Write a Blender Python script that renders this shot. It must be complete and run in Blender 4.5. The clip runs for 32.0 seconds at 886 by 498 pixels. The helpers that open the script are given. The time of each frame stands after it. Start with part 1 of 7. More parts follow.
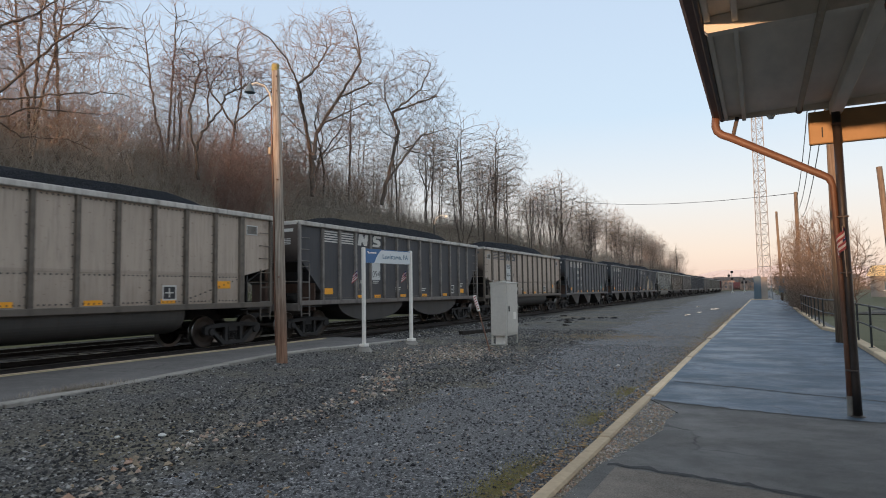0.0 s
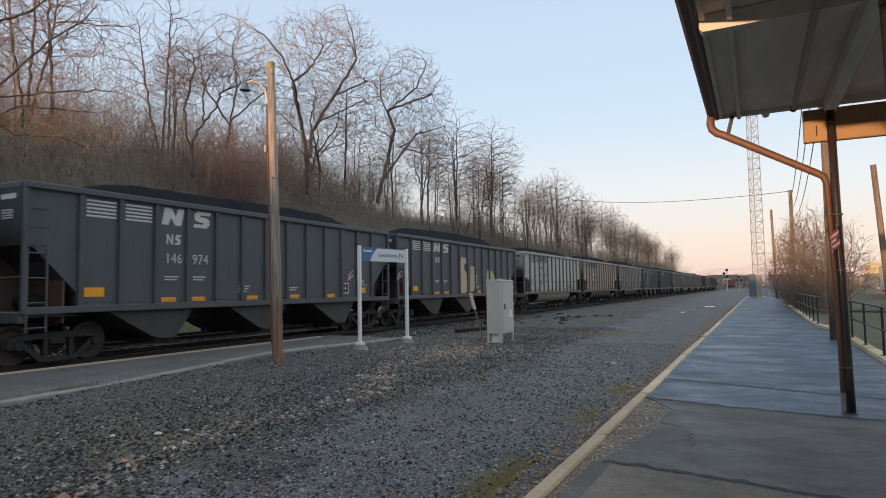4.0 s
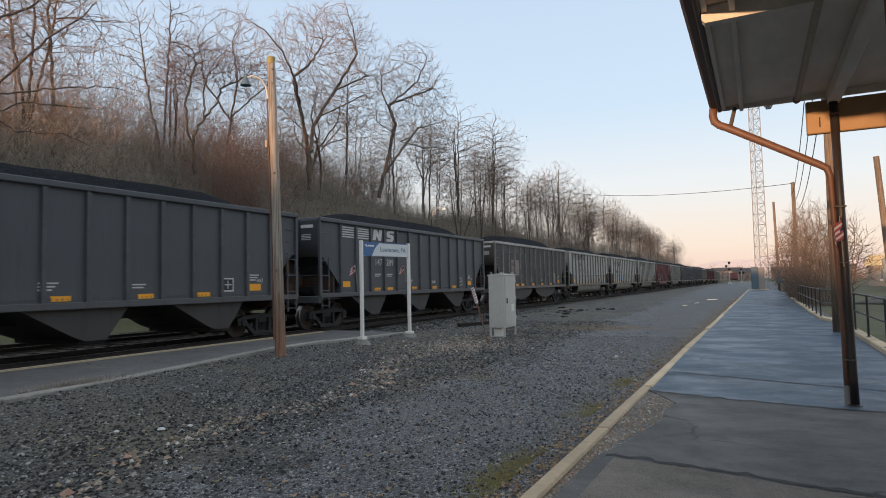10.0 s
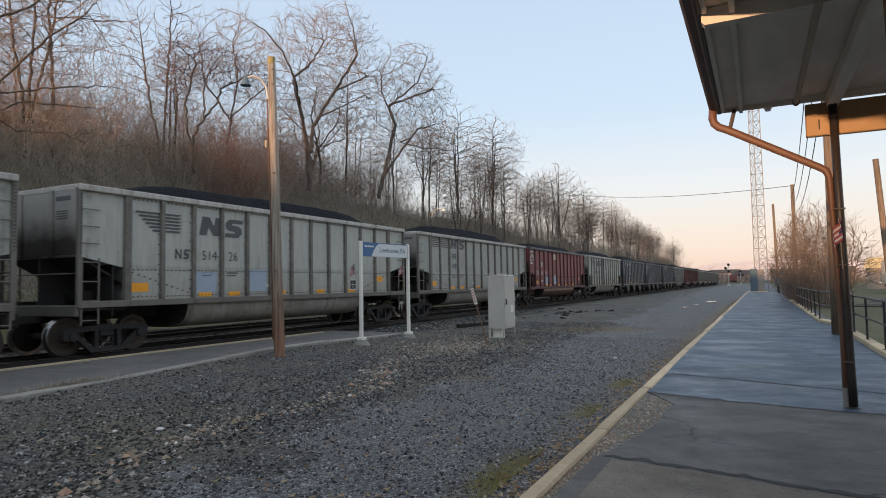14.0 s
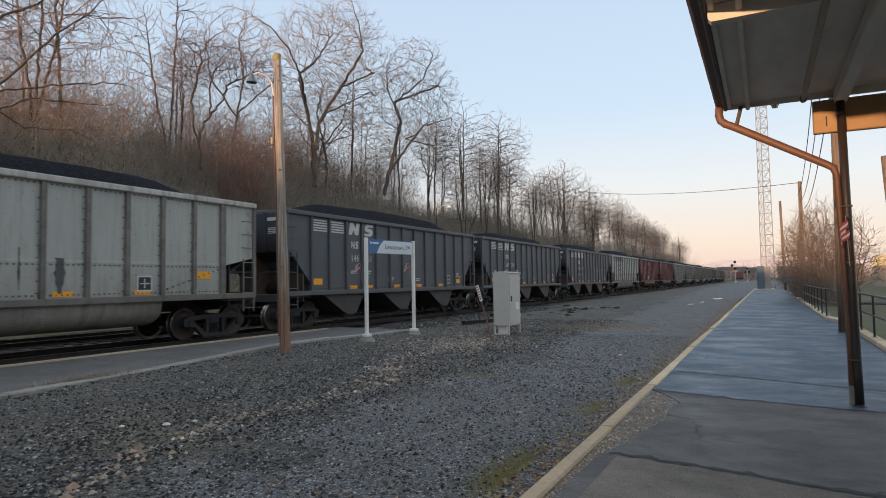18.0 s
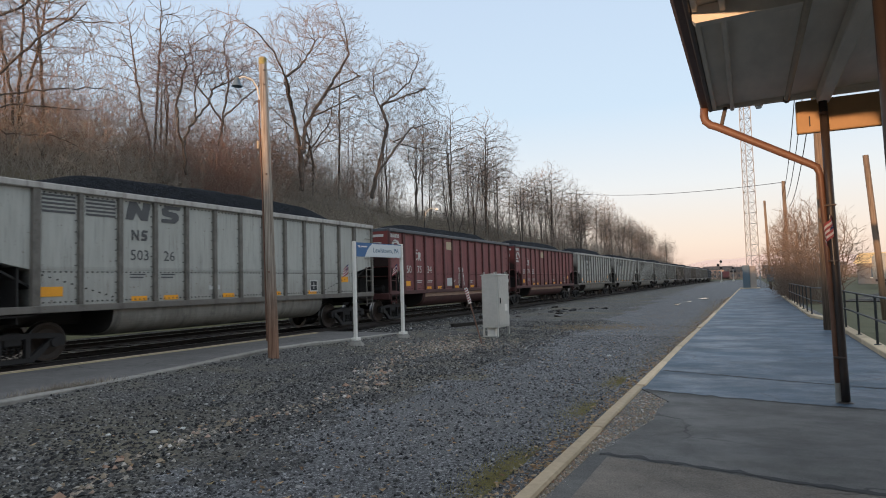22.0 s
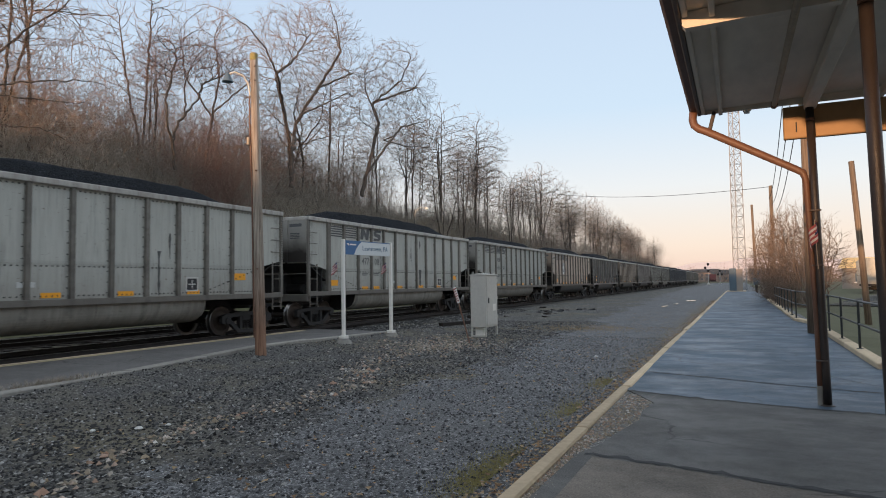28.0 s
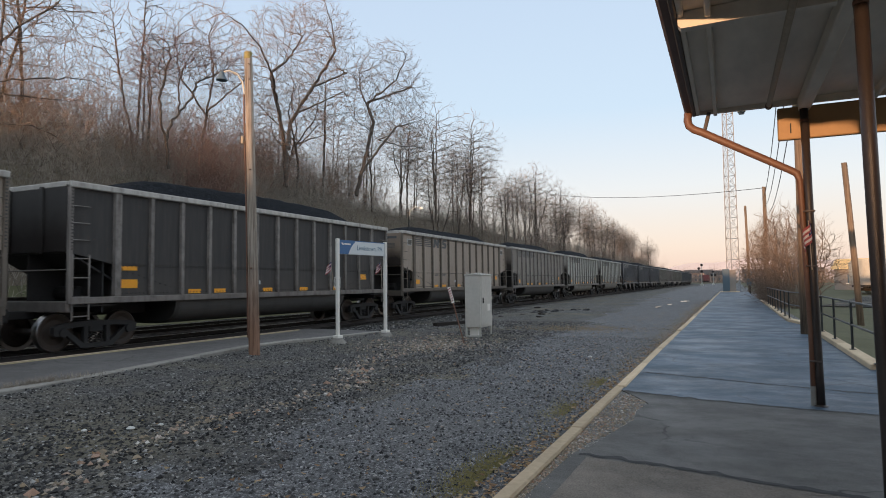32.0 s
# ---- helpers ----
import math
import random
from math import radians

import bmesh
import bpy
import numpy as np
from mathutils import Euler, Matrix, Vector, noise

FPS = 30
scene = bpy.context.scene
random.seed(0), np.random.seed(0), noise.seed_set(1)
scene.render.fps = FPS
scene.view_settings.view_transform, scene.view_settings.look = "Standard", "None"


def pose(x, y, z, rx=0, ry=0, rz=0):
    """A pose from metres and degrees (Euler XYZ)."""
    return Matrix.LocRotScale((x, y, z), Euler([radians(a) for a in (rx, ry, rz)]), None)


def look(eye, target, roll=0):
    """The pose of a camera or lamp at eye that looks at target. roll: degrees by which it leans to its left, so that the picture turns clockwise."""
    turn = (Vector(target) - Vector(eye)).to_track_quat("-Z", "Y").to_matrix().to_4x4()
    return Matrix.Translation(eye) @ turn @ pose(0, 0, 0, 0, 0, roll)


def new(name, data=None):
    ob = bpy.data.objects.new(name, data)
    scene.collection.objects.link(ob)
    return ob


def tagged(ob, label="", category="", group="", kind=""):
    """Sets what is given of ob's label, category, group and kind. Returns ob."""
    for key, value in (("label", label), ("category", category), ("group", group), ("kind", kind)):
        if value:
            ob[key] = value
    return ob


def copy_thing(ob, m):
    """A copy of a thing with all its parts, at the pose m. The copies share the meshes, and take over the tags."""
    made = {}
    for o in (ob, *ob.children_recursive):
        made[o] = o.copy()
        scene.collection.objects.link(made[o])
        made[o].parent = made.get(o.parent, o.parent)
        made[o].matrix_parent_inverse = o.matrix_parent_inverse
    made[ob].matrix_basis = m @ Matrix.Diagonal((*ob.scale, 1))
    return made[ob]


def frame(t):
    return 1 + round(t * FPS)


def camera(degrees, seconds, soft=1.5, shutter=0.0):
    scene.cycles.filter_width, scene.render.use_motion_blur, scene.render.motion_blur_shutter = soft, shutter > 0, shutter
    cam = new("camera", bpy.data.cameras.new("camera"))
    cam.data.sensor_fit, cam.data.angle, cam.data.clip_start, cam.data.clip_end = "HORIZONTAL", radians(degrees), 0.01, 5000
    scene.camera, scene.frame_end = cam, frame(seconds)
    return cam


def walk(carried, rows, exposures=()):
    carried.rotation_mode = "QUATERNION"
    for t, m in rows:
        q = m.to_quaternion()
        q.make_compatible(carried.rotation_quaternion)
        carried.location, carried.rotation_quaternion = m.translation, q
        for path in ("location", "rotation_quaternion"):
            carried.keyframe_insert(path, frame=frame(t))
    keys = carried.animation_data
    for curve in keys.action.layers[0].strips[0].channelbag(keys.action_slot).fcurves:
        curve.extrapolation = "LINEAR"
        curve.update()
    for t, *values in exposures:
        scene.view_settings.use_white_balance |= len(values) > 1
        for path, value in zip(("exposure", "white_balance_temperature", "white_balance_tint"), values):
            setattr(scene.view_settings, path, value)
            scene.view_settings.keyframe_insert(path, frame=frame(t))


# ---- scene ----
CLIP = 32.0
cam = camera(70.22, CLIP, soft=1.0, shutter=0.1)


def stand(x, y, z, yaw, pitch, roll):
    """A camera pose: yaw to the left of +y, pitch upwards, lean, in degrees."""
    return pose(x, y, z, 90 + pitch, 0, yaw) @ pose(0, 0, 0, 0, 0, roll)


# seconds, x, y, z, yaw, pitch, roll of a hand-held camera on the platform
PATH = [
    (0.0, -0.000, -0.000, 1.600, 26.94, 3.88, -0.86),
    (0.5, 0.003, -0.005, 1.602, 26.83, 3.85, -0.77),
    (1.0, 0.000, -0.004, 1.601, 26.82, 3.89, -0.63),
    (1.5, -0.002, -0.001, 1.600, 26.82, 3.88, -0.66),
    (2.0, 0.000, -0.007, 1.601, 26.76, 3.85, -0.77),
    (2.5, 0.002, -0.005, 1.601, 26.73, 3.78, -0.90),
    (3.0, 0.001, -0.006, 1.599, 26.67, 3.73, -1.04),
    (3.5, 0.003, -0.006, 1.599, 26.61, 3.71, -0.98),
    (5.5, 0.000, -0.001, 1.598, 26.60, 3.73, -0.83),
    (6.0, -0.001, 0.002, 1.602, 26.85, 3.72, -0.78),
    (6.5, -0.003, 0.003, 1.596, 27.06, 3.70, -0.82),
    (7.0, -0.004, 0.003, 1.597, 27.13, 3.65, -0.85),
    (7.5, 0.002, -0.004, 1.601, 26.94, 3.58, -0.92),
    (8.0, 0.001, -0.001, 1.601, 26.87, 3.52, -1.11),
    (8.5, -0.000, 0.002, 1.600, 26.84, 3.48, -1.11),
    (9.0, -0.003, 0.007, 1.598, 26.86, 3.43, -1.21),
    (9.5, -0.003, 0.008, 1.595, 26.85, 3.34, -1.17),
    (10.0, -0.004, 0.009, 1.599, 26.75, 3.20, -1.25),
    (10.5, -0.005, 0.007, 1.599, 26.69, 3.20, -1.12),
    (11.0, -0.002, 0.007, 1.600, 26.73, 3.17, -1.10),
    (11.5, 0.001, 0.006, 1.598, 26.74, 3.19, -1.08),
    (12.0, 0.001, 0.003, 1.600, 26.69, 3.21, -1.18),
    (12.5, 0.001, 0.006, 1.599, 26.72, 3.25, -1.05),
    (13.0, -0.001, 0.005, 1.599, 26.66, 3.27, -1.03),
    (13.5, -0.002, 0.006, 1.598, 26.67, 3.27, -1.05),
    (14.0, -0.001, 0.006, 1.597, 26.70, 3.28, -1.03),
    (14.5, 0.001, 0.006, 1.600, 26.73, 3.28, -0.99),
    (16.5, 0.002, 0.004, 1.598, 26.96, 3.27, -1.16),
    (17.0, 0.003, 0.002, 1.597, 27.05, 3.08, -1.10),
    (17.5, 0.004, 0.002, 1.597, 27.10, 2.99, -1.13),
    (18.0, 0.006, 0.001, 1.600, 27.20, 2.99, -0.92),
    (18.5, 0.006, -0.003, 1.601, 26.73, 2.96, -0.97),
    (19.0, -0.005, 0.006, 1.597, 26.67, 2.96, -0.92),
    (19.5, -0.007, 0.008, 1.598, 26.60, 2.85, -0.85),
    (20.0, -0.004, 0.013, 1.597, 26.35, 2.78, -1.19),
    (20.5, 0.000, 0.016, 1.599, 26.31, 3.08, -1.29),
    (21.0, -0.001, 0.009, 1.598, 26.22, 3.17, -1.50),
    (21.5, -0.004, 0.008, 1.598, 26.20, 3.17, -1.39),
    (22.0, -0.002, 0.010, 1.601, 26.12, 3.21, -1.59),
    (22.5, -0.004, 0.012, 1.600, 26.14, 3.24, -1.40),
    (23.0, -0.006, 0.012, 1.599, 26.18, 3.23, -1.07),
    (23.5, -0.005, 0.009, 1.597, 26.36, 3.19, -1.27),
    (24.0, -0.002, 0.006, 1.597, 27.04, 3.15, -1.31),
    (24.5, 0.001, -0.001, 1.599, 27.44, 3.08, -1.29),
    (25.0, 0.003, -0.006, 1.600, 27.15, 3.07, -1.13),
    (25.5, 0.002, -0.005, 1.598, 26.99, 3.05, -1.09),
    (27.5, 0.009, -0.008, 1.604, 25.83, 2.87, -0.88),
    (28.0, 0.008, -0.006, 1.603, 25.15, 3.11, -0.84),
    (28.5, 0.009, -0.003, 1.604, 25.08, 3.25, -0.74),
    (29.0, 0.012, -0.005, 1.601, 25.03, 3.39, -0.72),
    (29.5, 0.012, -0.009, 1.599, 24.99, 3.49, -0.79),
    (30.0, 0.007, -0.003, 1.598, 25.00, 3.52, -0.70),
    (30.5, 0.001, -0.002, 1.598, 24.90, 3.45, -0.69),
    (31.0, -0.004, 0.002, 1.596, 24.81, 3.35, -0.58),
    (31.5, -0.006, 0.007, 1.598, 24.71, 3.14, -0.58),
    (32.0, -0.004, 0.012, 1.600, 24.65, 3.10, -0.69),
]
walk(cam, [(t, stand(*r)) for t, *r in PATH])

# ---- world and sun ----
SUN_TO = Vector((-0.157, -0.988, 0.0)).normalized()
SUN_ELEV = 1.6
world = bpy.data.worlds.new("world")
scene.world = world
world.use_nodes = True
wn, wl = world.node_tree.nodes, world.node_tree.links
wn.clear()
w_out = wn.new("ShaderNodeOutputWorld")
w_bg = wn.new("ShaderNodeBackground")
w_sky = wn.new("ShaderNodeTexSky")
w_sky.sky_type = "NISHITA"
w_sky.sun_disc = False
w_sky.sun_elevation = radians(SUN_ELEV)
w_sky.sun_rotation = math.atan2(SUN_TO.x, SUN_TO.y)
w_sky.air_density, w_sky.dust_density, w_sky.ozone_density = 1.0, 1.0, 1.5
w_bg.inputs["Strength"].default_value = 0.14
# dawn colours by height over the horizon, laid over the physical sky
w_tc, w_sep, w_ramp, w_mix, w_gain = (wn.new("ShaderNode" + k) for k in ("TexCoord", "SeparateXYZ", "ValToRGB", "Mix", "VectorMath"))
wl.new(w_tc.outputs["Generated"], w_sep.inputs["Vector"])
wl.new(w_sep.outputs["Z"], w_ramp.inputs["Fac"])
sky_stops = [(0.0, (0.93, 0.70, 0.58)), (0.05, (0.95, 0.81, 0.71)), (0.14, (0.85, 0.87, 0.90)), (0.26, (0.64, 0.785, 0.94)), (0.48, (0.57, 0.70, 0.89)), (1.0, (0.92, 0.95, 0.98))]
while len(w_ramp.color_ramp.elements) < len(sky_stops):
    w_ramp.color_ramp.elements.new(0.5)
for el, (pos, c) in zip(w_ramp.color_ramp.elements, sky_stops):
    el.position, el.color = pos, (*c, 1)
w_gain.operation = "SCALE"
w_gain.inputs["Scale"].default_value = 1.60
wl.new(w_ramp.outputs["Color"], w_gain.inputs[0])
w_mix.data_type = "RGBA"
w_mix.inputs[0].default_value = 0.92
wl.new(w_sky.outputs["Color"], w_mix.inputs[6])
wl.new(w_gain.outputs["Vector"], w_mix.inputs[7])
wl.new(w_mix.outputs[2], w_bg.inputs["Color"])
wl.new(w_bg.outputs["Background"], w_out.inputs["Surface"])

sun_data = bpy.data.lights.new("sun", "SUN")
sun_data.energy, sun_data.angle, sun_data.color = 1.15, radians(0.6), (1.0, 0.58, 0.32)
sun = new("sun", sun_data)
up_way = (SUN_TO + Vector((0, 0, math.tan(radians(SUN_ELEV))))).normalized()
sun.matrix_world = look(up_way * 50, (0, 0, 0))
scene.view_settings.exposure = 2.2

# ---- materials ----


def material(name, rough=0.7, metal=0.0, spec=0.5):
    m = bpy.data.materials.new(name)
    m.use_nodes = True
    b = m.node_tree.nodes["Principled BSDF"]
    b.inputs["Roughness"].default_value = rough
    b.inputs["Metallic"].default_value = metal
    b.inputs["Specular IOR Level"].default_value = spec
    return m, m.node_tree.nodes, m.node_tree.links, b


def coords(n, l, scale=(1, 1, 1), kind="Object"):
    tc, mp = n.new("ShaderNodeTexCoord"), n.new("ShaderNodeMapping")
    mp.inputs["Scale"].default_value = scale
    l.new(tc.outputs[kind], mp.inputs["Vector"])
    return mp.outputs["Vector"]


def noise_of(n, l, vec, scale, detail=4.0, rough=0.6):
    t = n.new("ShaderNodeTexNoise")
    t.inputs["Scale"].default_value, t.inputs["Detail"].default_value, t.inputs["Roughness"].default_value = scale, detail, rough
    l.new(vec, t.inputs["Vector"])
    return t.outputs["Fac"]


def ramp(n, l, fac, stops):
    r = n.new("ShaderNodeValToRGB")
    e = r.color_ramp.elements
    while len(e) < len(stops):
        e.new(0.5)
    for el, (pos, c) in zip(e, stops):
        el.position, el.color = pos, (*c, 1) if len(c) == 3 else c
    l.new(fac, r.inputs["Fac"])
    return r.outputs["Color"]


def grey(v):
    return (v, v, v)


def mix(n, l, fac, a, b, mode="MIX"):
    m = n.new("ShaderNodeMix")
    m.data_type, m.blend_type = "RGBA", mode
    for sock, val in ((m.inputs[0], fac), (m.inputs[6], a), (m.inputs[7], b)):
        if isinstance(val, (int, float)):
            sock.default_value = val
        elif isinstance(val, tuple):
            sock.default_value = (*val, 1)
        else:
            l.new(val, sock)
    return m.outputs[2]


def bump(n, l, b, height, strength=0.3, dist=0.02):
    bp = n.new("ShaderNodeBump")
    bp.inputs["Strength"].default_value, bp.inputs["Distance"].default_value = strength, dist
    l.new(height, bp.inputs["Height"])
    l.new(bp.outputs["Normal"], b.inputs["Normal"])


def random_tint(n, l, colour, low=0.8, high=1.2):
    """Varies a colour from piece to piece."""
    oi = n.new("ShaderNodeObjectInfo")
    mr = n.new("ShaderNodeMapRange")
    mr.inputs["To Min"].default_value, mr.inputs["To Max"].default_value = low, high
    l.new(oi.outputs["Random"], mr.inputs["Value"])
    hs = n.new("ShaderNodeHueSaturation")
    l.new(mr.outputs["Result"], hs.inputs["Value"])
    l.new(colour, hs.inputs["Color"])
    return hs.outputs["Color"]


def plain(name, base, rough=0.7, metal=0.0, vary=0.25, scale=6.0, bumpy=0.15, kind="Object", stretch=(1, 1, 1), tint=None, dist=0.01):
    """A surface with grain at two scales."""
    m, n, l, b = material(name, rough, metal)
    v = coords(n, l, stretch, kind)
    big, fine = noise_of(n, l, v, scale * 0.18, 3), noise_of(n, l, v, scale * 2.2, 5)
    dark, light = tuple(c * (1 - vary) for c in base), tuple(min(1, c * (1 + vary)) for c in base)
    c = mix(n, l, big, dark, light)
    c = mix(n, l, 0.35, c, ramp(n, l, fine, [(0.3, dark), (0.7, light)]))
    if tint:
        c = random_tint(n, l, c, *tint)
    l.new(c, b.inputs["Base Color"])
    if bumpy:
        bump(n, l, b, fine, bumpy, dist)
    return m


def car_paint(name, base, dirt, rust=(0.10, 0.055, 0.035), amount=0.5, rough=0.62):
    """Weathered rolling-stock paint: vertical streaks, road dirt at the bottom, chips and rust."""
    m, n, l, b = material(name, rough, 0.0, 0.35)
    v = coords(n, l)
    streak = noise_of(n, l, coords(n, l, (1.0, 4.0, 0.28)), 2.0, 5, 0.65)
    cloud = noise_of(n, l, v, 0.55, 4)
    fine = noise_of(n, l, v, 14.0, 5)
    c = random_tint(n, l, mix(n, l, cloud, tuple(x * 0.82 for x in base), tuple(x * 1.14 for x in base)), 0.88, 1.12)
    c = mix(n, l, ramp(n, l, streak, [(0.45, grey(0)), (0.75, grey(amount))]), c, dirt)
    sep = n.new("ShaderNodeSeparateXYZ")
    l.new(v, sep.inputs["Vector"])
    low = n.new("ShaderNodeMapRange")
    for key, val in (("From Min", 2.25), ("From Max", 1.1), ("To Min", 0.0), ("To Max", 1.0)):
        low.inputs[key].default_value = val
    l.new(sep.outputs["Z"], low.inputs["Value"])
    spatter = n.new("ShaderNodeMath")
    spatter.operation = "MULTIPLY"
    l.new(low.outputs["Result"], spatter.inputs[0])
    l.new(noise_of(n, l, v, 1.6, 5), spatter.inputs[1])
    c = mix(n, l, spatter.outputs[0], c, dirt)
    drip = noise_of(n, l, coords(n, l, (1.0, 7.0, 0.45)), 1.7, 4, 0.6)
    c = mix(n, l, ramp(n, l, drip, [(0.60, grey(0)), (0.68, grey(0.6 * amount))]), c, tuple(x * 0.4 for x in dirt))
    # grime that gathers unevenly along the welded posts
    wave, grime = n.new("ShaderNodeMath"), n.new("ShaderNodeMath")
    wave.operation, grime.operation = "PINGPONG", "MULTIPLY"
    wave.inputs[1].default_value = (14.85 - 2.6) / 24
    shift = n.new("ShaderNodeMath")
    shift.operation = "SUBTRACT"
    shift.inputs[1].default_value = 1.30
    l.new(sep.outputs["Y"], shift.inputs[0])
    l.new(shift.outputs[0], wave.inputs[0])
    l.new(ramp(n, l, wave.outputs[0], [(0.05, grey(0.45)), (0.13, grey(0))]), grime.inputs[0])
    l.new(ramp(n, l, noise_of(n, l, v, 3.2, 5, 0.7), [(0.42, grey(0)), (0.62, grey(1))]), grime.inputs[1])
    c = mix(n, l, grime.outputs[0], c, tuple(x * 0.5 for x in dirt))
    c = mix(n, l, ramp(n, l, fine, [(0.64, grey(0)), (0.72, grey(0.8))]), c, rust)
    l.new(c, b.inputs["Base Color"])
    bump(n, l, b, mix(n, l, 0.5, fine, cloud), 0.2, 0.012)
    return m


def sooty(name, base):
    """The end walls: brake soot and grease that spread up from the bottom."""
    m, n, l, b = material(name, 0.75, 0, 0.3)
    v = coords(n, l)
    sep = n.new("ShaderNodeSeparateXYZ")
    l.new(v, sep.inputs["Vector"])
    rise = n.new("ShaderNodeMapRange")
    for key, val in (("From Min", 3.55), ("From Max", 2.45), ("To Min", -0.45), ("To Max", 0.80)):
        rise.inputs[key].default_value = val
    l.new(sep.outputs["Z"], rise.inputs["Value"])
    add = n.new("ShaderNodeMath")
    add.operation = "ADD"
    l.new(rise.outputs["Result"], add.inputs[0])
    l.new(noise_of(n, l, v, 1.1, 4), add.inputs[1])
    clean = random_tint(n, l, mix(n, l, noise_of(n, l, v, 3.0), tuple(x * 0.75 for x in base), base), 0.85, 1.1)
    c = mix(n, l, ramp(n, l, add.outputs[0], [(0.35, grey(0)), (1.0, grey(0.93))]), clean, (0.022, 0.017, 0.015))
    l.new(c, b.inputs["Base Color"])
    bump(n, l, b, noise_of(n, l, v, 14.0), 0.12, 0.006)
    return m


def gravel_material(name, base, light, scale=38.0, bumpy=0.9, dist=0.03, patch=(0.20, 0.185, 0.14), spec=0.35):
    """Crushed stone: cells of stone in several greys over dark gaps, with damp and mossy patches."""
    m, n, l, b = material(name, 0.85, 0, spec)
    v = coords(n, l)
    vo = n.new("ShaderNodeTexVoronoi")
    vo.inputs["Scale"].default_value = scale
    l.new(v, vo.inputs["Vector"])
    ed = n.new("ShaderNodeTexVoronoi")
    ed.feature = "DISTANCE_TO_EDGE"
    ed.inputs["Scale"].default_value = scale
    l.new(v, ed.inputs["Vector"])
    bw = n.new("ShaderNodeRGBToBW")
    l.new(vo.outputs["Color"], bw.inputs["Color"])
    stone = ramp(n, l, bw.outputs["Val"], [(0.15, tuple(x * 0.5 for x in base)), (0.55, base), (0.86, light), (0.95, tuple(min(1, x * 1.6) for x in light))])
    gap = ramp(n, l, ed.outputs["Distance"], [(0.0, grey(0)), (0.12, grey(1))])
    c = mix(n, l, gap, tuple(x * 0.3 for x in base), stone)
    big = noise_of(n, l, v, 0.35, 5, 0.65)
    c = mix(n, l, ramp(n, l, big, [(0.46, grey(0)), (0.66, grey(0.7))]), c, patch)
    c = mix(n, l, 0.6, c, ramp(n, l, noise_of(n, l, v, 0.9, 4), [(0.3, grey(0.55)), (0.7, grey(1.0))]), "MULTIPLY")
    l.new(c, b.inputs["Base Color"])
    bump(n, l, b, ed.outputs["Distance"], bumpy, dist)
    return m


def asphalt_material(name, base, rough, wet, flow=(1, 1), low=0.42, high=1.65, crazing=0.75):
    """Worn asphalt: grit, pale scuffs, darker damp patches and hair cracks; flow stretches the patches."""
    m, n, l, b = material(name, rough, 0, 0.4)
    v = coords(n, l)
    fine, mid = noise_of(n, l, v, 70, 4, 0.7), noise_of(n, l, v, 4.2, 8, 0.72)
    big = noise_of(n, l, coords(n, l, (flow[1] * 0.8, flow[0], 1)), 0.8, 9, 0.72)
    damp = ramp(n, l, big, [(0.36, grey(0)), (0.46, grey(0.4)), (0.52, grey(0.65)), (0.64, grey(1))])
    c = mix(n, l, damp, tuple(x * high for x in base), tuple(x * low for x in base))
    c = mix(n, l, ramp(n, l, mid, [(0.50, grey(0)), (0.72, grey(0.5))]), c, tuple(x * 2.0 for x in base))
    c = mix(n, l, ramp(n, l, mid, [(0.30, grey(0.6)), (0.46, grey(0))]), c, tuple(x * 0.35 for x in base))
    c = mix(n, l, 0.4, c, ramp(n, l, fine, [(0.35, tuple(x * 0.35 for x in base)), (0.7, tuple(x * 2.6 for x in base))]))
    # hair cracks along the edges of bent cells
    warp, cells = n.new("ShaderNodeMix"), n.new("ShaderNodeTexVoronoi")
    warp.data_type = "VECTOR"
    warp.inputs[0].default_value = 0.35
    turb = n.new("ShaderNodeTexNoise")
    turb.inputs["Scale"].default_value, turb.inputs["Detail"].default_value = 1.6, 5.0
    l.new(v, turb.inputs["Vector"])
    l.new(v, warp.inputs[4])
    l.new(turb.outputs["Color"], warp.inputs[5])
    cells.feature = "DISTANCE_TO_EDGE"
    cells.inputs["Scale"].default_value = 0.9
    l.new(warp.outputs[1], cells.inputs["Vector"])
    hair = mix(n, l, ramp(n, l, noise_of(n, l, v, 0.5, 3), [(0.48, grey(0)), (0.58, grey(crazing))]), grey(0.0), ramp(n, l, cells.outputs["Distance"], [(0.0, grey(1)), (0.012, grey(0))]))
    c = mix(n, l, hair, c, tuple(x * 0.12 for x in base))
    l.new(c, b.inputs["Base Color"])
    l.new(ramp(n, l, noise_of(n, l, coords(n, l, (flow[1], flow[0] * 1.6, 1)), 0.9, 8, 0.7), [(0.38, grey(wet)), (0.60, grey(rough))]), b.inputs["Roughness"])
    bump(n, l, b, mix(n, l, 0.25, fine, mid), 0.55, 0.008)
    return m


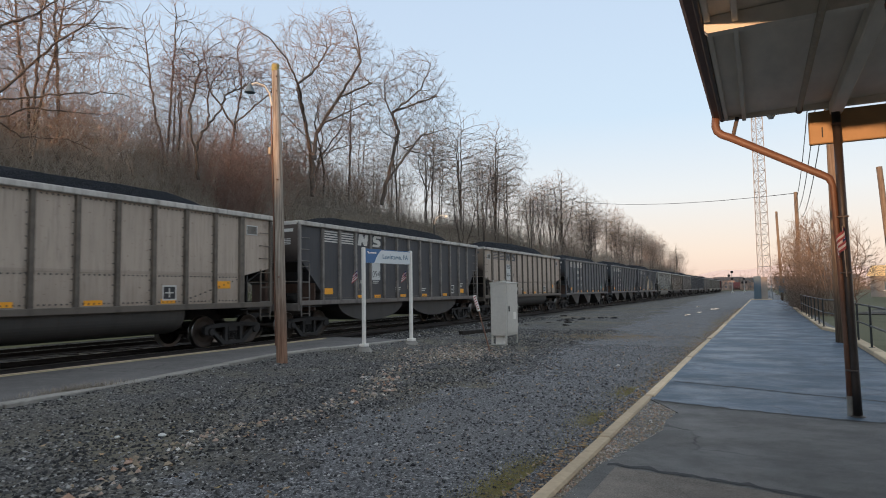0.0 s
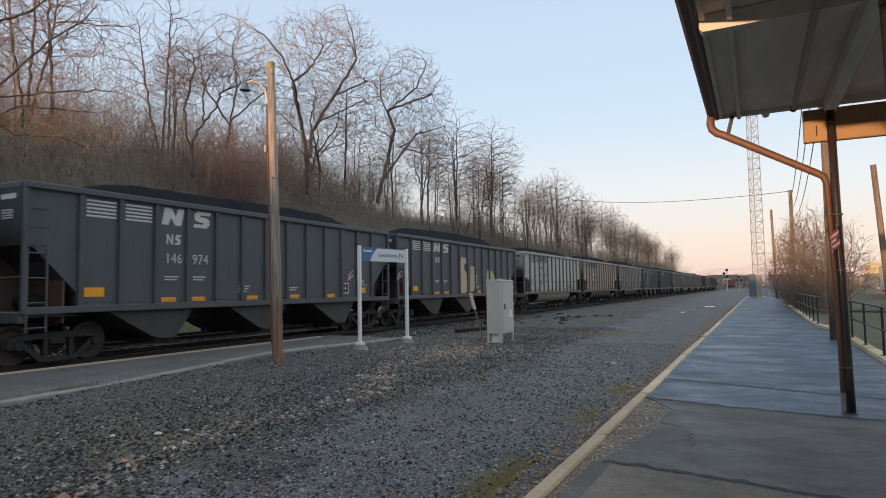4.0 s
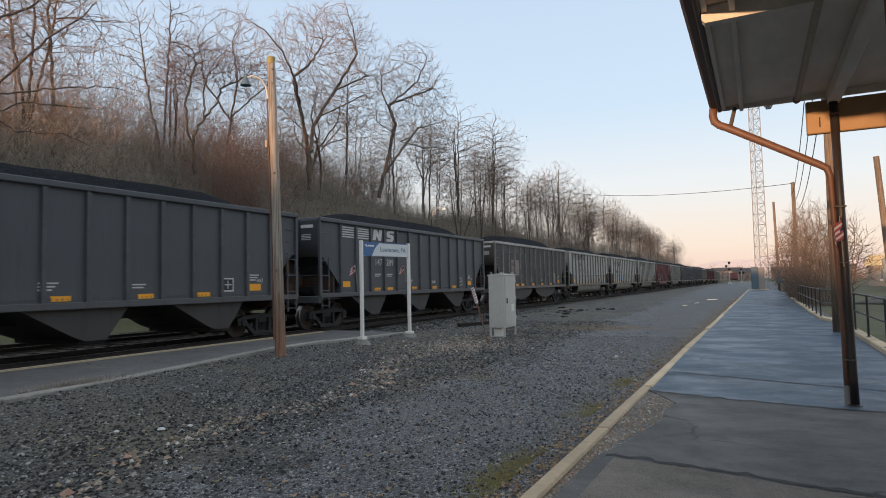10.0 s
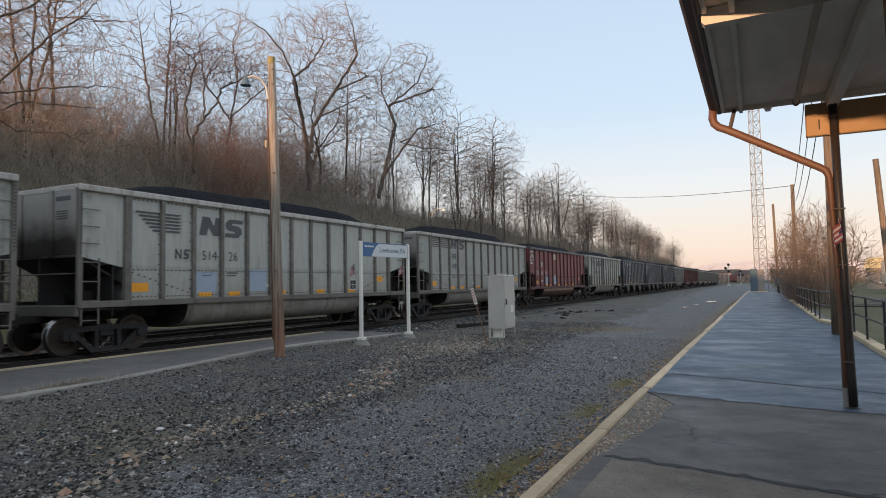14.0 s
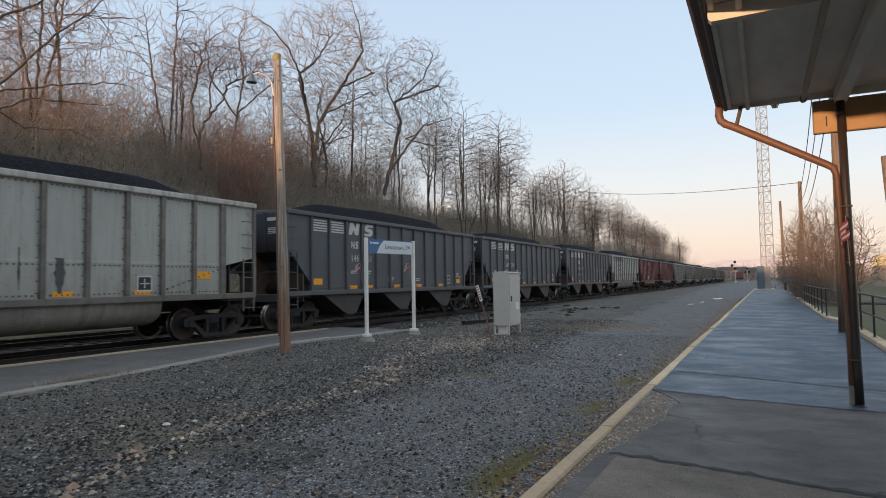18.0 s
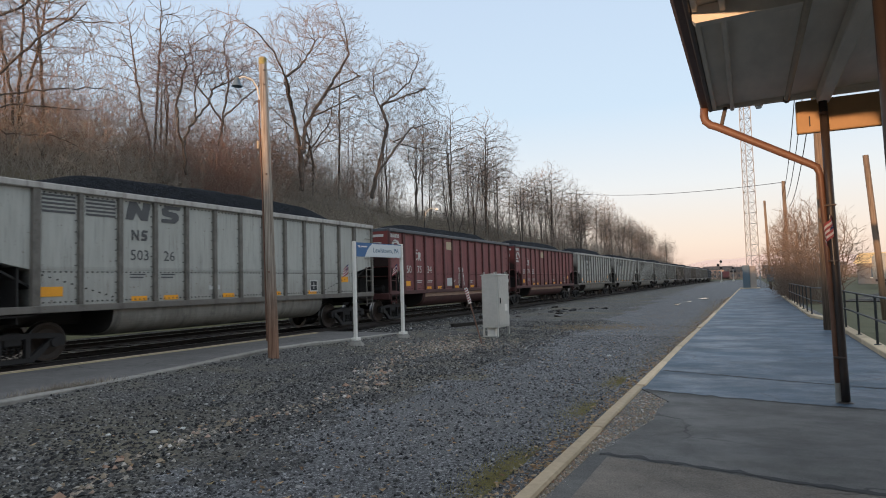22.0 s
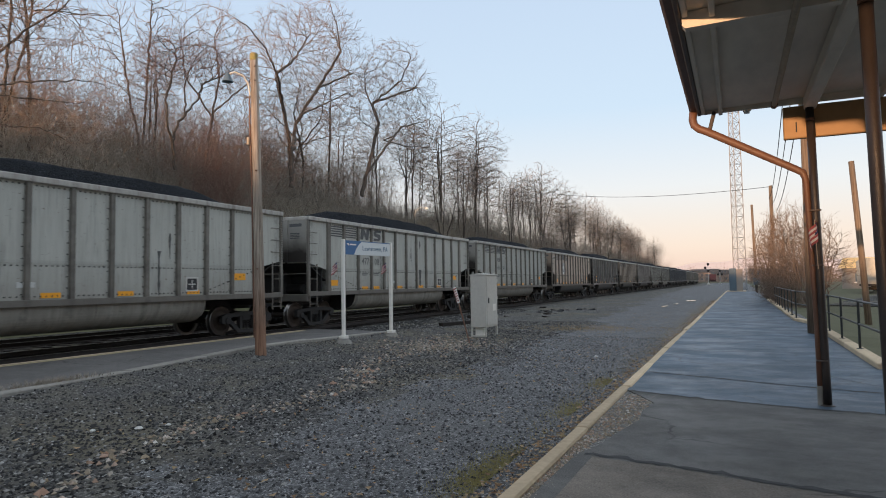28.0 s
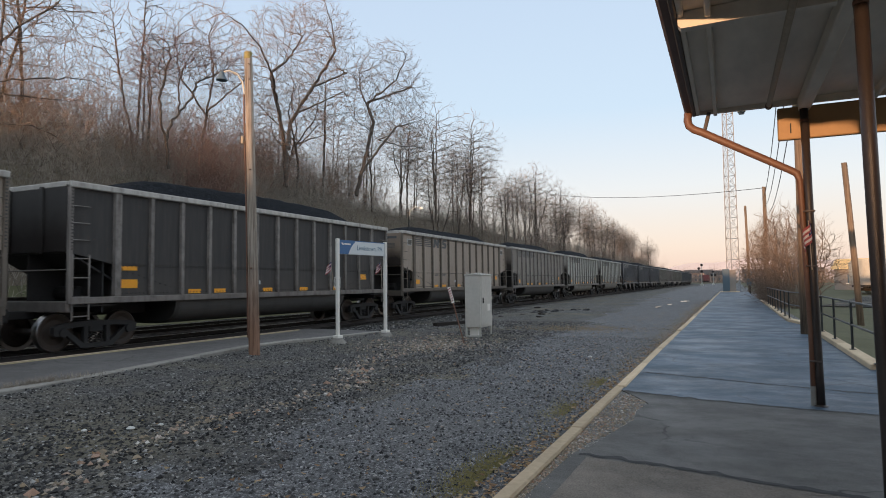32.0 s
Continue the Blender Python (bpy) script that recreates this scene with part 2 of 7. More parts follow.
def wood_material(name, base, dark, tint=None, foot=None):
    m, n, l, b = material(name, 0.85, 0, 0.25)
    grain = noise_of(n, l, coords(n, l, (9, 9, 0.35)), 3.0, 6, 0.65)
    cloud = noise_of(n, l, coords(n, l), 0.7, 3)
    c = mix(n, l, ramp(n, l, grain, [(0.35, grey(0)), (0.65, grey(1))]), dark, base)
    c = mix(n, l, 0.5, c, ramp(n, l, cloud, [(0.3, grey(0.6)), (0.7, grey(1.15))]), "MULTIPLY")
    if foot:
        # the rubbed, reddish foot of a pole
        sep, low = n.new("ShaderNodeSeparateXYZ"), n.new("ShaderNodeMapRange")
        l.new(coords(n, l), sep.inputs["Vector"])
        for key, val in (("From Min", 2.4), ("From Max", 0.7), ("To Min", 0.0), ("To Max", 0.85)):
            low.inputs[key].default_value = val
        l.new(sep.outputs["Z"], low.inputs["Value"])
        c = mix(n, l, low.outputs["Result"], c, mix(n, l, ramp(n, l, grain, [(0.35, grey(0)), (0.62, grey(1))]), tuple(x * 0.38 for x in foot), foot))
    if tint:
        c = random_tint(n, l, c, *tint)
    l.new(c, b.inputs["Base Color"])
    bump(n, l, b, grain, 0.5, 0.01)
    return m


def leafy_ground(name):
    """Winter hillside: leaf litter, dry grass and bare earth."""
    m, n, l, b = material(name, 0.95, 0, 0.15)
    v = coords(n, l)
    a, f = noise_of(n, l, v, 0.25, 6, 0.7), noise_of(n, l, v, 7.0, 6, 0.75)
    c = mix(n, l, f, (0.09, 0.078, 0.06), (0.26, 0.215, 0.165))
    c = mix(n, l, ramp(n, l, a, [(0.5, grey(0)), (0.7, grey(0.7))]), c, (0.23, 0.22, 0.14))
    l.new(c, b.inputs["Base Color"])
    bump(n, l, b, f, 1.0, 0.2)
    return m


def island_stone(name, stops):
    """Stones, each of its own colour."""
    m, n, l, b = material(name, 0.85, 0, 0.3)
    geo_in = n.new("ShaderNodeNewGeometry")
    v = coords(n, l)
    c = ramp(n, l, geo_in.outputs["Random Per Island"], stops)
    c = mix(n, l, 0.5, c, ramp(n, l, noise_of(n, l, v, 60, 3), [(0.3, grey(0.6)), (0.7, grey(1.2))]), "MULTIPLY")
    l.new(c, b.inputs["Base Color"])
    return m


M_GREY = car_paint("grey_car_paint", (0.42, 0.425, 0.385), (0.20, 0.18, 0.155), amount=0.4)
M_BEIGE = car_paint("beige_weathered_paint", (0.42, 0.35, 0.285), (0.20, 0.155, 0.12), amount=0.4)
M_TAUPE = car_paint("taupe_weathered_paint", (0.23, 0.205, 0.18), (0.10, 0.085, 0.075))
M_BLACK = car_paint("black_car_paint", (0.080, 0.089, 0.100), (0.10, 0.096, 0.092), amount=0.35, rough=0.5)
M_BROWNBLACK = car_paint("brown_black_paint", (0.058, 0.060, 0.066), (0.095, 0.085, 0.078))
M_DARKCAR = car_paint("black_grey_paint", (0.048, 0.046, 0.045), (0.10, 0.088, 0.076), amount=0.45)
M_RED = car_paint("oxide_red_paint", (0.255, 0.088, 0.086), (0.085, 0.044, 0.041), amount=0.6)
M_TUB_RED = car_paint("dirty_red_tub_paint", (0.15, 0.058, 0.052), (0.05, 0.034, 0.03), amount=0.5)
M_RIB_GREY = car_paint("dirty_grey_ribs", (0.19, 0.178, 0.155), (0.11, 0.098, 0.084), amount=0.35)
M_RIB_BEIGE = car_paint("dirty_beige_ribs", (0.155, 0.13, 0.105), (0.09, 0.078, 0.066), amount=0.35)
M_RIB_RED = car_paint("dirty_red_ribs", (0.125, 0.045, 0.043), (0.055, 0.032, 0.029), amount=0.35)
M_TUB_GREY = car_paint("dirty_grey_tub_paint", (0.36, 0.345, 0.30), (0.13, 0.115, 0.10), amount=0.7)
M_TUB_DARK = car_paint("black_dirty_tub_paint", (0.050, 0.049, 0.048), (0.07, 0.064, 0.058), amount=0.6)
M_CHORD_LIGHT = car_paint("worn_light_steel", (0.46, 0.445, 0.41), (0.15, 0.11, 0.09), amount=0.6)
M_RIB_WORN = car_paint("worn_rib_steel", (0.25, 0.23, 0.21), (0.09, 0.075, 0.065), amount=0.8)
M_END = {M_GREY: sooty("sooty_grey_end", (0.36, 0.345, 0.31)), M_BEIGE: sooty("sooty_beige_end", (0.32, 0.25, 0.19)),
         M_TAUPE: sooty("sooty_taupe_end", (0.2, 0.17, 0.14)), M_BLACK: sooty("sooty_black_end", (0.060, 0.066, 0.074)),
         M_BROWNBLACK: sooty("sooty_brown_end", (0.10, 0.08, 0.068)), M_DARKCAR: sooty("sooty_dark_end", (0.06, 0.056, 0.052)), M_RED: sooty("sooty_red_end", (0.22, 0.058, 0.052))}
M_GEAR = plain("greasy_running_gear", (0.026, 0.024, 0.023), 0.8, 0.0, 0.35, 9, 0.2)
M_TREAD = plain("polished_wheel_steel", (0.32, 0.31, 0.30), 0.32, 1.0, 0.2, 12, 0.05)
M_WHEEL = plain("rusty_wheel_plate", (0.060, 0.045, 0.036), 0.65, 0.3, 0.35, 10, 0.15)
M_COAL = gravel_material("coal", (0.010, 0.013, 0.018), (0.024, 0.029, 0.038), 16.0, 0.8, 0.06, (0.011, 0.014, 0.019), 0.12)
M_WHITE_INK = plain("worn_white_lettering", (0.55, 0.54, 0.50), 0.7, 0, 0.3, 16, 0)
M_DARK_INK = plain("worn_dark_lettering", (0.095, 0.096, 0.098), 0.7, 0, 0.3, 16, 0)
M_STENCIL_BLACK = plain("stencil_black", (0.03, 0.03, 0.032), 0.7, 0, 0.2, 16, 0)
M_FADED_INK = plain("faded_grey_lettering", (0.125, 0.122, 0.118), 0.8, 0, 0.5, 9, 0)
M_ORANGE = plain("orange_reflector", (0.85, 0.36, 0.015), 0.45, 0, 0.15, 12, 0)
M_PALE = plain("pale_patch_paint", (0.55, 0.56, 0.54), 0.7, 0, 0.15, 10, 0)
M_STAIN = plain("dark_grease_stain", (0.085, 0.085, 0.083), 0.75, 0, 0.5, 3.5, 0)
M_BLUEPATCH = plain("pale_blue_patch_paint", (0.33, 0.40, 0.48), 0.7, 0, 0.15, 10, 0)
M_PATCH = plain("faded_pinkish_patch", (0.27, 0.22, 0.205), 0.8, 0, 0.3, 6, 0)
M_CREAM = plain("cream_spray_paint", (0.52, 0.42, 0.28), 0.75, 0, 0.25, 8, 0)
M_BELLY_TAN = plain("mottled_belly_tan", (0.36, 0.235, 0.17), 0.8, 0, 0.45, 5, 0.1, stretch=(1, 0.4, 1))
M_TEAL = plain("teal_spray_paint", (0.10, 0.26, 0.25), 0.75, 0, 0.25, 8, 0)
M_GRAVEL = gravel_material("gravel", (0.112, 0.111, 0.107), (0.28, 0.275, 0.262), patch=(0.165, 0.145, 0.095))
M_LANE = gravel_material("packed_fine_gravel", (0.172, 0.177, 0.184), (0.38, 0.386, 0.395), 46.0, 0.9, 0.02, (0.15, 0.15, 0.148))
M_CRUMB = gravel_material("crumbled_edge_gravel", (0.24, 0.238, 0.225), (0.50, 0.49, 0.46), 55.0, 0.9, 0.02, (0.20, 0.195, 0.175))
M_BALLAST = gravel_material("ballast", (0.044, 0.042, 0.040), (0.105, 0.10, 0.096), 22.0, 1.0, 0.05)
# the sky's blue reflection and pale sheen are put into this base colour
M_ASPHALT = asphalt_material("platform_asphalt", (0.040, 0.067, 0.098), 0.66, 0.40, (0.75, 0.8), 0.5, 1.5)
M_ASPHALT_NEAR = asphalt_material("dry_platform_asphalt", (0.085, 0.083, 0.078), 0.85, 0.60, (0.9, 0.8), 0.36, 1.9)
M_ASPHALT_DRY = asphalt_material("worn_asphalt", (0.140, 0.122, 0.102), 0.85, 0.7, (0.8, 0.8), 0.4, 1.8)
M_ASPHALT_SIDE = asphalt_material("trackside_asphalt", (0.090, 0.088, 0.086), 0.85, 0.7, (0.8, 0.8), 0.7, 1.3)
M_CONCRETE = plain("weathered_concrete", (0.54, 0.43, 0.29), 0.9, 0, 0.35, 5, 0.4, tint=(0.75, 1.1))
M_CONCRETE_GREY = plain("grey_kerb_concrete", (0.26, 0.25, 0.225), 0.9, 0, 0.55, 5, 0.4, tint=(0.75, 1.1))
M_YELLOW = plain("faded_yellow_line", (0.40, 0.33, 0.18), 0.85, 0, 0.4, 7, 0.1)
M_MOSS = plain("moss_and_dry_grass", (0.30, 0.265, 0.11), 1.0, 0, 0.45, 9, 0.6)
M_DRYGRASS = plain("dry_grass", (0.34, 0.25, 0.14), 1.0, 0, 0.4, 9, 0.6)
M_GRASS = plain("winter_grass", (0.085, 0.085, 0.042), 1.0, 0, 0.5, 5, 0.6)
M_SCALE_RUST = car_paint("rusty_slope_sheet", (0.15, 0.095, 0.072), (0.06, 0.045, 0.04), amount=0.7)
M_LEAF = island_stone("dead_leaves", [(0.0, (0.16, 0.10, 0.06)), (0.4, (0.32, 0.21, 0.12)), (0.75, (0.42, 0.31, 0.19)), (1.0, (0.24, 0.20, 0.10))])
M_LITTER = leafy_ground("leaf_litter")
M_CRACK = plain("tar_filled_crack", (0.012, 0.012, 0.013), 0.7, 0, 0.3, 20, 0.2)
M_POLE = wood_material("weathered_pole_wood", (0.42, 0.37, 0.31), (0.16, 0.125, 0.095), (0.95, 1.05), (0.27, 0.14, 0.085))
M_TALL_POLE = wood_material("grey_brown_pole_wood", (0.25, 0.19, 0.135), (0.12, 0.085, 0.06), (0.9, 1.1))
M_TIE = wood_material("creosoted_tie_wood", (0.045, 0.038, 0.033), (0.020, 0.017, 0.015), (0.7, 1.3))
M_RAIL = plain("rusty_rail_steel", (0.034, 0.028, 0.025), 0.7, 0.2, 0.3, 10, 0.2)
M_RAILTOP = plain("polished_rail_head", (0.5, 0.49, 0.47), 0.28, 1.0, 0.15, 6, 0)
M_GALV = plain("galvanised_sheet", (0.52, 0.51, 0.465), 0.5, 0.2, 0.18, 5, 0.05)
M_WHITE = plain("white_enamel", (0.76, 0.74, 0.68), 0.5, 0, 0.08, 5, 0.05)
M_SIGN_BLUE = plain("sign_blue", (0.035, 0.13, 0.30), 0.4, 0, 0.08, 4, 0)
M_SIGN_WHITE = plain("sign_pale_face", (0.62, 0.66, 0.67), 0.4, 0, 0.05, 4, 0)
M_SIGN_TEXT = plain("sign_lettering_blue", (0.03, 0.12, 0.20), 0.5, 0, 0.05, 4, 0)
M_SOFFIT = plain("canopy_soffit_paint", (0.70, 0.64, 0.55), 0.75, 0, 0.3, 2.0, 0.15, stretch=(1, 0.3, 1))
# orange tan that carries low sunlight in its base colour
M_SUN_TAN = plain("sun_warmed_tan_paint", (0.92, 0.57, 0.23), 0.65, 0, 0.2, 3.0, 0.1)
M_BEAM = plain("brown_beam_paint", (0.33, 0.20, 0.09), 0.6, 0, 0.25, 3.0, 0.1)
M_FASCIA = plain("dark_fascia_paint", (0.085, 0.070, 0.062), 0.6, 0, 0.25, 3.0, 0.1)
M_RUST = plain("rusty_brown_paint", (0.15, 0.075, 0.047), 0.55, 0.0, 0.3, 6.0, 0.2)
M_GUTTER = plain("dark_brown_gutter", (0.13, 0.075, 0.055), 0.6, 0.1, 0.3, 6.0, 0.2)
M_POST = plain("black_post_paint", (0.030, 0.023, 0.020), 0.42, 0.0, 0.4, 30.0, 0.35)
M_CONDUIT = plain("stained_conduit", (0.36, 0.30, 0.22), 0.55, 0.3, 0.4, 8.0, 0.1)
M_RAILING = plain("dark_green_black_railing", (0.022, 0.026, 0.026), 0.45, 0.1, 0.3, 8.0, 0.1)
M_TOWER = plain("red_and_white_tower_steel", (0.34, 0.35, 0.37), 0.6, 0.3, 0.2, 2.0, 0)
M_HUT = plain("equipment_hut_panel", (0.10, 0.15, 0.19), 0.6, 0.2, 0.15, 2.0, 0.05)
M_HUT_TAN = plain("equipment_hut_tan", (0.30, 0.27, 0.24), 0.7, 0.0, 0.15, 2.0, 0.05)
M_FLAG_RED = plain("flag_red_cloth", (0.36, 0.09, 0.095), 0.9, 0, 0.15, 20, 0.1)
M_FLAG_WHITE = plain("flag_white_cloth", (0.66, 0.62, 0.60), 0.9, 0, 0.1, 20, 0.1)
M_FLAG_BLUE = plain("flag_blue_cloth", (0.02, 0.035, 0.11), 0.9, 0, 0.15, 20, 0.1)
M_BARK = plain("grey_brown_bark", (0.095, 0.078, 0.064), 0.95, 0, 0.45, 7, 0.8, stretch=(1, 1, 0.3), tint=(0.75, 1.25), dist=0.03)
M_TWIG = plain("grey_brown_twigs", (0.25, 0.185, 0.145), 0.9, 0, 0.3, 5, 0, tint=(0.8, 1.2))
M_SHRUB = plain("tan_shrub_twigs", (0.17, 0.125, 0.095), 0.9, 0, 0.3, 5, 0, tint=(0.85, 1.15))
# warm sunlight on the saplings is put into this tan
M_SAPLING = plain("sunlit_tan_sapling_bark", (0.26, 0.18, 0.13), 0.95, 0, 0.5, 0.6, 0)
M_BRUSH = plain("dull_brush_stems", (0.31, 0.275, 0.23), 0.95, 0, 0.7, 0.9, 0)
M_VINE_TWIG = plain("reddish_grey_twigs", (0.17, 0.105, 0.085), 0.9, 0, 0.3, 5, 0)
M_BRIAR = plain("reddish_vine_stems", (0.26, 0.17, 0.135), 0.95, 0, 0.35, 1.0, 0)
# distance haze is put into this pale colour and a weak glow
M_RIDGE = plain("far_ridge_haze_colour", (0.40, 0.36, 0.36), 1.0, 0, 0.06, 0.01, 0)
M_RIDGE.node_tree.nodes["Principled BSDF"].inputs["Emission Color"].default_value = (0.85, 0.76, 0.75, 1)
M_RIDGE.node_tree.nodes["Principled BSDF"].inputs["Emission Strength"].default_value = 0.05
# pink of the dawn light is put into this wall colour
M_FAR_WALL = plain("dawn_pink_far_wall", (0.50, 0.36, 0.30), 0.9, 0, 0.15, 1.0, 0)
M_PLASTER = plain("station_wall_render", (0.22, 0.17, 0.14), 0.9, 0, 0.15, 2.0, 0.2)
M_ROOF = plain("dark_roof_slates", (0.06, 0.058, 0.06), 0.8, 0, 0.25, 3.0, 0.2)
M_BLACK_METAL = plain("matt_black_metal", (0.012, 0.012, 0.013), 0.6, 0.1, 0.2, 5.0, 0)
M_WIRE = plain("black_cable", (0.02, 0.02, 0.022), 0.7, 0, 0.1, 5.0, 0)
M_LANE_STONE = island_stone("lane_stone", [(0.0, (0.026, 0.027, 0.029)), (0.5, (0.092, 0.094, 0.098)), (0.85, (0.20, 0.202, 0.205)), (1.0, (0.44, 0.44, 0.43))])
M_STONE = island_stone("loose_stone", [(0.0, (0.011, 0.011, 0.012)), (0.55, (0.048, 0.049, 0.050)), (0.85, (0.115, 0.115, 0.113)), (1.0, (0.40, 0.40, 0.385))])
M_PALESTONE = island_stone("pale_loose_stone", [(0.0, (0.15, 0.145, 0.13)), (0.35, (0.30, 0.24, 0.165)), (0.6, (0.34, 0.32, 0.28)), (0.8, (0.36, 0.22, 0.15)), (1.0, (0.58, 0.56, 0.52))])
m_w, n_, l_, b_ = material("puddle_water", 0.03, 0, 0.5)
b_.inputs["Base Color"].default_value = (0.02, 0.02, 0.02, 1)
M_WATER = m_w

# ---- mesh building ----


class Geo:
    """Collects vertices and faces for one mesh."""

    def __init__(self):
        self.v, self.f, self.mi, self.slot = [], [], [], 0

    def add(self, verts, faces):
        o = len(self.v)
        self.v += [tuple(p) for p in verts]
        self.f += [tuple(i + o for i in f) for f in faces]
        self.mi += [self.slot] * len(faces)
        return self

    def box(self, x0, y0, z0, x1, y1, z1, c=0.0, m=None):
        """A box; c chamfers its edges."""
        lo, hi = (min(x0, x1), min(y0, y1), min(z0, z1)), (max(x0, x1), max(y0, y1), max(z0, z1))
        c = min([c] + [(h - l) * 0.45 for l, h in zip(lo, hi)])
        if c <= 0:
            vs = [(x, y, z) for x in (lo[0], hi[0]) for y in (lo[1], hi[1]) for z in (lo[2], hi[2])]
            fs = [(0, 1, 3, 2), (4, 6, 7, 5), (0, 4, 5, 1), (2, 3, 7, 6), (0, 2, 6, 4), (1, 5, 7, 3)]
        else:
            vs, idx = [], {}
            for sx in (0, 1):
                for sy in (0, 1):
                    for sz in (0, 1):
                        for ax in range(3):
                            q = []
                            for a, s in enumerate((sx, sy, sz)):
                                e = hi[a] if s else lo[a]
                                q.append(e if a == ax else e + (-c if s else c))
                            idx[(sx, sy, sz, ax)] = len(vs)
                            vs.append(tuple(q))
            fs = []
            for ax in range(3):
                b, d = [a for a in range(3) if a != ax]
                for s in (0, 1):
                    f = []
                    for u, w in ((0, 0), (1, 0), (1, 1), (0, 1)):
                        k = [0, 0, 0]
                        k[ax], k[b], k[d] = s, u, w
                        f.append(idx[(*k, ax)])
                    fs.append(tuple(f))
                for u in (0, 1):
                    for w in (0, 1):
                        k0, k1 = [0, 0, 0], [0, 0, 0]
                        k0[b] = k1[b] = u
                        k0[d] = k1[d] = w
                        k1[ax] = 1
                        fs.append((idx[(*k0, b)], idx[(*k1, b)], idx[(*k1, d)], idx[(*k0, d)]))
            for sx in (0, 1):
                for sy in (0, 1):
                    for sz in (0, 1):
                        fs.append(tuple(idx[(sx, sy, sz, ax)] for ax in range(3)))
        if m is not None:
            vs = [m @ Vector(p) for p in vs]
        return self.add(vs, fs)

    def prism(self, poly, a0, a1, axis="x"):
        """A flat outline (two coordinates) drawn out along an axis."""
        put = {"x": lambda a, p: (a, p[0], p[1]), "y": lambda a, p: (p[0], a, p[1]), "z": lambda a, p: (p[0], p[1], a)}[axis]
        k = len(poly)
        vs = [put(a0, p) for p in poly] + [put(a1, p) for p in poly]
        fs = [tuple(range(k)), tuple(range(2 * k - 1, k - 1, -1))] + [(i, (i + 1) % k, k + (i + 1) % k, k + i) for i in range(k)]
        return self.add(vs, fs)

    def tube(self, pts, r, n=8, caps=True):
        """A round bar through points; r is one radius or one for each point."""
        pts = [Vector(p) for p in pts]
        rs = r if isinstance(r, (list, tuple)) else [r] * len(pts)
        base = len(self.v)
        side = None
        for i, p in enumerate(pts):
            d = (pts[min(i + 1, len(pts) - 1)] - pts[max(i - 1, 0)]).normalized()
            ref = side if side is not None else (Vector((0, 0, 1)) if abs(d.z) < 0.9 else Vector((1, 0, 0)))
            u = d.cross(ref).normalized() if side is None else (ref - d * ref.dot(d)).normalized()
            side = u
            w = d.cross(u)
            for k in range(n):
                a = 2 * math.pi * k / n
                self.v.append(tuple(p + (u * math.cos(a) + w * math.sin(a)) * rs[i]))
        fs = []
        for i in range(len(pts) - 1):
            for k in range(n):
                a, b = base + i * n + k, base + i * n + (k + 1) % n
                fs.append((a, b, b + n, a + n))
        if caps:
            fs += [tuple(range(base + n - 1, base - 1, -1)), tuple(range(base + (len(pts) - 1) * n, base + len(pts) * n))]
        self.f += fs
        self.mi += [self.slot] * len(fs)
        return self

    def lathe(self, prof, axis="x", n=20, at=(0, 0, 0)):
        """A turned shape: prof is (along, radius) pairs."""
        base = len(self.v)
        for a, r in prof:
            for k in range(n):
                t = 2 * math.pi * k / n
                c, s = r * math.cos(t), r * math.sin(t)
                q = {"x": (a, c, s), "y": (c, a, s), "z": (c, s, a)}[axis]
                self.v.append((q[0] + at[0], q[1] + at[1], q[2] + at[2]))
        fs = [(base + i * n + k, base + i * n + (k + 1) % n, base + (i + 1) * n + (k + 1) % n, base + (i + 1) * n + k) for i in range(len(prof) - 1) for k in range(n)]
        self.f += fs
        self.mi += [self.slot] * len(fs)
        return self

    def quad(self, a, b, c, d):
        return self.add([a, b, c, d], [(0, 1, 2, 3)])

    def mesh(self, name, mats, smooth=False):
        me = bpy.data.meshes.new(name)
        me.from_pydata(self.v, [], self.f)
        for m in mats if isinstance(mats, (list, tuple)) else [mats]:
            me.materials.append(m)
        if any(self.mi):
            me.polygons.foreach_set("material_index", self.mi)
        bm = bmesh.new()
        bm.from_mesh(me)
        bmesh.ops.recalc_face_normals(bm, faces=bm.faces)
        bm.to_mesh(me)
        bm.free()
        if smooth:
            me.shade_smooth()
        return me


def part(name, geo, mats, parent, label="", m=None, smooth=False):
    me = geo if isinstance(geo, bpy.types.Mesh) else geo.mesh(name, mats, smooth)
    ob = new(name, me)
    ob.parent = parent
    if m is not None:
        ob.matrix_basis = m
    if label:
        ob["label"] = label
    return ob


def thing(name, label, category, group="", m=None, kind=""):
    """An Empty at a thing's base."""
    ob = new(name)
    ob.empty_display_size = 0.2
    if m is not None:
        ob.matrix_basis = m
    return tagged(ob, label, category, group, kind)


def solid(name, geo, mats, label, category, group="", m=None, kind="", smooth=False):
    ob = new(name, geo.mesh(name, mats, smooth))
    if m is not None:
        ob.matrix_basis = m
    return tagged(ob, label, category, group, kind)


def text_mesh(words, size, mat, depth=0.0):
    cu = bpy.data.curves.new("words", "FONT")
    cu.body, cu.size, cu.extrude, cu.resolution_u = words, size, depth, 2
    cu.align_x = "CENTER"
    ob = bpy.data.objects.new("words", cu)
    me = bpy.data.meshes.new_from_object(ob)
    bpy.data.objects.remove(ob)
    bpy.data.curves.remove(cu)
    me.materials.clear()
    me.materials.append(mat)
    return me


rnd = random.Random(7)

# ---- ground ----
TRACK_X, RAIL_Z, TRACK_GAP = -15.55, 0.07, 4.2


def smoothstep(a, b, v):
    k = min(1, max(0, (v - a) / (b - a)))
    return k * k * (3 - 2 * k)


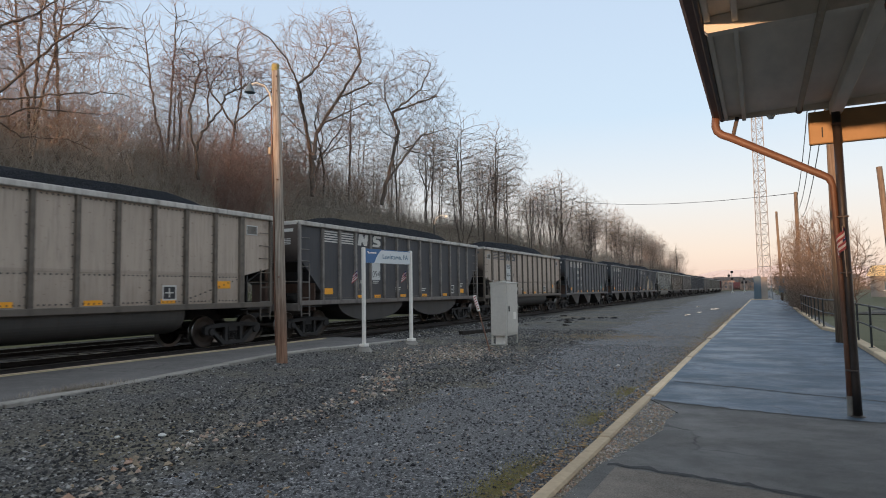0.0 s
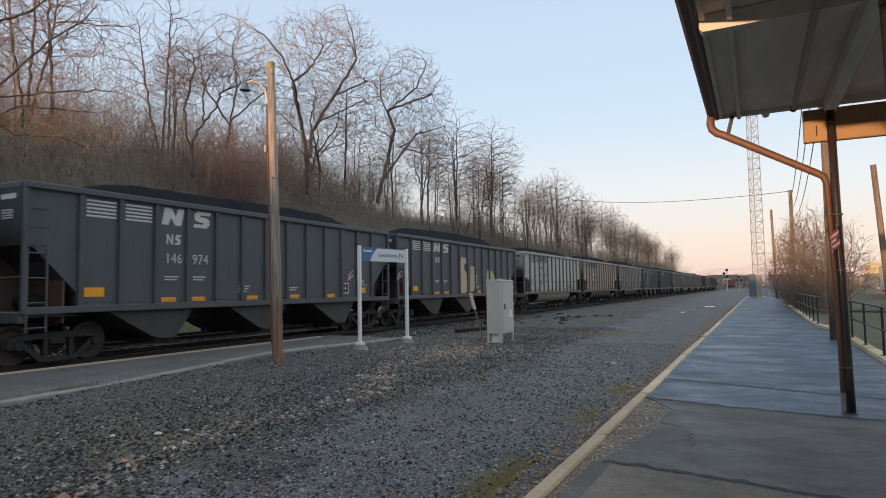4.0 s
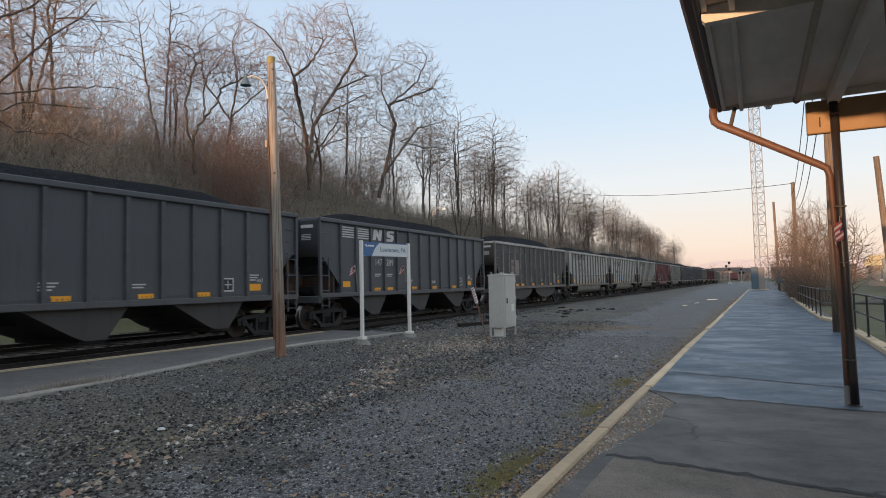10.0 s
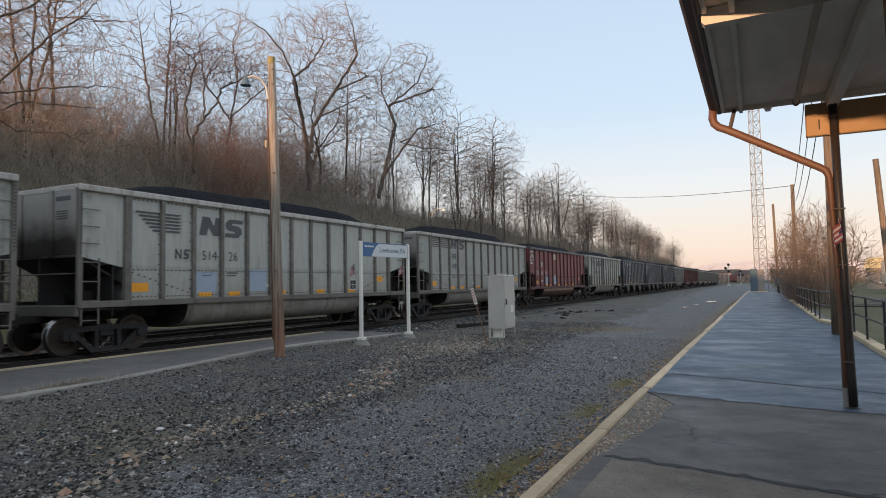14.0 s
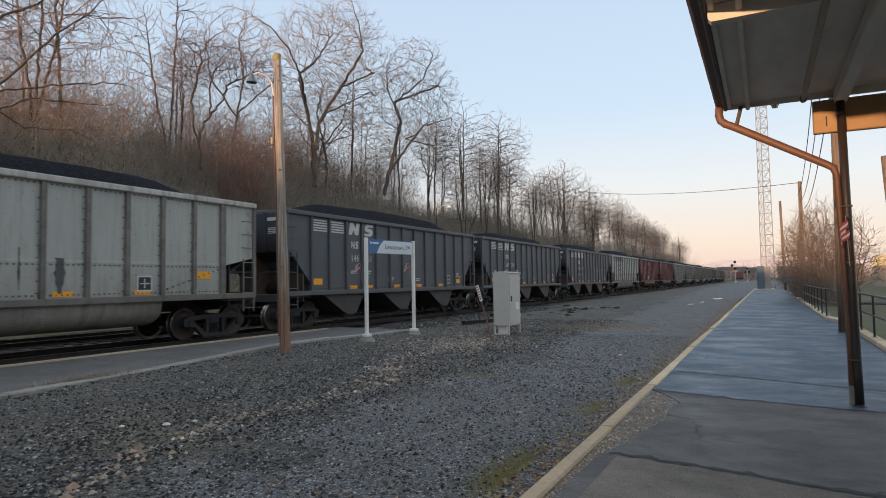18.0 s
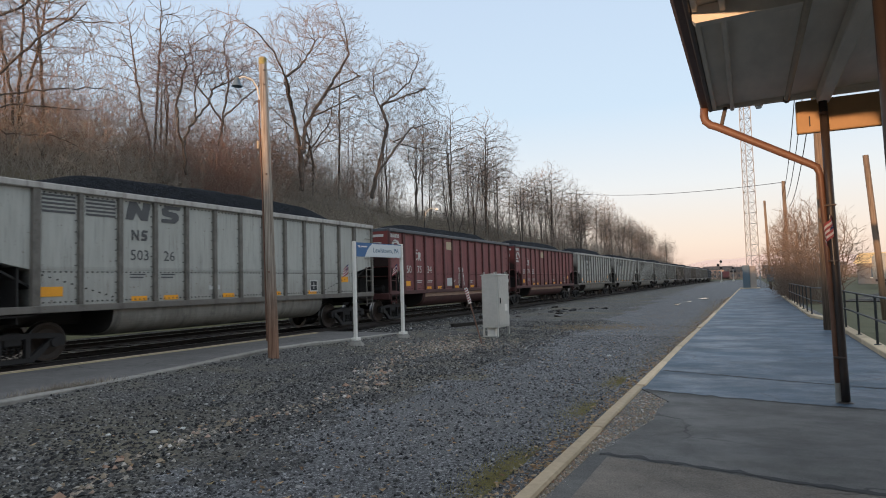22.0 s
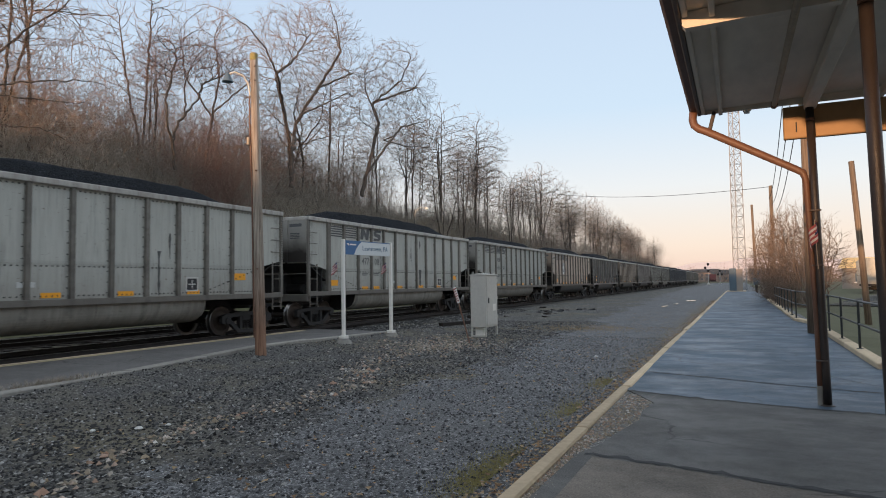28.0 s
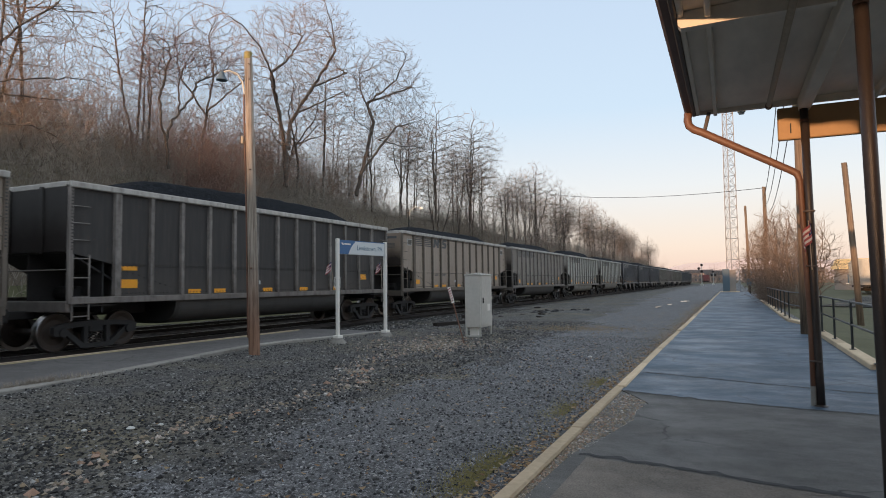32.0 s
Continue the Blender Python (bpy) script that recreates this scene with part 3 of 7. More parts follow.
def bend(y):
    """How far the line curves away to the left in the distance."""
    return max(0.0, y - 230) ** 2 / 1500


KERB = [(-10.0, -6.0), (-9.62, 5.2), (-10.04, 8.0), (-10.42, 10.2), (-10.82, 12.2), (-10.72, 14.2), (-10.35, 16.2), (-10.12, 17.55)]


def kerb_x(y):
    """Where the low platform's kerb runs."""
    for (x0, y0), (x1, y1) in zip(KERB, KERB[1:]):
        if y <= y1:
            return x0 + (x1 - x0) * (y - y0) / (y1 - y0)
    return KERB[-1][0]


def ground_z(x, y):
    xx = x + bend(y)
    z = -0.07 + 0.035 * noise.noise((x * 0.35, y * 0.35, 0)) + 0.02 * noise.noise((x * 1.3, y * 1.3, 3))
    if -6 < y < 24 and x < -7.5:
        kx = kerb_x(y)
        z += 0.125 * math.exp(-(max(0.0, x - kx) / 0.75) ** 2) * (1 - smoothstep(18, 23, y)) * smoothstep(kx - 0.9, kx - 0.3, x)
    if xx < -12.6:
        z += -0.05 * smoothstep(-12.6, -14.0, xx)
    if xx < -22.5:
        rise = 9.0 * smoothstep(-22.5, -34.5, xx) + 3.5 * smoothstep(-34, -70, xx)
        z += rise * (1 + 0.12 * noise.noise((x * 0.05, y * 0.03, 9))) + 0.35 * noise.noise((x * 0.2, y * 0.2, 5)) * smoothstep(-22.5, -28, xx)
    if x > 2.6:
        z -= 0.35 * smoothstep(2.6, 6, x)
    return z


def axis_steps(marks):
    out = []
    for a, b, step in marks:
        k = max(1, round((b - a) / step))
        out += [a + (b - a) * i / k for i in range(k)]
    return out + [marks[-1][1]]


def lane_edge(y):
    """Where the packed driving lane gives way to coarse gravel."""
    return -4.3 - 0.045 * y + 0.25 * math.sin(y * 0.6)


xs = axis_steps([(-3000, -300, 450), (-300, -80, 20), (-80, -40, 3), (-40, -22, 1.0), (-22, -12, 0.8), (-12, -1.5, 0.35), (-1.5, 8, 0.8), (8, 60, 6), (60, 300, 40), (300, 3000, 450)])
ys = axis_steps([(-1500, -100, 350), (-100, -10, 15), (-10, 2, 2), (2, 30, 0.4), (30, 80, 1.2), (80, 360, 6), (360, 4000, 400)])
g = Geo()
g.add([(x, y, ground_z(x, y)) for x in xs for y in ys], [])
ny = len(ys)
for i in range(len(xs) - 1):
    for j in range(ny - 1):
        xm, ym = (xs[i] + xs[i + 1]) / 2, (ys[j] + ys[j + 1]) / 2
        xx = xm + bend(ym)
        g.f.append((i * ny + j, (i + 1) * ny + j, (i + 1) * ny + j + 1, i * ny + j + 1))
        g.mi.append(3 if xx < -25.6 else 2 if xx < -22.6 or xm > 2.6 else 1 if xx < -12.8 else 4 if xm > lane_edge(min(ym, 110.0)) + 1.1 * noise.noise((xm * 1.9, ym * 0.9, 2)) + 0.5 * noise.noise((xm * 4.1, ym * 3.1, 5)) and ym < 300 else 0 if ym < 300 else 2)
ground = solid("ground", g, [M_GRAVEL, M_BALLAST, M_GRASS, M_LITTER, M_LANE], "dark grey crushed-stone yard with a brushy hillside behind the tracks", "ground", kind="structure", smooth=True)


def stones(name, count, where, sizes, mat, label, seed):
    """Loose stones: squashed, irregular octahedra sunk into the ground, in one mesh."""
    r = random.Random(seed)
    geo = Geo()
    fs = [(0, 2, 4), (2, 1, 4), (1, 3, 4), (3, 0, 4), (2, 0, 5), (1, 2, 5), (3, 1, 5), (0, 3, 5)]
    for _ in range(count):
        x, y = where(r)
        s = r.uniform(*sizes) * (1.6 if r.random() < 0.06 else 1)
        a = r.uniform(0, 6.28)
        c, sn = math.cos(a), math.sin(a)
        z = ground_z(x, y) + s * 0.12
        vs = []
        for p in ((1, 0, 0), (-1, 0, 0), (0, 0.75, 0), (0, -0.75, 0), (0.1, 0, 0.6), (0, 0, -0.6)):
            q = [u * s * r.uniform(0.7, 1.2) + r.uniform(-0.15, 0.15) * s for u in p]
            vs.append((x + q[0] * c - q[1] * sn, y + q[0] * sn + q[1] * c, z + q[2]))
        geo.add(vs, fs)
    me = bpy.data.meshes.new(name)
    me.from_pydata(geo.v, [], geo.f)
    me.materials.append(mat)
    ob = new(name, me)
    return tagged(ob, label, "gravel", kind="stuff")


def near_yard(r):
    y = 2.2 + 24 * r.random() ** 1.7
    x = r.uniform(-10.0 - 0.05 * y, -1.9)
    if x > lane_edge(y) + r.gauss(0, 0.35) and r.random() < 0.96:
        x -= 3.2
    return x, y


def pale_band(r):
    u = r.random()
    y = 2.6 + 16.5 * u
    return -5.0 - 3.4 * u + r.gauss(0, 0.10 + 0.34 * u) + 0.35 * math.sin(y * 0.9), y


# ---- tracks ----


def along(y, off=0.0, z=0.0):
    """The pose on the line at y, with its heading in the far bend."""
    slope = -2 * max(0.0, y - 230) / 1500
    return pose(TRACK_X + off - bend(y), y, z, 0, 0, -math.degrees(math.atan(slope)))


def rail_curve(off):
    return [(TRACK_X + off - bend(y), y) for y in [-40, 0, 230] + list(range(250, 420, 20))]


for k, centre in enumerate((0.0, -TRACK_GAP)):
    tr = thing("railway_track", "rusty steel rails on creosoted wooden ties in dark ballast", "railway track", "the two main tracks", kind="structure")
    for s in (-0.7525, 0.7525):
        geo = Geo()
        pts = rail_curve(centre + s)
        prof = [(-0.07, -0.16), (0.07, -0.16), (0.07, -0.145), (0.012, -0.12), (0.012, -0.045), (0.036, -0.03), (0.036, -0.004), (-0.036, -0.004), (-0.036, -0.03), (-0.012, -0.045), (-0.012, -0.12), (-0.07, -0.145)]
        n = len(prof)
        for x, y in pts:
            geo.v += [(x + a, y, RAIL_Z + b) for a, b in prof]
        for i in range(len(pts) - 1):
            for q in range(n):
                a, b = i * n + q, i * n + (q + 1) % n
                geo.f.append((a, b, b + n, a + n))
                geo.mi.append(1 if q == 6 else 0)
        part("rail", geo, [M_RAIL, M_RAILTOP], tr)
    tie = Geo().box(-1.3, -0.115, -0.3, 1.3, 0.115, -0.16, 0.012).mesh("tie", M_TIE)
    r2 = random.Random(3 + k)
    rest = Geo()
    y = -6.0
    while y < 330:
        if (k == 0 and 4 < y < 66) or (k == 1 and 8 < y < 26):
            part("tie", tie, None, tr, m=pose(TRACK_X + centre + r2.uniform(-0.05, 0.05), y, RAIL_Z + r2.uniform(-0.008, 0.008), 0, 0, r2.uniform(-1, 1)))
        else:
            rest.box(-1.3, -0.115, -0.3, 1.3, 0.115, -0.16, 0, along(y, centre, RAIL_Z))
        y += 0.56
    ob = part("tie_row", rest, M_TIE, tr)
    ob["kind"] = "stuff"

# ---- trackside platform ----
g = Geo()
outline = [(-13.5, -6.0)] + [(x - 0.24, y) for x, y in KERB] + [(-13.3, 17.8)]
g.prism(outline, -0.3, 0.10, "z")
low_platform = solid("trackside_platform", g, M_ASPHALT_SIDE, "low grey asphalt boarding platform beside the track", "platform", kind="structure")
kerb = thing("platform_kerb", "weathered mossy concrete kerb along the low platform", "kerb", kind="structure")
r3 = random.Random(5)


def kerb_run(points, step, width, top, bottom, parent, mat, inner=1):
    """Kerb blocks end to end along a line, each a little out of true."""
    for (x0, y0), (x1, y1) in zip(points, points[1:]):
        length = math.hypot(x1 - x0, y1 - y0)
        k = max(1, round(length / step))
        ang = math.degrees(math.atan2(-(x1 - x0), y1 - y0))
        for i in range(k):
            f = (i + 0.5) / k
            geo = Geo().box(-width / 2, -length / k / 2 + 0.006, bottom - top, width / 2, length / k / 2 - 0.006, 0, 0.018)
            part("kerb_block", geo, mat, parent, m=pose(x0 + (x1 - x0) * f + r3.uniform(-0.012, 0.012), y0 + (y1 - y0) * f, top + r3.uniform(-0.012, 0.012), r3.uniform(-0.3, 0.3), 0, ang + r3.uniform(-0.4, 0.4)))


kerb_run([(x - 0.12, y) for x, y in KERB], 2.0, 0.24, 0.115, -0.25, kerb, M_CONCRETE_GREY)
line = thing("platform_edge_line", "faded yellow safety line and tan edge strip on asphalt", "painted line", kind="structure")
part("edge_strip", Geo().prism([(-13.52, -6), (-13.40, -6), (-13.24, 17.3), (-13.36, 17.3)], 0.06, 0.106, "z"), M_CONCRETE, line)
part("yellow_stripe", Geo().prism([(-13.30, -6), (-13.19, -6), (-13.03, 17.0), (-13.14, 17.0)], 0.08, 0.105, "z"), M_YELLOW, line)

# ---- main platform ----
g = Geo()
g.prism([(-1.55, 9.62), (-1.55, 30), (-1.56, 89), (1.75, 89), (1.80, 27.2), (2.12, 25.4), (2.12, 13.5), (9, 13.0), (9, 8.3), (2.2, 8.82), (0.9, 8.97), (0.3, 9.07), (-0.6, 9.27)], -0.35, 0.0, "z")
solid("platform", g, M_ASPHALT, "damp dark asphalt station platform with sky blue put in its colour", "platform", kind="structure")
g = Geo()
g.prism([(-1.50, -14), (-1.50, 3.4), (-1.46, 5.0), (-1.42, 5.9), (-1.30, 6.3), (-1.20, 7.0), (-1.10, 7.6), (-1.14, 8.2), (-1.06, 8.7), (-1.26, 9.1), (-1.55, 9.62), (-0.6, 9.27), (0.3, 9.07), (0.9, 8.97), (2.2, 8.82), (9, 8.3), (9, -14)], -0.35, 0.0, "z")
solid("platform", g, M_ASPHALT_NEAR, "dry cracked asphalt station platform", "platform", kind="structure")
pk = thing("platform_edge_kerb", "weathered tan concrete edging of the station platform", "kerb", kind="structure")
kerb_run([(-1.615, -14), (-1.615, 4.0), (-1.615, 42.0), (-1.615, 89.0)], 3.0, 0.145, 0.012, -0.3, pk, M_CONCRETE)
ledge = thing("platform_ledge", "low weathered concrete ledge under the platform railing", "ledge", kind="structure")
kerb_run([(2.24, 13.2), (2.24, 25.4), (1.92, 27.2), (1.90, 52.0)], 3.5, 0.24, 0.10, -0.4, ledge, M_CONCRETE)
# crumbled edge between asphalt and kerb
solid("crumbled_edge", Geo().prism([(-1.54, 2.0), (-1.35, 2.0), (-0.95, 7.0), (-0.95, 9.1), (-1.54, 9.6)], -0.2, -0.012, "z"), M_CRUMB, "crumbled pale gravel along the platform edge", "gravel", kind="stuff")


def crack(points, width, seed):
    """A ragged tar-dark seam lying on the asphalt."""
    r = random.Random(seed)
    geo, row = Geo(), []
    for (x0, y0), (x1, y1) in zip(points, points[1:]):
        k = max(2, int(math.hypot(x1 - x0, y1 - y0) / 0.07))
        for i in range(k):
            f = i / k
            row.append((x0 + (x1 - x0) * f + r.gauss(0, 0.006), y0 + (y1 - y0) * f + r.gauss(0, 0.018), width * r.uniform(0.45, 1.3)))
    for (xa, ya, wa), (xb, yb, wb) in zip(row, row[1:]):
        geo.quad((xa, ya - wa, 0.004), (xb, yb - wb, 0.004), (xb, yb + wb, 0.004), (xa, ya + wa, 0.004))
    return geo


for i, (pts, w) in enumerate([
        ([(-1.36, 5.95), (-0.6, 5.85), (0.3, 5.62), (1.3, 5.5), (2.2, 5.4)], 0.042),
        ([(-1.5, 9.55), (-0.6, 9.25), (0.3, 9.05), (0.9, 8.95), (2.2, 8.8)], 0.040),
        ([(-1.5, 11.6), (-0.4, 11.2), (0.6, 10.8), (1.5, 10.55), (2.1, 10.4)], 0.040),
        ([(0.3, 17.2), (0.45, 15.4), (0.7, 14.0), (1.0, 13.2), (1.15, 12.2), (1.6, 11.4), (2.1, 10.8)], 0.018),
        ([(-1.5, 24.0), (-0.3, 23.2), (0.8, 22.6)], 0.02), ([(-0.2, 20.5), (0.6, 19.4), (0.5, 17.6)], 0.012)]):
    solid("asphalt_crack", crack(pts, w, i), M_CRACK, "tar-dark crack across the damp asphalt", "crack", "cracks in the platform", kind="structure")
# an older, paler patch nearest the canopy
solid("asphalt_patch", Geo().prism([(-1.3, 4.2), (2.6, 3.6), (2.6, 5.3), (1.3, 5.42), (0.3, 5.55), (-0.6, 5.77), (-1.27, 5.86)], -0.02, 0.003, "z"), M_ASPHALT_DRY, "worn lighter patch of old asphalt", "asphalt patch", kind="structure")


def blotch(name, cx, cy, rx, ry, mat, label, category, seed, h=0.012, kind="stuff"):
    r = random.Random(seed)
    pts = []
    for i in range(26):
        a = 2 * math.pi * i / 26
        k = r.uniform(0.55, 1.1)
        pts.append((cx + rx * k * math.cos(a), cy + ry * k * math.sin(a)))
    geo = Geo()
    geo.add([(cx, cy, ground_z(cx, cy) + h)] + [(x, y, ground_z(x, y) + h * 0.7) for x, y in pts], [(0, i + 1, (i + 1) % 26 + 1) for i in range(26)])
    return solid(name, geo, mat, label, category, kind=kind)


def tuft_strip(name, where, count, mat, label, seed, h=(0.03, 0.10)):
    """Short blades of weeds in one mesh."""
    r = random.Random(seed)
    geo = Geo()
    for _ in range(count):
        x, y = where(r)
        z = ground_z(x, y)
        hh, a = r.uniform(*h), r.uniform(0, 6.28)
        w = r.uniform(0.004, 0.009)
        dx, dy = math.cos(a), math.sin(a)
        lean = r.uniform(0.2, 0.9) * hh
        geo.add([(x - dy * w, y + dx * w, z - 0.01), (x + dy * w, y - dx * w, z - 0.01), (x + dx * w, y + dy * w, z - 0.01), (x + dx * lean, y + dy * lean, z + hh)], [(0, 1, 3), (1, 2, 3), (2, 0, 3)])
    me = bpy.data.meshes.new(name)
    me.from_pydata(geo.v, [], geo.f)
    me.materials.append(mat)
    return tagged(new(name, me), label, "weeds", kind="stuff")


for i, (x, y, rx, ry) in enumerate([(-3.5, 52.5, 0.4, 1.0), (-4.3, 41.5, 0.18, 1.3), (-4.0, 46.0, 0.15, 1.0), (-5.3, 60, 0.25, 1.6)]):
    blotch("puddle", x, y, rx, ry, M_WATER, "shallow puddle on the wet yard surface", "puddle", 20 + i, 0.05, "structure")

# ---- stones and weeds ----
stones("yard_stones", 28000, near_yard, (0.011, 0.030), M_STONE, "loose dark grey crushed stone", 11)
def lane_spot(r):
    y = 2.4 + 17 * r.random() ** 1.6
    return r.uniform(lane_edge(y) - 0.3, -1.8), y


stones("lane_stones", 16000, lane_spot, (0.009, 0.024), M_LANE_STONE, "fine crushed stone of the packed lane", 21)
stones("pale_stones", 850, pale_band, (0.016, 0.050), M_PALESTONE, "scattered pale and tan stones", 12)
stones("pale_stones", 1000, lambda r: (-7.6 + r.gauss(0, 1.1), 15.6 + r.gauss(0, 1.0)), (0.014, 0.042), M_PALESTONE, "scattered pale and tan stones", 13)
stones("ballast_stones", 6000, lambda r: (r.uniform(-13.9, -11.2), 17.8 + 20 * r.random() ** 1.4), (0.02, 0.045), M_STONE, "loose dark ballast", 14)
tuft_strip("kerbside_weeds", lambda r: (-1.95 - abs(r.gauss(0, 0.22)), 3 + 40 * r.random() ** 1.6), 2500, M_MOSS, "mossy weeds beside the platform kerb", 15, (0.006, 0.022))
tuft_strip("moss_clump", lambda r: (-1.98 - abs(r.gauss(0, 0.16)), r.choice((4.9, 5.2, 5.6, 8.2, 10.5)) + r.gauss(0, 0.3)), 9000, M_MOSS, "clumps of moss beside the platform kerb", 19, (0.005, 0.018))
tuft_strip("dry_weeds", lambda r: (-2.05 - abs(r.gauss(0, 0.3)), 7 + 45 * r.random()), 2200, M_DRYGRASS, "dry tan weeds beside the platform kerb", 16, (0.008, 0.03))
tuft_strip("dry_weeds", lambda r: (-5.2 + r.gauss(0, 1.2), 22.5 + r.gauss(0, 0.7)), 2500, M_DRYGRASS, "dry tan weeds on the gravel", 17, (0.015, 0.05))
tuft_strip("kerb_weeds", lambda r: (-9.95 - 0.1 * r.random(), 6.4 + r.gauss(0, 0.45)), 700, M_BRUSH, "dark weed clump at the broken kerb", 18, (0.05, 0.16))



def dead_leaves(name, count, where, label, seed):
    """Curled dead leaves lying loose, in one mesh."""
    r = random.Random(seed)
    geo = Geo()
    for _ in range(count):
        x, y = where(r)
        z, s, a = ground_z(x, y) + r.uniform(0.004, 0.02), r.uniform(0.015, 0.04), r.uniform(0, 6.28)
        dx, dy = s * math.cos(a), s * math.sin(a)
        geo.add([(x - dx, y - dy, z + r.uniform(0, 0.02)), (x + dy * 0.5, y - dx * 0.5, z), (x + dx, y + dy, z + r.uniform(0, 0.025)), (x - dy * 0.5, y + dx * 0.5, z + r.uniform(0, 0.012))], [(0, 1, 2), (0, 2, 3)])
    me = bpy.data.meshes.new(name)
    me.from_pydata(geo.v, [], geo.f)
    me.materials.append(M_LEAF)
    return tagged(new(name, me), label, "leaves", kind="stuff")


dead_leaves("dead_leaves", 3000, lambda r: (-1.72 - abs(r.gauss(0, 0.15)), 4 + 52 * r.random() ** 1.3), "drift of tan dead leaves along the platform kerb", 51)
dead_leaves("dead_leaves", 900, lambda r: (-2.6 - abs(r.gauss(0, 2.2)), 4 + 30 * r.random() ** 1.3), "scattered dead leaves on the gravel", 52)

# ---- canopy ----
RZ = 3.93
canopy = thing("platform_canopy", "dark-painted steel platform canopy with rusty gutter and posts", "canopy", m=pose(0, 0, 0, 0, 0, 0.35))
part("roof_deck", Geo().prism([(-0.36, RZ + 0.02), (2.9, RZ + 0.10), (2.9, RZ + 0.17), (-0.36, RZ + 0.09)], -7.5, 9.42, "y"), M_SOFFIT, canopy)
part("fascia", Geo().box(-0.39, -7.5, RZ - 0.04, -0.34, 9.46, RZ + 0.13, 0.012), M_FASCIA, canopy, "dark fascia board")
part("gutter", Geo().prism([(-0.495, RZ + 0.12), (-0.49, RZ + 0.03), (-0.46, RZ), (-0.39, RZ), (-0.39, RZ + 0.015), (-0.455, RZ + 0.015), (-0.475, RZ + 0.04), (-0.475, RZ + 0.12)], -7.5, 9.46, "y"), M_GUTTER, canopy, "dark brown gutter")
part("end_trim", Geo().box(-0.39, 9.42, RZ - 0.03, 2.9, 9.46, RZ + 0.16, 0.01), M_SOFFIT, canopy)
for y in (-5.75, -1.95, 1.85, 5.85, 9.33):
    if y < 9:
        part("rafter", Geo().prism([(-0.335, RZ + 0.015), (-0.335, RZ - 0.10), (-0.31, RZ - 0.13), (0.87, RZ - 0.12), (0.87, RZ + 0.04)], y - 0.05, y + 0.05, "y"), M_SOFFIT, canopy)
for x, w, d in ((-0.31, 0.05, 0.035), (-0.09, 0.05, 0.07), (1.75, 0.05, 0.08), (2.35, 0.05, 0.08)):
    part("purlin", Geo().box(x - w / 2, -7.5, RZ - d, x + w / 2, 9.41, RZ + 0.028, 0.008), M_SOFFIT, canopy)
part("ridge_beam", Geo().box(0.90, -7.5, RZ - 0.14, 1.04, 9.40, RZ + 0.03, 0.015), M_SOFFIT, canopy, "heavy longitudinal beam under the roof")
part("sprinkler_conduit", Geo().tube([(0.55, -7.5, RZ - 0.12), (0.54, 8.95, RZ - 0.12)], 0.033, 10), M_CONDUIT, canopy, "stained pipe run below the deck")
part("conduit_cap", Geo().lathe([(0, 0.0), (0, 0.042), (0.08, 0.042), (0.08, 0.0)], "y", 12, (0.54, 8.93, RZ - 0.12)), M_RUST, canopy, "reddish end cap")
for i, y in enumerate((-5.92, -2.13, 1.66, 5.45, 9.25)):
    if i == 4:
        part("cross_beam", Geo().box(0.66, y + 0.10, RZ - 0.50, 2.75, y + 0.20, RZ - 0.075, 0.012), M_BEAM, canopy, "brown riveted cross beam on the posts")
        part("beam_slot", Geo().box(0.80, y + 0.094, RZ - 0.42, 0.815, y + 0.102, RZ - 0.29), M_BLACK_METAL, canopy)
    po = part("post", Geo().tube([(1.005, y, 0), (1.0, y, 0.4), (0.972, y, 2.4), (0.955, y, RZ - 0.10)], [0.052, 0.049, 0.049, 0.049], 18), M_POST, canopy, "glossy black round iron post", smooth=True)
    part("post_cap", Geo().lathe([(RZ - 0.31, 0.049), (RZ - 0.31, 0.054), (RZ - 0.28, 0.054), (RZ - 0.28, 0.049)], "z", 18, (0.957, y, 0)), M_RUST, po, "rusty red band")
    part("post_foot", Geo().lathe([(0, 0.085), (0.010, 0.08), (0.018, 0.06), (0.022, 0.05)], "z", 18, (1.005, y, 0)), M_POST, po)
dp = [(-0.44, 9.38, RZ + 0.01), (-0.45, 9.38, RZ - 0.10), (-0.43, 9.37, RZ - 0.18), (-0.37, 9.36, RZ - 0.24), (-0.27, 9.35, RZ - 0.29), (0.78, 9.28, 3.01), (0.85, 9.27, 2.96), (0.882, 9.27, 2.86), (0.934, 9.27, 1.0), (0.937, 9.27, 0.06)]
part("downspout", Geo().tube(dp, [0.054] * 5 + [0.048] * 2 + [0.037] * 3, 12), M_RUST, canopy, "rusty brown downspout slanting to the post", smooth=True)
part("downspout_strap", Geo().tube([(-0.24, 9.36, RZ - 0.29), (-0.17, 9.36, RZ - 0.02)], 0.026, 8), M_FASCIA, canopy)
for z in (0.55, 1.75, 2.45):
    part("pipe_clamp", Geo().box(0.90, 9.19, z, 1.03, 9.32, z + 0.02, 0.004), M_FASCIA, canopy)
part("splash_foot", Geo().lathe([(0, 0.040), (0.24, 0.040), (0.245, 0.037)], "z", 12, (0.937, 9.27, 0)), M_CONCRETE_GREY, canopy, "pale chipped foot of the downspout")
r6 = random.Random(9)
g = Geo()
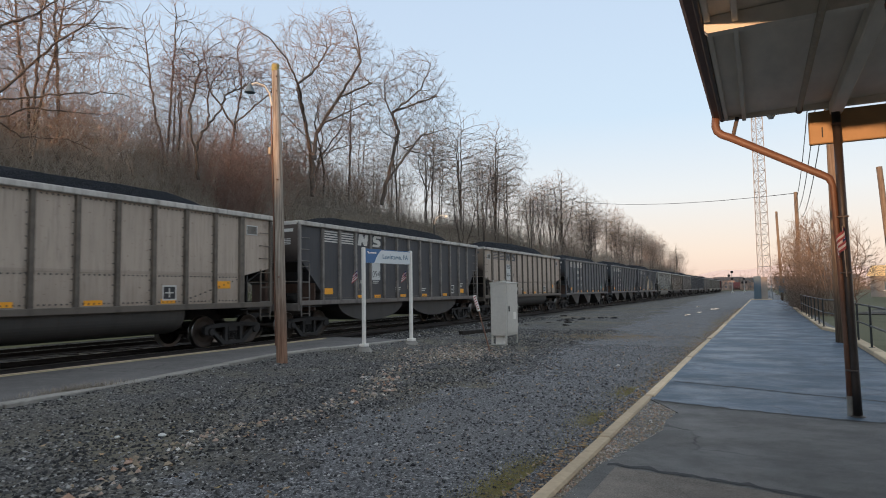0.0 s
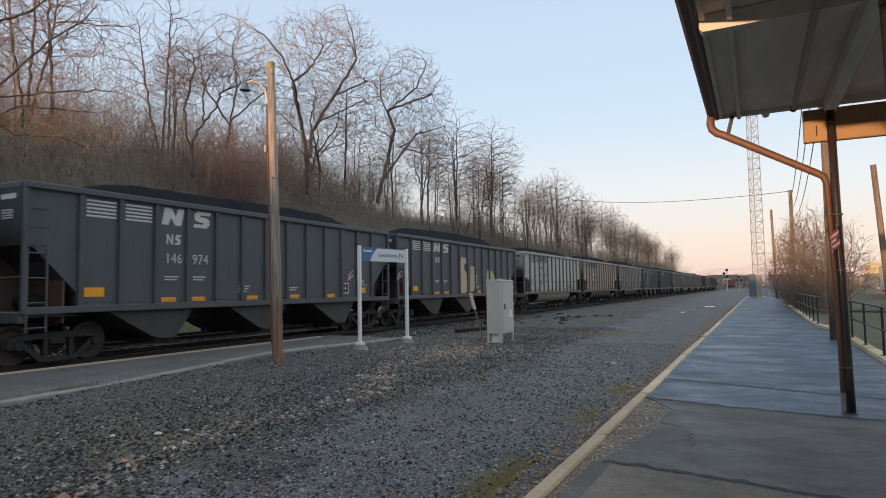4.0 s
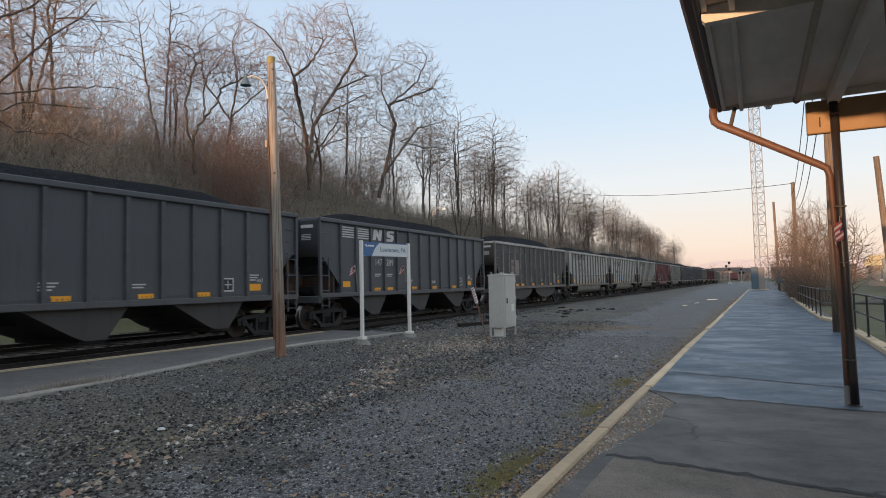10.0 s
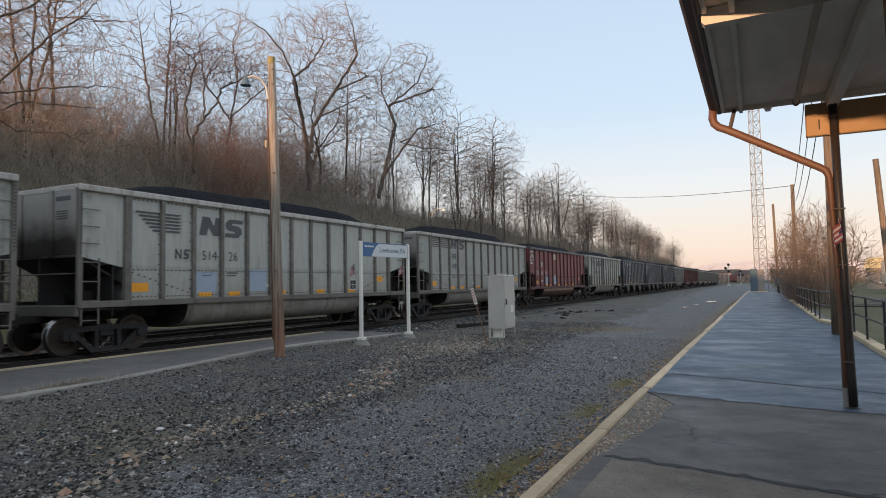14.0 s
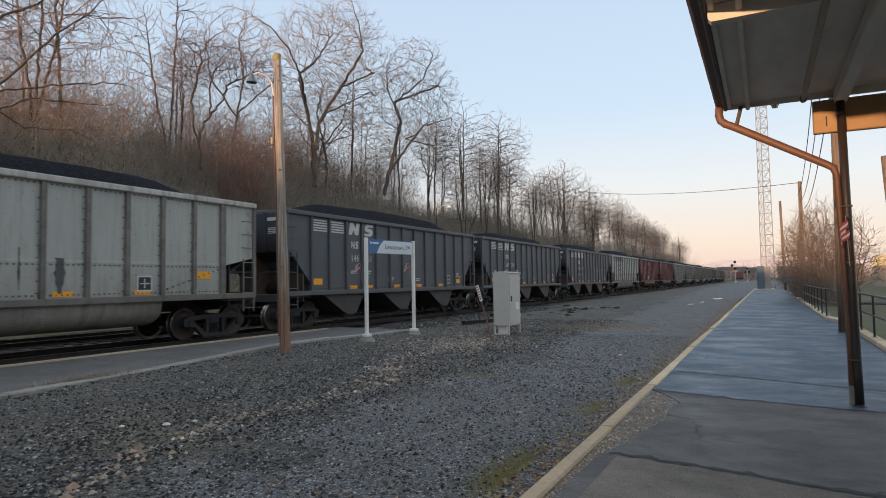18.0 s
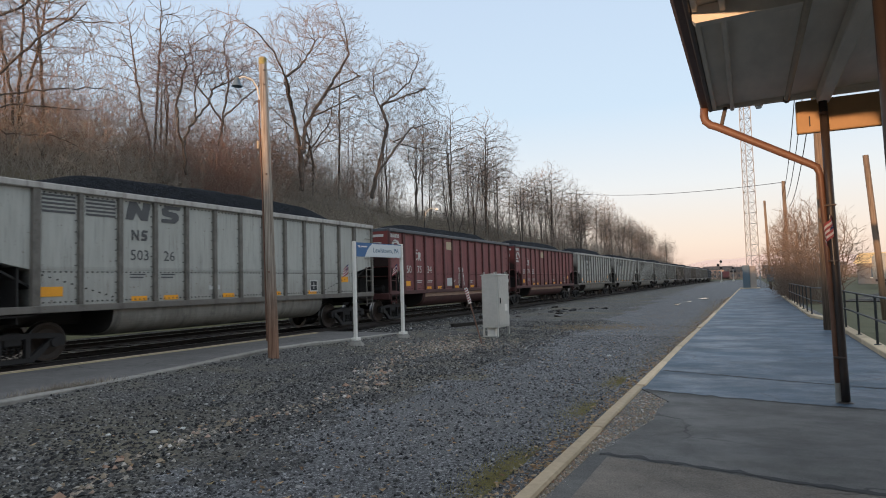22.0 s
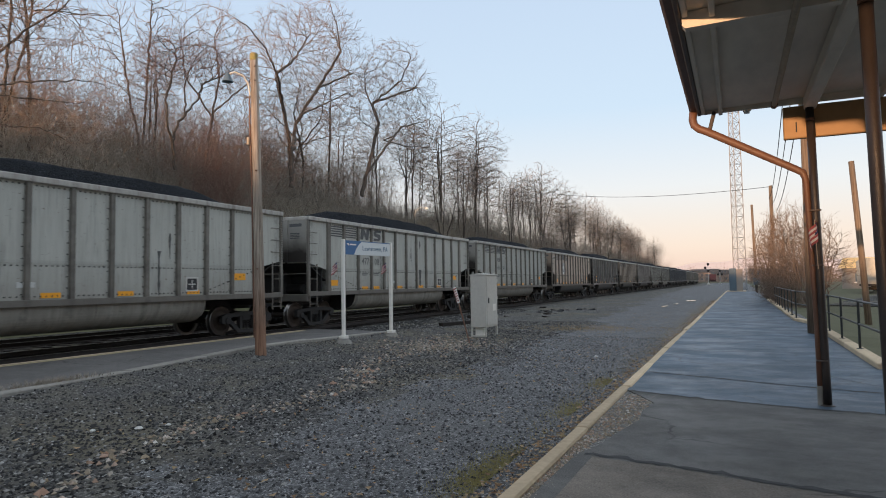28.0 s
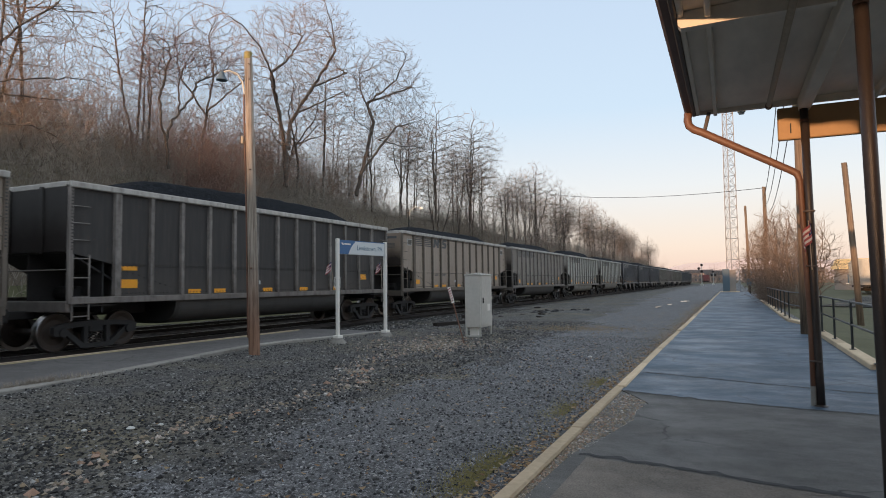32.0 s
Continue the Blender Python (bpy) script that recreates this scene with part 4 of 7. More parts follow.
for _ in range(2400):
    y = r6.uniform(2.2, 9.3)
    x = -1.53 + (abs(r6.gauss(0, 0.07)) if y < 6.2 else 0.42 * r6.random() * min(1, (y - 5.8) / 1.6))
    q = r6.uniform(0.008, 0.022)
    g.add([(x + q * a * r6.uniform(0.7, 1.2), y + q * b * r6.uniform(0.7, 1.2), -0.012 + q * c) for a, b, c in ((1, 0, 0), (-1, 0, 0), (0, 1, 0), (0, -1, 0), (0, 0, 0.8))], [(0, 2, 4), (2, 1, 4), (1, 3, 4), (3, 0, 4)])
solid("crumbled_stones", g, M_PALESTONE, "crumbs of pale stone along the platform edge", "gravel", kind="stuff")
for x, y in ((0.18, 9.3), (0.85, 9.3)):
    lamp = thing("soffit_lamp", "small round tan lamp under the canopy end", "lamp", "soffit lamps")
    part("lamp_base", Geo().lathe([(0, 0), (0, 0.05), (0.02, 0.055), (0.02, 0)], "z", 14, (x, 9.55, RZ - 0.02)), M_SUN_TAN, lamp)
    part("lamp_bowl", Geo().lathe([(0, 0), (0, 0.045), (-0.03, 0.035), (-0.035, 0)], "z", 14, (x, 9.55, RZ - 0.02)), M_SIGN_WHITE, lamp)
    part("lamp_arm", Geo().box(x - 0.02, 9.44, RZ - 0.02, x + 0.02, 9.58, RZ + 0.01), M_FASCIA, lamp)

# station house behind and beside the camera: plain walls that close the place
# unseen, inferred from the canopy; placed and sized to block low sun
st = thing("station_house", "plain brick station house behind the platform", "station building")
part("wall", Geo().box(6.5, -60, -0.4, 16, 3, 6.0, 0.02), M_PLASTER, st)
part("roof", Geo().prism([(6.0, 6.0), (16.5, 6.0), (11.25, 8.2)], -60.5, 3.5, "y"), M_ROOF, st)
# an unseen ridge added far behind the camera to keep low sun off the ground
g = Geo()
ridge_far, side_way = SUN_TO * 620, Vector((SUN_TO.y, -SUN_TO.x, 0))
k_n = 60
for i in range(k_n):
    u = -1 + 2 * i / (k_n - 1)
    c = ridge_far + side_way * u * 900
    top = 620 * math.tan(radians(SUN_ELEV)) + 1.2 + 0.3 * math.sin(u * 23) + 0.2 * math.sin(u * 61)
    for off, z in ((-130, -2), (0, top), (200, -2)):
        q = c + SUN_TO * off
        g.v.append((q.x, q.y, z))
for i in range(k_n - 1):
    for j in range(2):
        g.f.append((i * 3 + j, i * 3 + j + 1, i * 3 + j + 4, i * 3 + j + 3))
        g.mi.append(0)
solid("sunrise_ridge", g, M_LITTER, "unseen ridge added behind the station to block low sun", "ridge", kind="structure")

# ---- the coal train ----
CAR_L, CAR_W, CAR_TOP, SILL, SPEED = 14.85, 1.60, 4.03, 1.17, 14.361
TRUCKS = (1.13, CAR_L - 1.13)


def coal_heap(seed):
    r = random.Random(seed)
    geo = Geo()
    nx, nyy = 9, 34
    for i in range(nx):
        for j in range(nyy):
            u, v = i / (nx - 1), j / (nyy - 1)
            edge = min(1, 5.0 * min(u, 1 - u)) * smoothstep(0, 0.24, min(v, 1 - v))
            h = (0.54 + 0.07 * seed) * math.sin(math.pi * u) ** 0.6 * edge * (0.97 + 0.04 * math.sin(v * 9 + seed)) + r.uniform(-0.025, 0.03) * edge
            geo.v.append((-1.47 + 2.94 * u, 0.35 + (CAR_L - 0.7) * v, 3.93 + h))
    for i in range(nx - 1):
        for j in range(nyy - 1):
            geo.f.append((i * nyy + j, (i + 1) * nyy + j, (i + 1) * nyy + j + 1, i * nyy + j + 1))
            geo.mi.append(0)
    return geo


def side_frame():
    """A cast truck side frame, drawn in y and z: arched top bar, two slanting legs and a spring nest."""
    geo = Geo()
    x0, x1 = -0.07, 0.07
    geo.prism([(-1.12, 0.40), (-1.12, 0.60), (-0.95, 0.66), (-0.45, 0.70), (0.45, 0.70), (0.95, 0.66), (1.12, 0.60), (1.12, 0.40), (0.98, 0.36), (0.95, 0.54), (0.40, 0.58), (-0.40, 0.58), (-0.95, 0.54), (-0.98, 0.36)], x0, x1)
    geo.prism([(-0.97, 0.55), (-0.82, 0.55), (-0.34, 0.16), (0.34, 0.16), (0.82, 0.55), (0.97, 0.55), (0.42, 0.05), (-0.42, 0.05)], x0 * 0.9, x1 * 0.9)
    for s in (-1, 1):
        geo.box(x0, s * 0.30 - 0.055, 0.14, x1, s * 0.30 + 0.055, 0.62, 0.01)
    return geo


def wheelset():
    geo = Geo()
    for s in (-1, 1):
        def at(a):
            return s * a
        geo.slot = 0
        geo.lathe([(at(0.66), 0.08), (at(0.70), 0.16), (at(0.725), 0.20), (at(0.74), 0.33), (at(0.76), 0.385)], "x", 28)
        geo.lathe([(at(0.80), 0.0), (at(0.80), 0.12), (at(0.775), 0.17), (at(0.765), 0.30), (at(0.795), 0.385)], "x", 28)
        for k in range(3):
            a = 2.094 * k
            geo.lathe([(at(0.95), 0.0), (at(0.95), 0.018), (at(0.93), 0.018)], "x", 6, (0, 0.065 * math.cos(a), 0.065 * math.sin(a)))
        geo.lathe([(at(0.80), 0.10), (at(0.93), 0.10), (at(0.94), 0.0)], "x", 14)
        geo.lathe([(at(0.795), 0.385), (at(0.80), 0.39), (at(0.80), 0.445)], "x", 28)
        geo.slot = 1
        geo.lathe([(at(0.80), 0.445), (at(0.79), 0.457), (at(0.70), 0.462), (at(0.675), 0.475), (at(0.665), 0.485), (at(0.655), 0.47), (at(0.66), 0.385)], "x", 28)
    geo.slot = 0
    geo.lathe([(-0.68, 0.085), (0.68, 0.085)], "x", 12)
    return geo


ME_FRAME = side_frame().mesh("side_frame", M_GEAR)
ME_WHEELS = wheelset().mesh("wheelset", [M_WHEEL, M_TREAD])
ME_BOLSTER = Geo().box(-1.05, -0.20, 0.42, 1.05, 0.20, 0.72, 0.03).box(-0.25, -0.25, 0.70, 0.25, 0.25, 0.92, 0.03).mesh("truck", M_GEAR)
g = Geo()
for a in (-0.14, 0.0, 0.14):
    g.tube([(0.05 * math.cos(k * 1.2), a + 0.05 * math.sin(k * 1.2), 0.17 + 0.26 * k / 20) for k in range(21)], 0.016, 5)
ME_SPRING = g.mesh("spring_nest", M_GEAR)
ME_CAP = Geo().lathe([(0, 0.11), (0.05, 0.115), (0.09, 0.10), (0.10, 0.0)], "x", 14).mesh("bearing_cap", M_GEAR)
ME_COUPLER = Geo().box(-0.09, -0.62, 0.78, 0.09, 0.9, 0.98, 0.02).box(-0.17, -0.72, 0.70, 0.17, -0.45, 1.05, 0.04).mesh("coupler", M_GEAR)
COAL = [coal_heap(s).mesh("coal_load", M_COAL, True) for s in (1, 2, 3)]


def bathtub(z0=0.46, a=3.25, w=1.47):
    """The rounded belly between the trucks: upright sides that roll under, with bluff ends."""
    geo = Geo()
    n = 28
    stations = [(a - 0.02, 0.30, 0.6), (a, 0.93, 0.97), (a + 0.10, 1.0, 1.0), (CAR_L / 2, 1.0, 1.0), (CAR_L - a - 0.10, 1.0, 1.0), (CAR_L - a, 0.93, 0.97), (CAR_L - a + 0.02, 0.30, 0.6)]
    for y, k, wide in stations:
        for i in range(n + 1):
            t = math.pi * i / n
            c, sn = math.cos(t), math.sin(t)
            geo.v.append((w * wide * math.copysign(abs(c) ** 0.42, c), y, SILL + 0.02 - (SILL - z0) * k * abs(sn) ** 0.75))
    for j in range(len(stations) - 1):
        for i in range(n):
            p = j * (n + 1) + i
            geo.f.append((p, p + 1, p + n + 2, p + n + 1))
            # end strips take the second material, darker than the tub sides
            geo.mi.append(1 if j in (0, len(stations) - 2) else 0)
    for j in (0, len(stations) - 1):
        geo.f.append(tuple(j * (n + 1) + i for i in range(n + 1)))
        geo.mi.append(1)
    return geo


def ladder(x, y, z0, z1, wide=0.42, rungs=4, along_x=False):
    geo = Geo()
    def q(a, z):
        return (x + a, y, z) if along_x else (x, y + a, z)
    geo.tube([q(0, z0), q(0, z1)], 0.024, 6).tube([q(wide, z0), q(wide, z1)], 0.024, 6)
    for i in range(rungs):
        z = z0 + 0.10 + (z1 - z0 - 0.2) * i / max(1, rungs - 1)
        geo.tube([q(0, z), q(wide, z)], 0.016, 6)
    return geo


def grab(x, y0, y1, z):
    return Geo().tube([(x, y0, z), (x + 0.07, y0, z), (x + 0.07, y1, z), (x, y1, z)], 0.013, 5)


def coal_car(kind, paint, rib, chord, belly, label, group):
    """One loaded coal car, its leading end at y = 0, its rails at z = 0."""
    ob = thing("coal_gondola" if kind == "gondola" else "coal_hopper_car", label, "freight car", group)
    L, W = CAR_L, CAR_W
    if kind == "gondola":
        side = [(0.02, 3.95), (0.02, 2.36), (1.30, 2.08), (1.30, SILL), (L - 1.30, SILL), (L - 1.30, 2.08), (L - 0.02, 2.36), (L - 0.02, 3.95)]
    else:
        side = [(0.02, 3.95), (0.02, 2.62), (0.25, 2.60), (1.30, 1.55), (1.30, SILL), (L - 1.30, SILL), (L - 1.30, 1.55), (L - 0.25, 2.60), (L - 0.02, 2.62), (L - 0.02, 3.95)]
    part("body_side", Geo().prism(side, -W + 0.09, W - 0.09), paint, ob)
    end = M_END[paint]
    low = side[1][1] + 0.02
    for y0, y1 in ((-0.012, 0.016), (L - 0.016, L + 0.012)):
        part("end_wall", Geo().box(-W + 0.10, y0, low, W - 0.10, y1, 3.94), end, ob, "end wall stained with soot")
        for x in (-0.62, 0.62):
            part("end_post", Geo().box(x - 0.06, y0 - 0.06 if y0 < 1 else y1, low - 0.05, x + 0.06, y0 if y0 < 1 else y1 + 0.06, 3.94, 0.012), end, ob)
    # slope sheets and end platforms
    for f, s in ((0.0, 1), (L, -1)):
        part("slope_sheet", Geo().prism([(f + s * 0.05, low), (f + s * 0.12, low), (f + s * 2.3, SILL + 0.02), (f + s * 2.2, SILL)], -W + 0.2, W - 0.2), M_GEAR, ob)
        # web and plate are added to keep bright background out of the car ends
        part("centre_web", Geo().prism([(f + s * 0.06, SILL - 0.3), (f + s * 0.06, low), (f + s * 1.35, low), (f + s * 1.35, SILL - 0.3)], -0.03, 0.03), M_SCALE_RUST if kind == "hopper" else M_GEAR, ob, "dirty panel added to block the view under the slope sheet")
        part("bolster_plate", Geo().box(-W + 0.14, f + s * 0.95, SILL - 0.25, W - 0.14, f + s * 0.99, low - (low - SILL) * (0.40 if kind == "hopper" else 0.02)), M_SCALE_RUST if paint in (M_BLACK, M_BROWNBLACK) else M_GEAR, ob, "rusty plate added over the truck to block the view")
        part("end_sill", Geo().box(-W + 0.06, f - s * 0.02, SILL - 0.22, W - 0.06, f + s * 0.12, SILL + 0.04, 0.02), rib, ob)
        part("end_platform", Geo().box(-W + 0.1, f + s * 0.12, SILL - 0.10, W - 0.1, f + s * 1.30, SILL - 0.06), M_GEAR, ob)
        for x in (-W + 0.06, W - 0.06):
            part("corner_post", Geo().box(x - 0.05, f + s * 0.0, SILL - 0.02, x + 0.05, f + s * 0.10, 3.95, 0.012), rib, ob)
        part("coupler", ME_COUPLER, None, ob, m=pose(0, f, 0, 0, 0, 0 if s > 0 else 180))
        part("brake_reservoir", Geo().lathe([(-0.5, 0), (-0.5, 0.16), (-0.44, 0.19), (0.44, 0.19), (0.5, 0.16), (0.5, 0)], "x", 14, (0.25, f + s * 0.85, SILL + 0.22)), M_GEAR, ob)
        part("hand_rail", Geo().tube([(-W + 0.1, f + s * 0.05, 1.95), (W - 0.1, f + s * 0.05, 1.95)], 0.018, 6), rib, ob)
    for s in (-1, 1):
        x = s * (W - 0.045)
        rv = Geo()
        for z0 in ((2.05, 3.83, SILL + 0.20) if kind == "gondola" else (3.83, SILL + 0.20)):
            for q in range(96):
                yy = 1.36 + (L - 2.72) * q / 95
                rv.box(s * (W - 0.095), yy - 0.016, z0 - 0.016, s * (W - 0.072), yy + 0.016, z0 + 0.016)
        if kind == "gondola":
            for k in range(12):
                for f, d in ((0.0, 1), (L, -1)):
                    yy, zz = f + d * (1.46 + 0.17 * k), 1.98 - 0.052 * k
                    rv.box(s * (W - 0.095), yy - 0.018, zz - 0.018, s * (W - 0.070), yy + 0.018, zz + 0.018)
            for q in range(11):
                for k in range(18):
                    yy, zz = 1.30 + (L - 2.6) * (q + 1) / 12 - 0.10, 1.42 + 0.13 * k
                    if k % 2 == q % 2:
                        rv.box(s * (W - 0.095), yy - 0.014, zz - 0.014, s * (W - 0.072), yy + 0.014, zz + 0.014)
            for f in (0.06, L - 0.06):
                for k in range(20):
                    rv.box(s * (W - 0.02), f - 0.016, 2.42 + 0.076 * k - 0.016, s * (W + 0.004), f + 0.016, 2.42 + 0.076 * k + 0.016)
        part("riveting", rv, M_TUB_DARK if kind == "gondola" and paint is not M_RED else rib, ob)["kind"] = "stuff"
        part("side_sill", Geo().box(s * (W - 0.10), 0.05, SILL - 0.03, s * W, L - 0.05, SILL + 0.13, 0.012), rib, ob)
        part("top_chord", Geo().box(s * (W - 0.12), 0.0, 3.88, s * (W + 0.02), L, CAR_TOP, 0.02), chord, ob)
        n, a = 13, 1.30
        for i in range(n):
            y = a + (L - 2 * a) * i / (n - 1)
            wide = 0.085 if i in (0, n - 1) and kind == "gondola" else 0.052
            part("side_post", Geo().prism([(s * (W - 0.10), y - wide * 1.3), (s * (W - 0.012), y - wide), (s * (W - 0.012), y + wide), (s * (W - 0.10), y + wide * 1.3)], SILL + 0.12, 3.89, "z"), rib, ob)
        if kind == "gondola":
            part("seam_strip", Geo().box(s * (W - 0.095), 1.35, 2.10, s * (W - 0.078), L - 1.35, 2.17), paint, ob)
        for f, d in ((0.0, 1), (L, -1)):
            part("ladder", ladder(x + s * 0.02, f + d * 0.10 if d > 0 else f - 0.52, SILL - 0.42, side[1][1] - 0.05, 0.42, 4), rib, ob)
            for z in (2.65, 3.05, 3.45):
                part("grab_iron", grab(s * (W - 0.09), f + d * 0.10, f + d * 0.52, z), rib, ob)
    part("end_chord", Geo().box(-W + 0.12, -0.02, 3.89, W - 0.12, 0.12, CAR_TOP, 0.02), chord, ob)
    part("end_chord", Geo().box(-W + 0.12, L - 0.12, 3.89, W - 0.12, L + 0.02, CAR_TOP, 0.02), chord, ob)
    part("coal_load", COAL[0], None, ob, "heaped black coal")
    part("centre_sill", Geo().box(-0.25, 0.2, 0.80, 0.25, L - 0.2, 1.10, 0.01), M_GEAR, ob)
    if belly == "tub":
        part("belly_tub", bathtub(), [{M_RED: M_TUB_RED, M_GREY: M_TUB_GREY}.get(paint, M_TUB_DARK), M_GEAR], ob, "rounded belly tub below the sill")
        if paint is M_RED:
            for s in (-1, 1):
                part("belly_stripe", Geo().box(s * 1.475, 3.4, 0.97, s * 1.486, L - 3.4, 1.14), M_BELLY_TAN, ob, "mottled tan strip along the belly")
    elif belly == "round":
        for c in (4.75, 10.1):
            pts = [(c - 2.35, SILL)] + [(c + 2.35 * math.cos(t), SILL - 0.72 * math.sin(t)) for t in [math.pi * (1 - i / 14) for i in range(1, 14)]] + [(c + 2.35, SILL)]
            part("hopper_bay", Geo().prism(pts, -1.40, 1.40), M_TUB_DARK, ob, "rounded hopper bay below the sill")
    else:
        for c in (3.55, 7.45, 11.35):
            bay = part("hopper_bay", Geo().prism([(c - 1.50, SILL), (c + 1.15, SILL), (c + 0.70, 0.58), (c + 0.55, 0.38), (c + 0.02, 0.38), (c - 0.28, 0.50)], -1.42, 1.42), M_TUB_DARK, ob, "sloping hopper bay with a bottom gate")
            part("outlet_gate", Geo().box(-1.3, c - 0.05, 0.29, 1.3, c + 0.62, 0.41, 0.02), M_GEAR, bay)
    for y in TRUCKS:
        tk = part("truck", ME_BOLSTER, None, ob, m=pose(0, y, 0))
        for s in (-1, 1):
            part("side_frame", ME_FRAME, None, tk, m=pose(s * 1.02, 0, 0))
            part("spring_nest", ME_SPRING, None, tk, m=pose(s * 1.0, 0, 0))
            for dy in (-0.89, 0.89):
                part("bearing_cap", ME_CAP, None, tk, m=pose(s * 1.05, dy, 0.457, 0, 0, 0 if s > 0 else 180))
        for dy in (-0.89, 0.89):
            part("wheelset", ME_WHEELS, None, tk, m=pose(0, dy, 0.457))
    return ob


KINDS = {
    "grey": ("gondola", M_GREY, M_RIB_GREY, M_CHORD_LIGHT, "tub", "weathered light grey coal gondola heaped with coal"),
    "beige": ("gondola", M_BEIGE, M_RIB_BEIGE, M_CHORD_LIGHT, "tub", "rust-stained beige coal gondola heaped with coal"),
    "taupe": ("gondola", M_TAUPE, M_RIB_WORN, M_CHORD_LIGHT, "tub", "faded taupe coal gondola with a worn top edge"),
    "black": ("hopper", M_BLACK, M_BLACK, M_BLACK, "bays", "black ribbed coal hopper car with white markings"),
    "brown": ("hopper", M_BROWNBLACK, M_RIB_WORN, M_CHORD_LIGHT, "round", "dirty brown-black hopper car with two round bays"),
    "red": ("gondola", M_RED, M_RIB_RED, M_BLACK, "tub", "oxide red coal gondola with white markings"),
    "dark": ("gondola", M_DARKCAR, M_RIB_WORN, M_CHORD_LIGHT, "tub", "dark grey coal gondola with worn bright ribs"),
}
# each car's kind and the place of its leading end at the start
FRONTS = [0.6, 16.77, 32.55, 48.86, 65.4, 80.95, 97.46, 113.3, 129.7, 145.57, 161.6, 178.15, 194.01, 210.19, 226.27, 241.9, 258.25, 274.5, 290.4, 306.89, 323.05, 339.2, 355.2, 371.5, 388.1, 404.25, 420.49, 436.5, 453.0, 469.2, 485.42, 501.61, 517.74, 534.1, 550.6]
ORDER = "beige brown beige black black black grey beige taupe black black brown grey grey grey red grey black black black grey red red grey grey grey grey grey beige dark beige taupe grey grey black black black grey taupe grey grey black black black taupe grey grey black black".split()
while len(FRONTS) < len(ORDER):
    FRONTS.append(FRONTS[-1] + 16.17)
CARS, protos = [], {}
for kind, y in zip(ORDER, FRONTS):
    m = along(y, 0, RAIL_Z)
    if kind not in protos:
        protos[kind] = coal_car(*KINDS[kind], "cars of the coal train")
        protos[kind].matrix_basis = m
        CARS.append(protos[kind])
    else:
        CARS.append(copy_thing(protos[kind], m))

# ---- markings on the near side of each car ----
NEAR = CAR_W - 0.082
MARK_MESHES = {}


def mark(car, name, y0, z0, y1, z1, mat, label=""):
    """A painted rectangle on the near side."""
    key = (round(y1 - y0, 3), round(z1 - z0, 3), mat.name)
    if key not in MARK_MESHES:
        MARK_MESHES[key] = Geo().box(0, 0, 0, 0.004, y1 - y0, z1 - z0).mesh(name, mat)
    return part(name, MARK_MESHES[key], None, car, label, m=pose(NEAR, y0, z0))


def words(car, text, y, z, size, mat):
    """Words centred at y on the near side; they read along +y."""
    key = (text, size, mat.name)
    if key not in MARK_MESHES:
        MARK_MESHES[key] = text_mesh(text, size, mat, 0.001)
    return part("number", MARK_MESHES[key], None, car, m=pose(NEAR + 0.004, y, z, 90, 0, 90))


def shape(car, name, outline, mat, label="", y=0.0, z=0.0, k=1.0):
    """A flat painted outline (y, z) on the near side."""
    key = (tuple(outline), k, mat.name)
    if key not in MARK_MESHES:
        MARK_MESHES[key] = Geo().prism([(a * k, b * k) for a, b in outline], 0, 0.004).mesh(name, mat)
    return part(name, MARK_MESHES[key], None, car, label, m=pose(NEAR + 0.003, y, z))


SLANT = [(0.0, 0.0), (0.22, 0.0), (0.30, 0.20), (0.44, 0.0), (0.64, 0.0), (0.74, 0.46), (0.52, 0.46), (0.46, 0.24), (0.32, 0.46), (0.10, 0.46)]
CURL = [(0.0, 0.0), (0.45, 0.0), (0.58, 0.10), (0.58, 0.22), (0.48, 0.29), (0.24, 0.31), (0.26, 0.36), (0.60, 0.36), (0.64, 0.46), (0.16, 0.46), (0.03, 0.36), (0.04, 0.22), (0.14, 0.17), (0.36, 0.15), (0.34, 0.10), (0.02, 0.10)]


BLOCK_A = [(0.0, 0.0), (0.045, 0.0), (0.045, 0.18), (0.165, 0.0), (0.21, 0.0), (0.21, 0.27), (0.165, 0.27), (0.165, 0.09), (0.045, 0.27), (0.0, 0.27)]
BLOCK_B = [(a * 0.32, b * 0.59) for a, b in CURL]


def emblem(car, y, z, step, ink):
    """Speed bars and two slanting blocks in the owner's colours."""
    for b in range(2):
        for i in range(5):
            mark(car, "speed_bar", y + b * step, z + 0.01 + i * 0.09, y + b * step + 0.77, z + 0.058 + i * 0.09, ink)
    shape(car, "emblem", SLANT, ink, "", y + 2 * step + 0.03, z)
    shape(car, "emblem", CURL, ink, "", y + 3 * step + 0.06, z)


def small_bars(car, y, z, rows, wide, ink):
    for i in range(rows):
        mark(car, "stencil_line", y, z - i * 0.075, y + wide - 0.07 * (i % 3), z - i * 0.075 + 0.035, ink)


def data_panel(car, y, z, ink):
    """A framed inspection box."""
    mark(car, "data_plate", y + 0.02, z + 0.02, y + 0.42, z + 0.38, M_STENCIL_BLACK)
    for a, b, c, d in ((0, 0, 0.44, 0.04), (0, 0.36, 0.44, 0.40), (0, 0.04, 0.04, 0.36), (0.40, 0.04, 0.44, 0.36), (0.205, 0.08, 0.235, 0.32), (0.08, 0.185, 0.20, 0.215), (0.24, 0.185, 0.36, 0.215)):
        mark(car, "data_panel", y + a, z + b, y + c, z + d, ink).location.x += 0.003


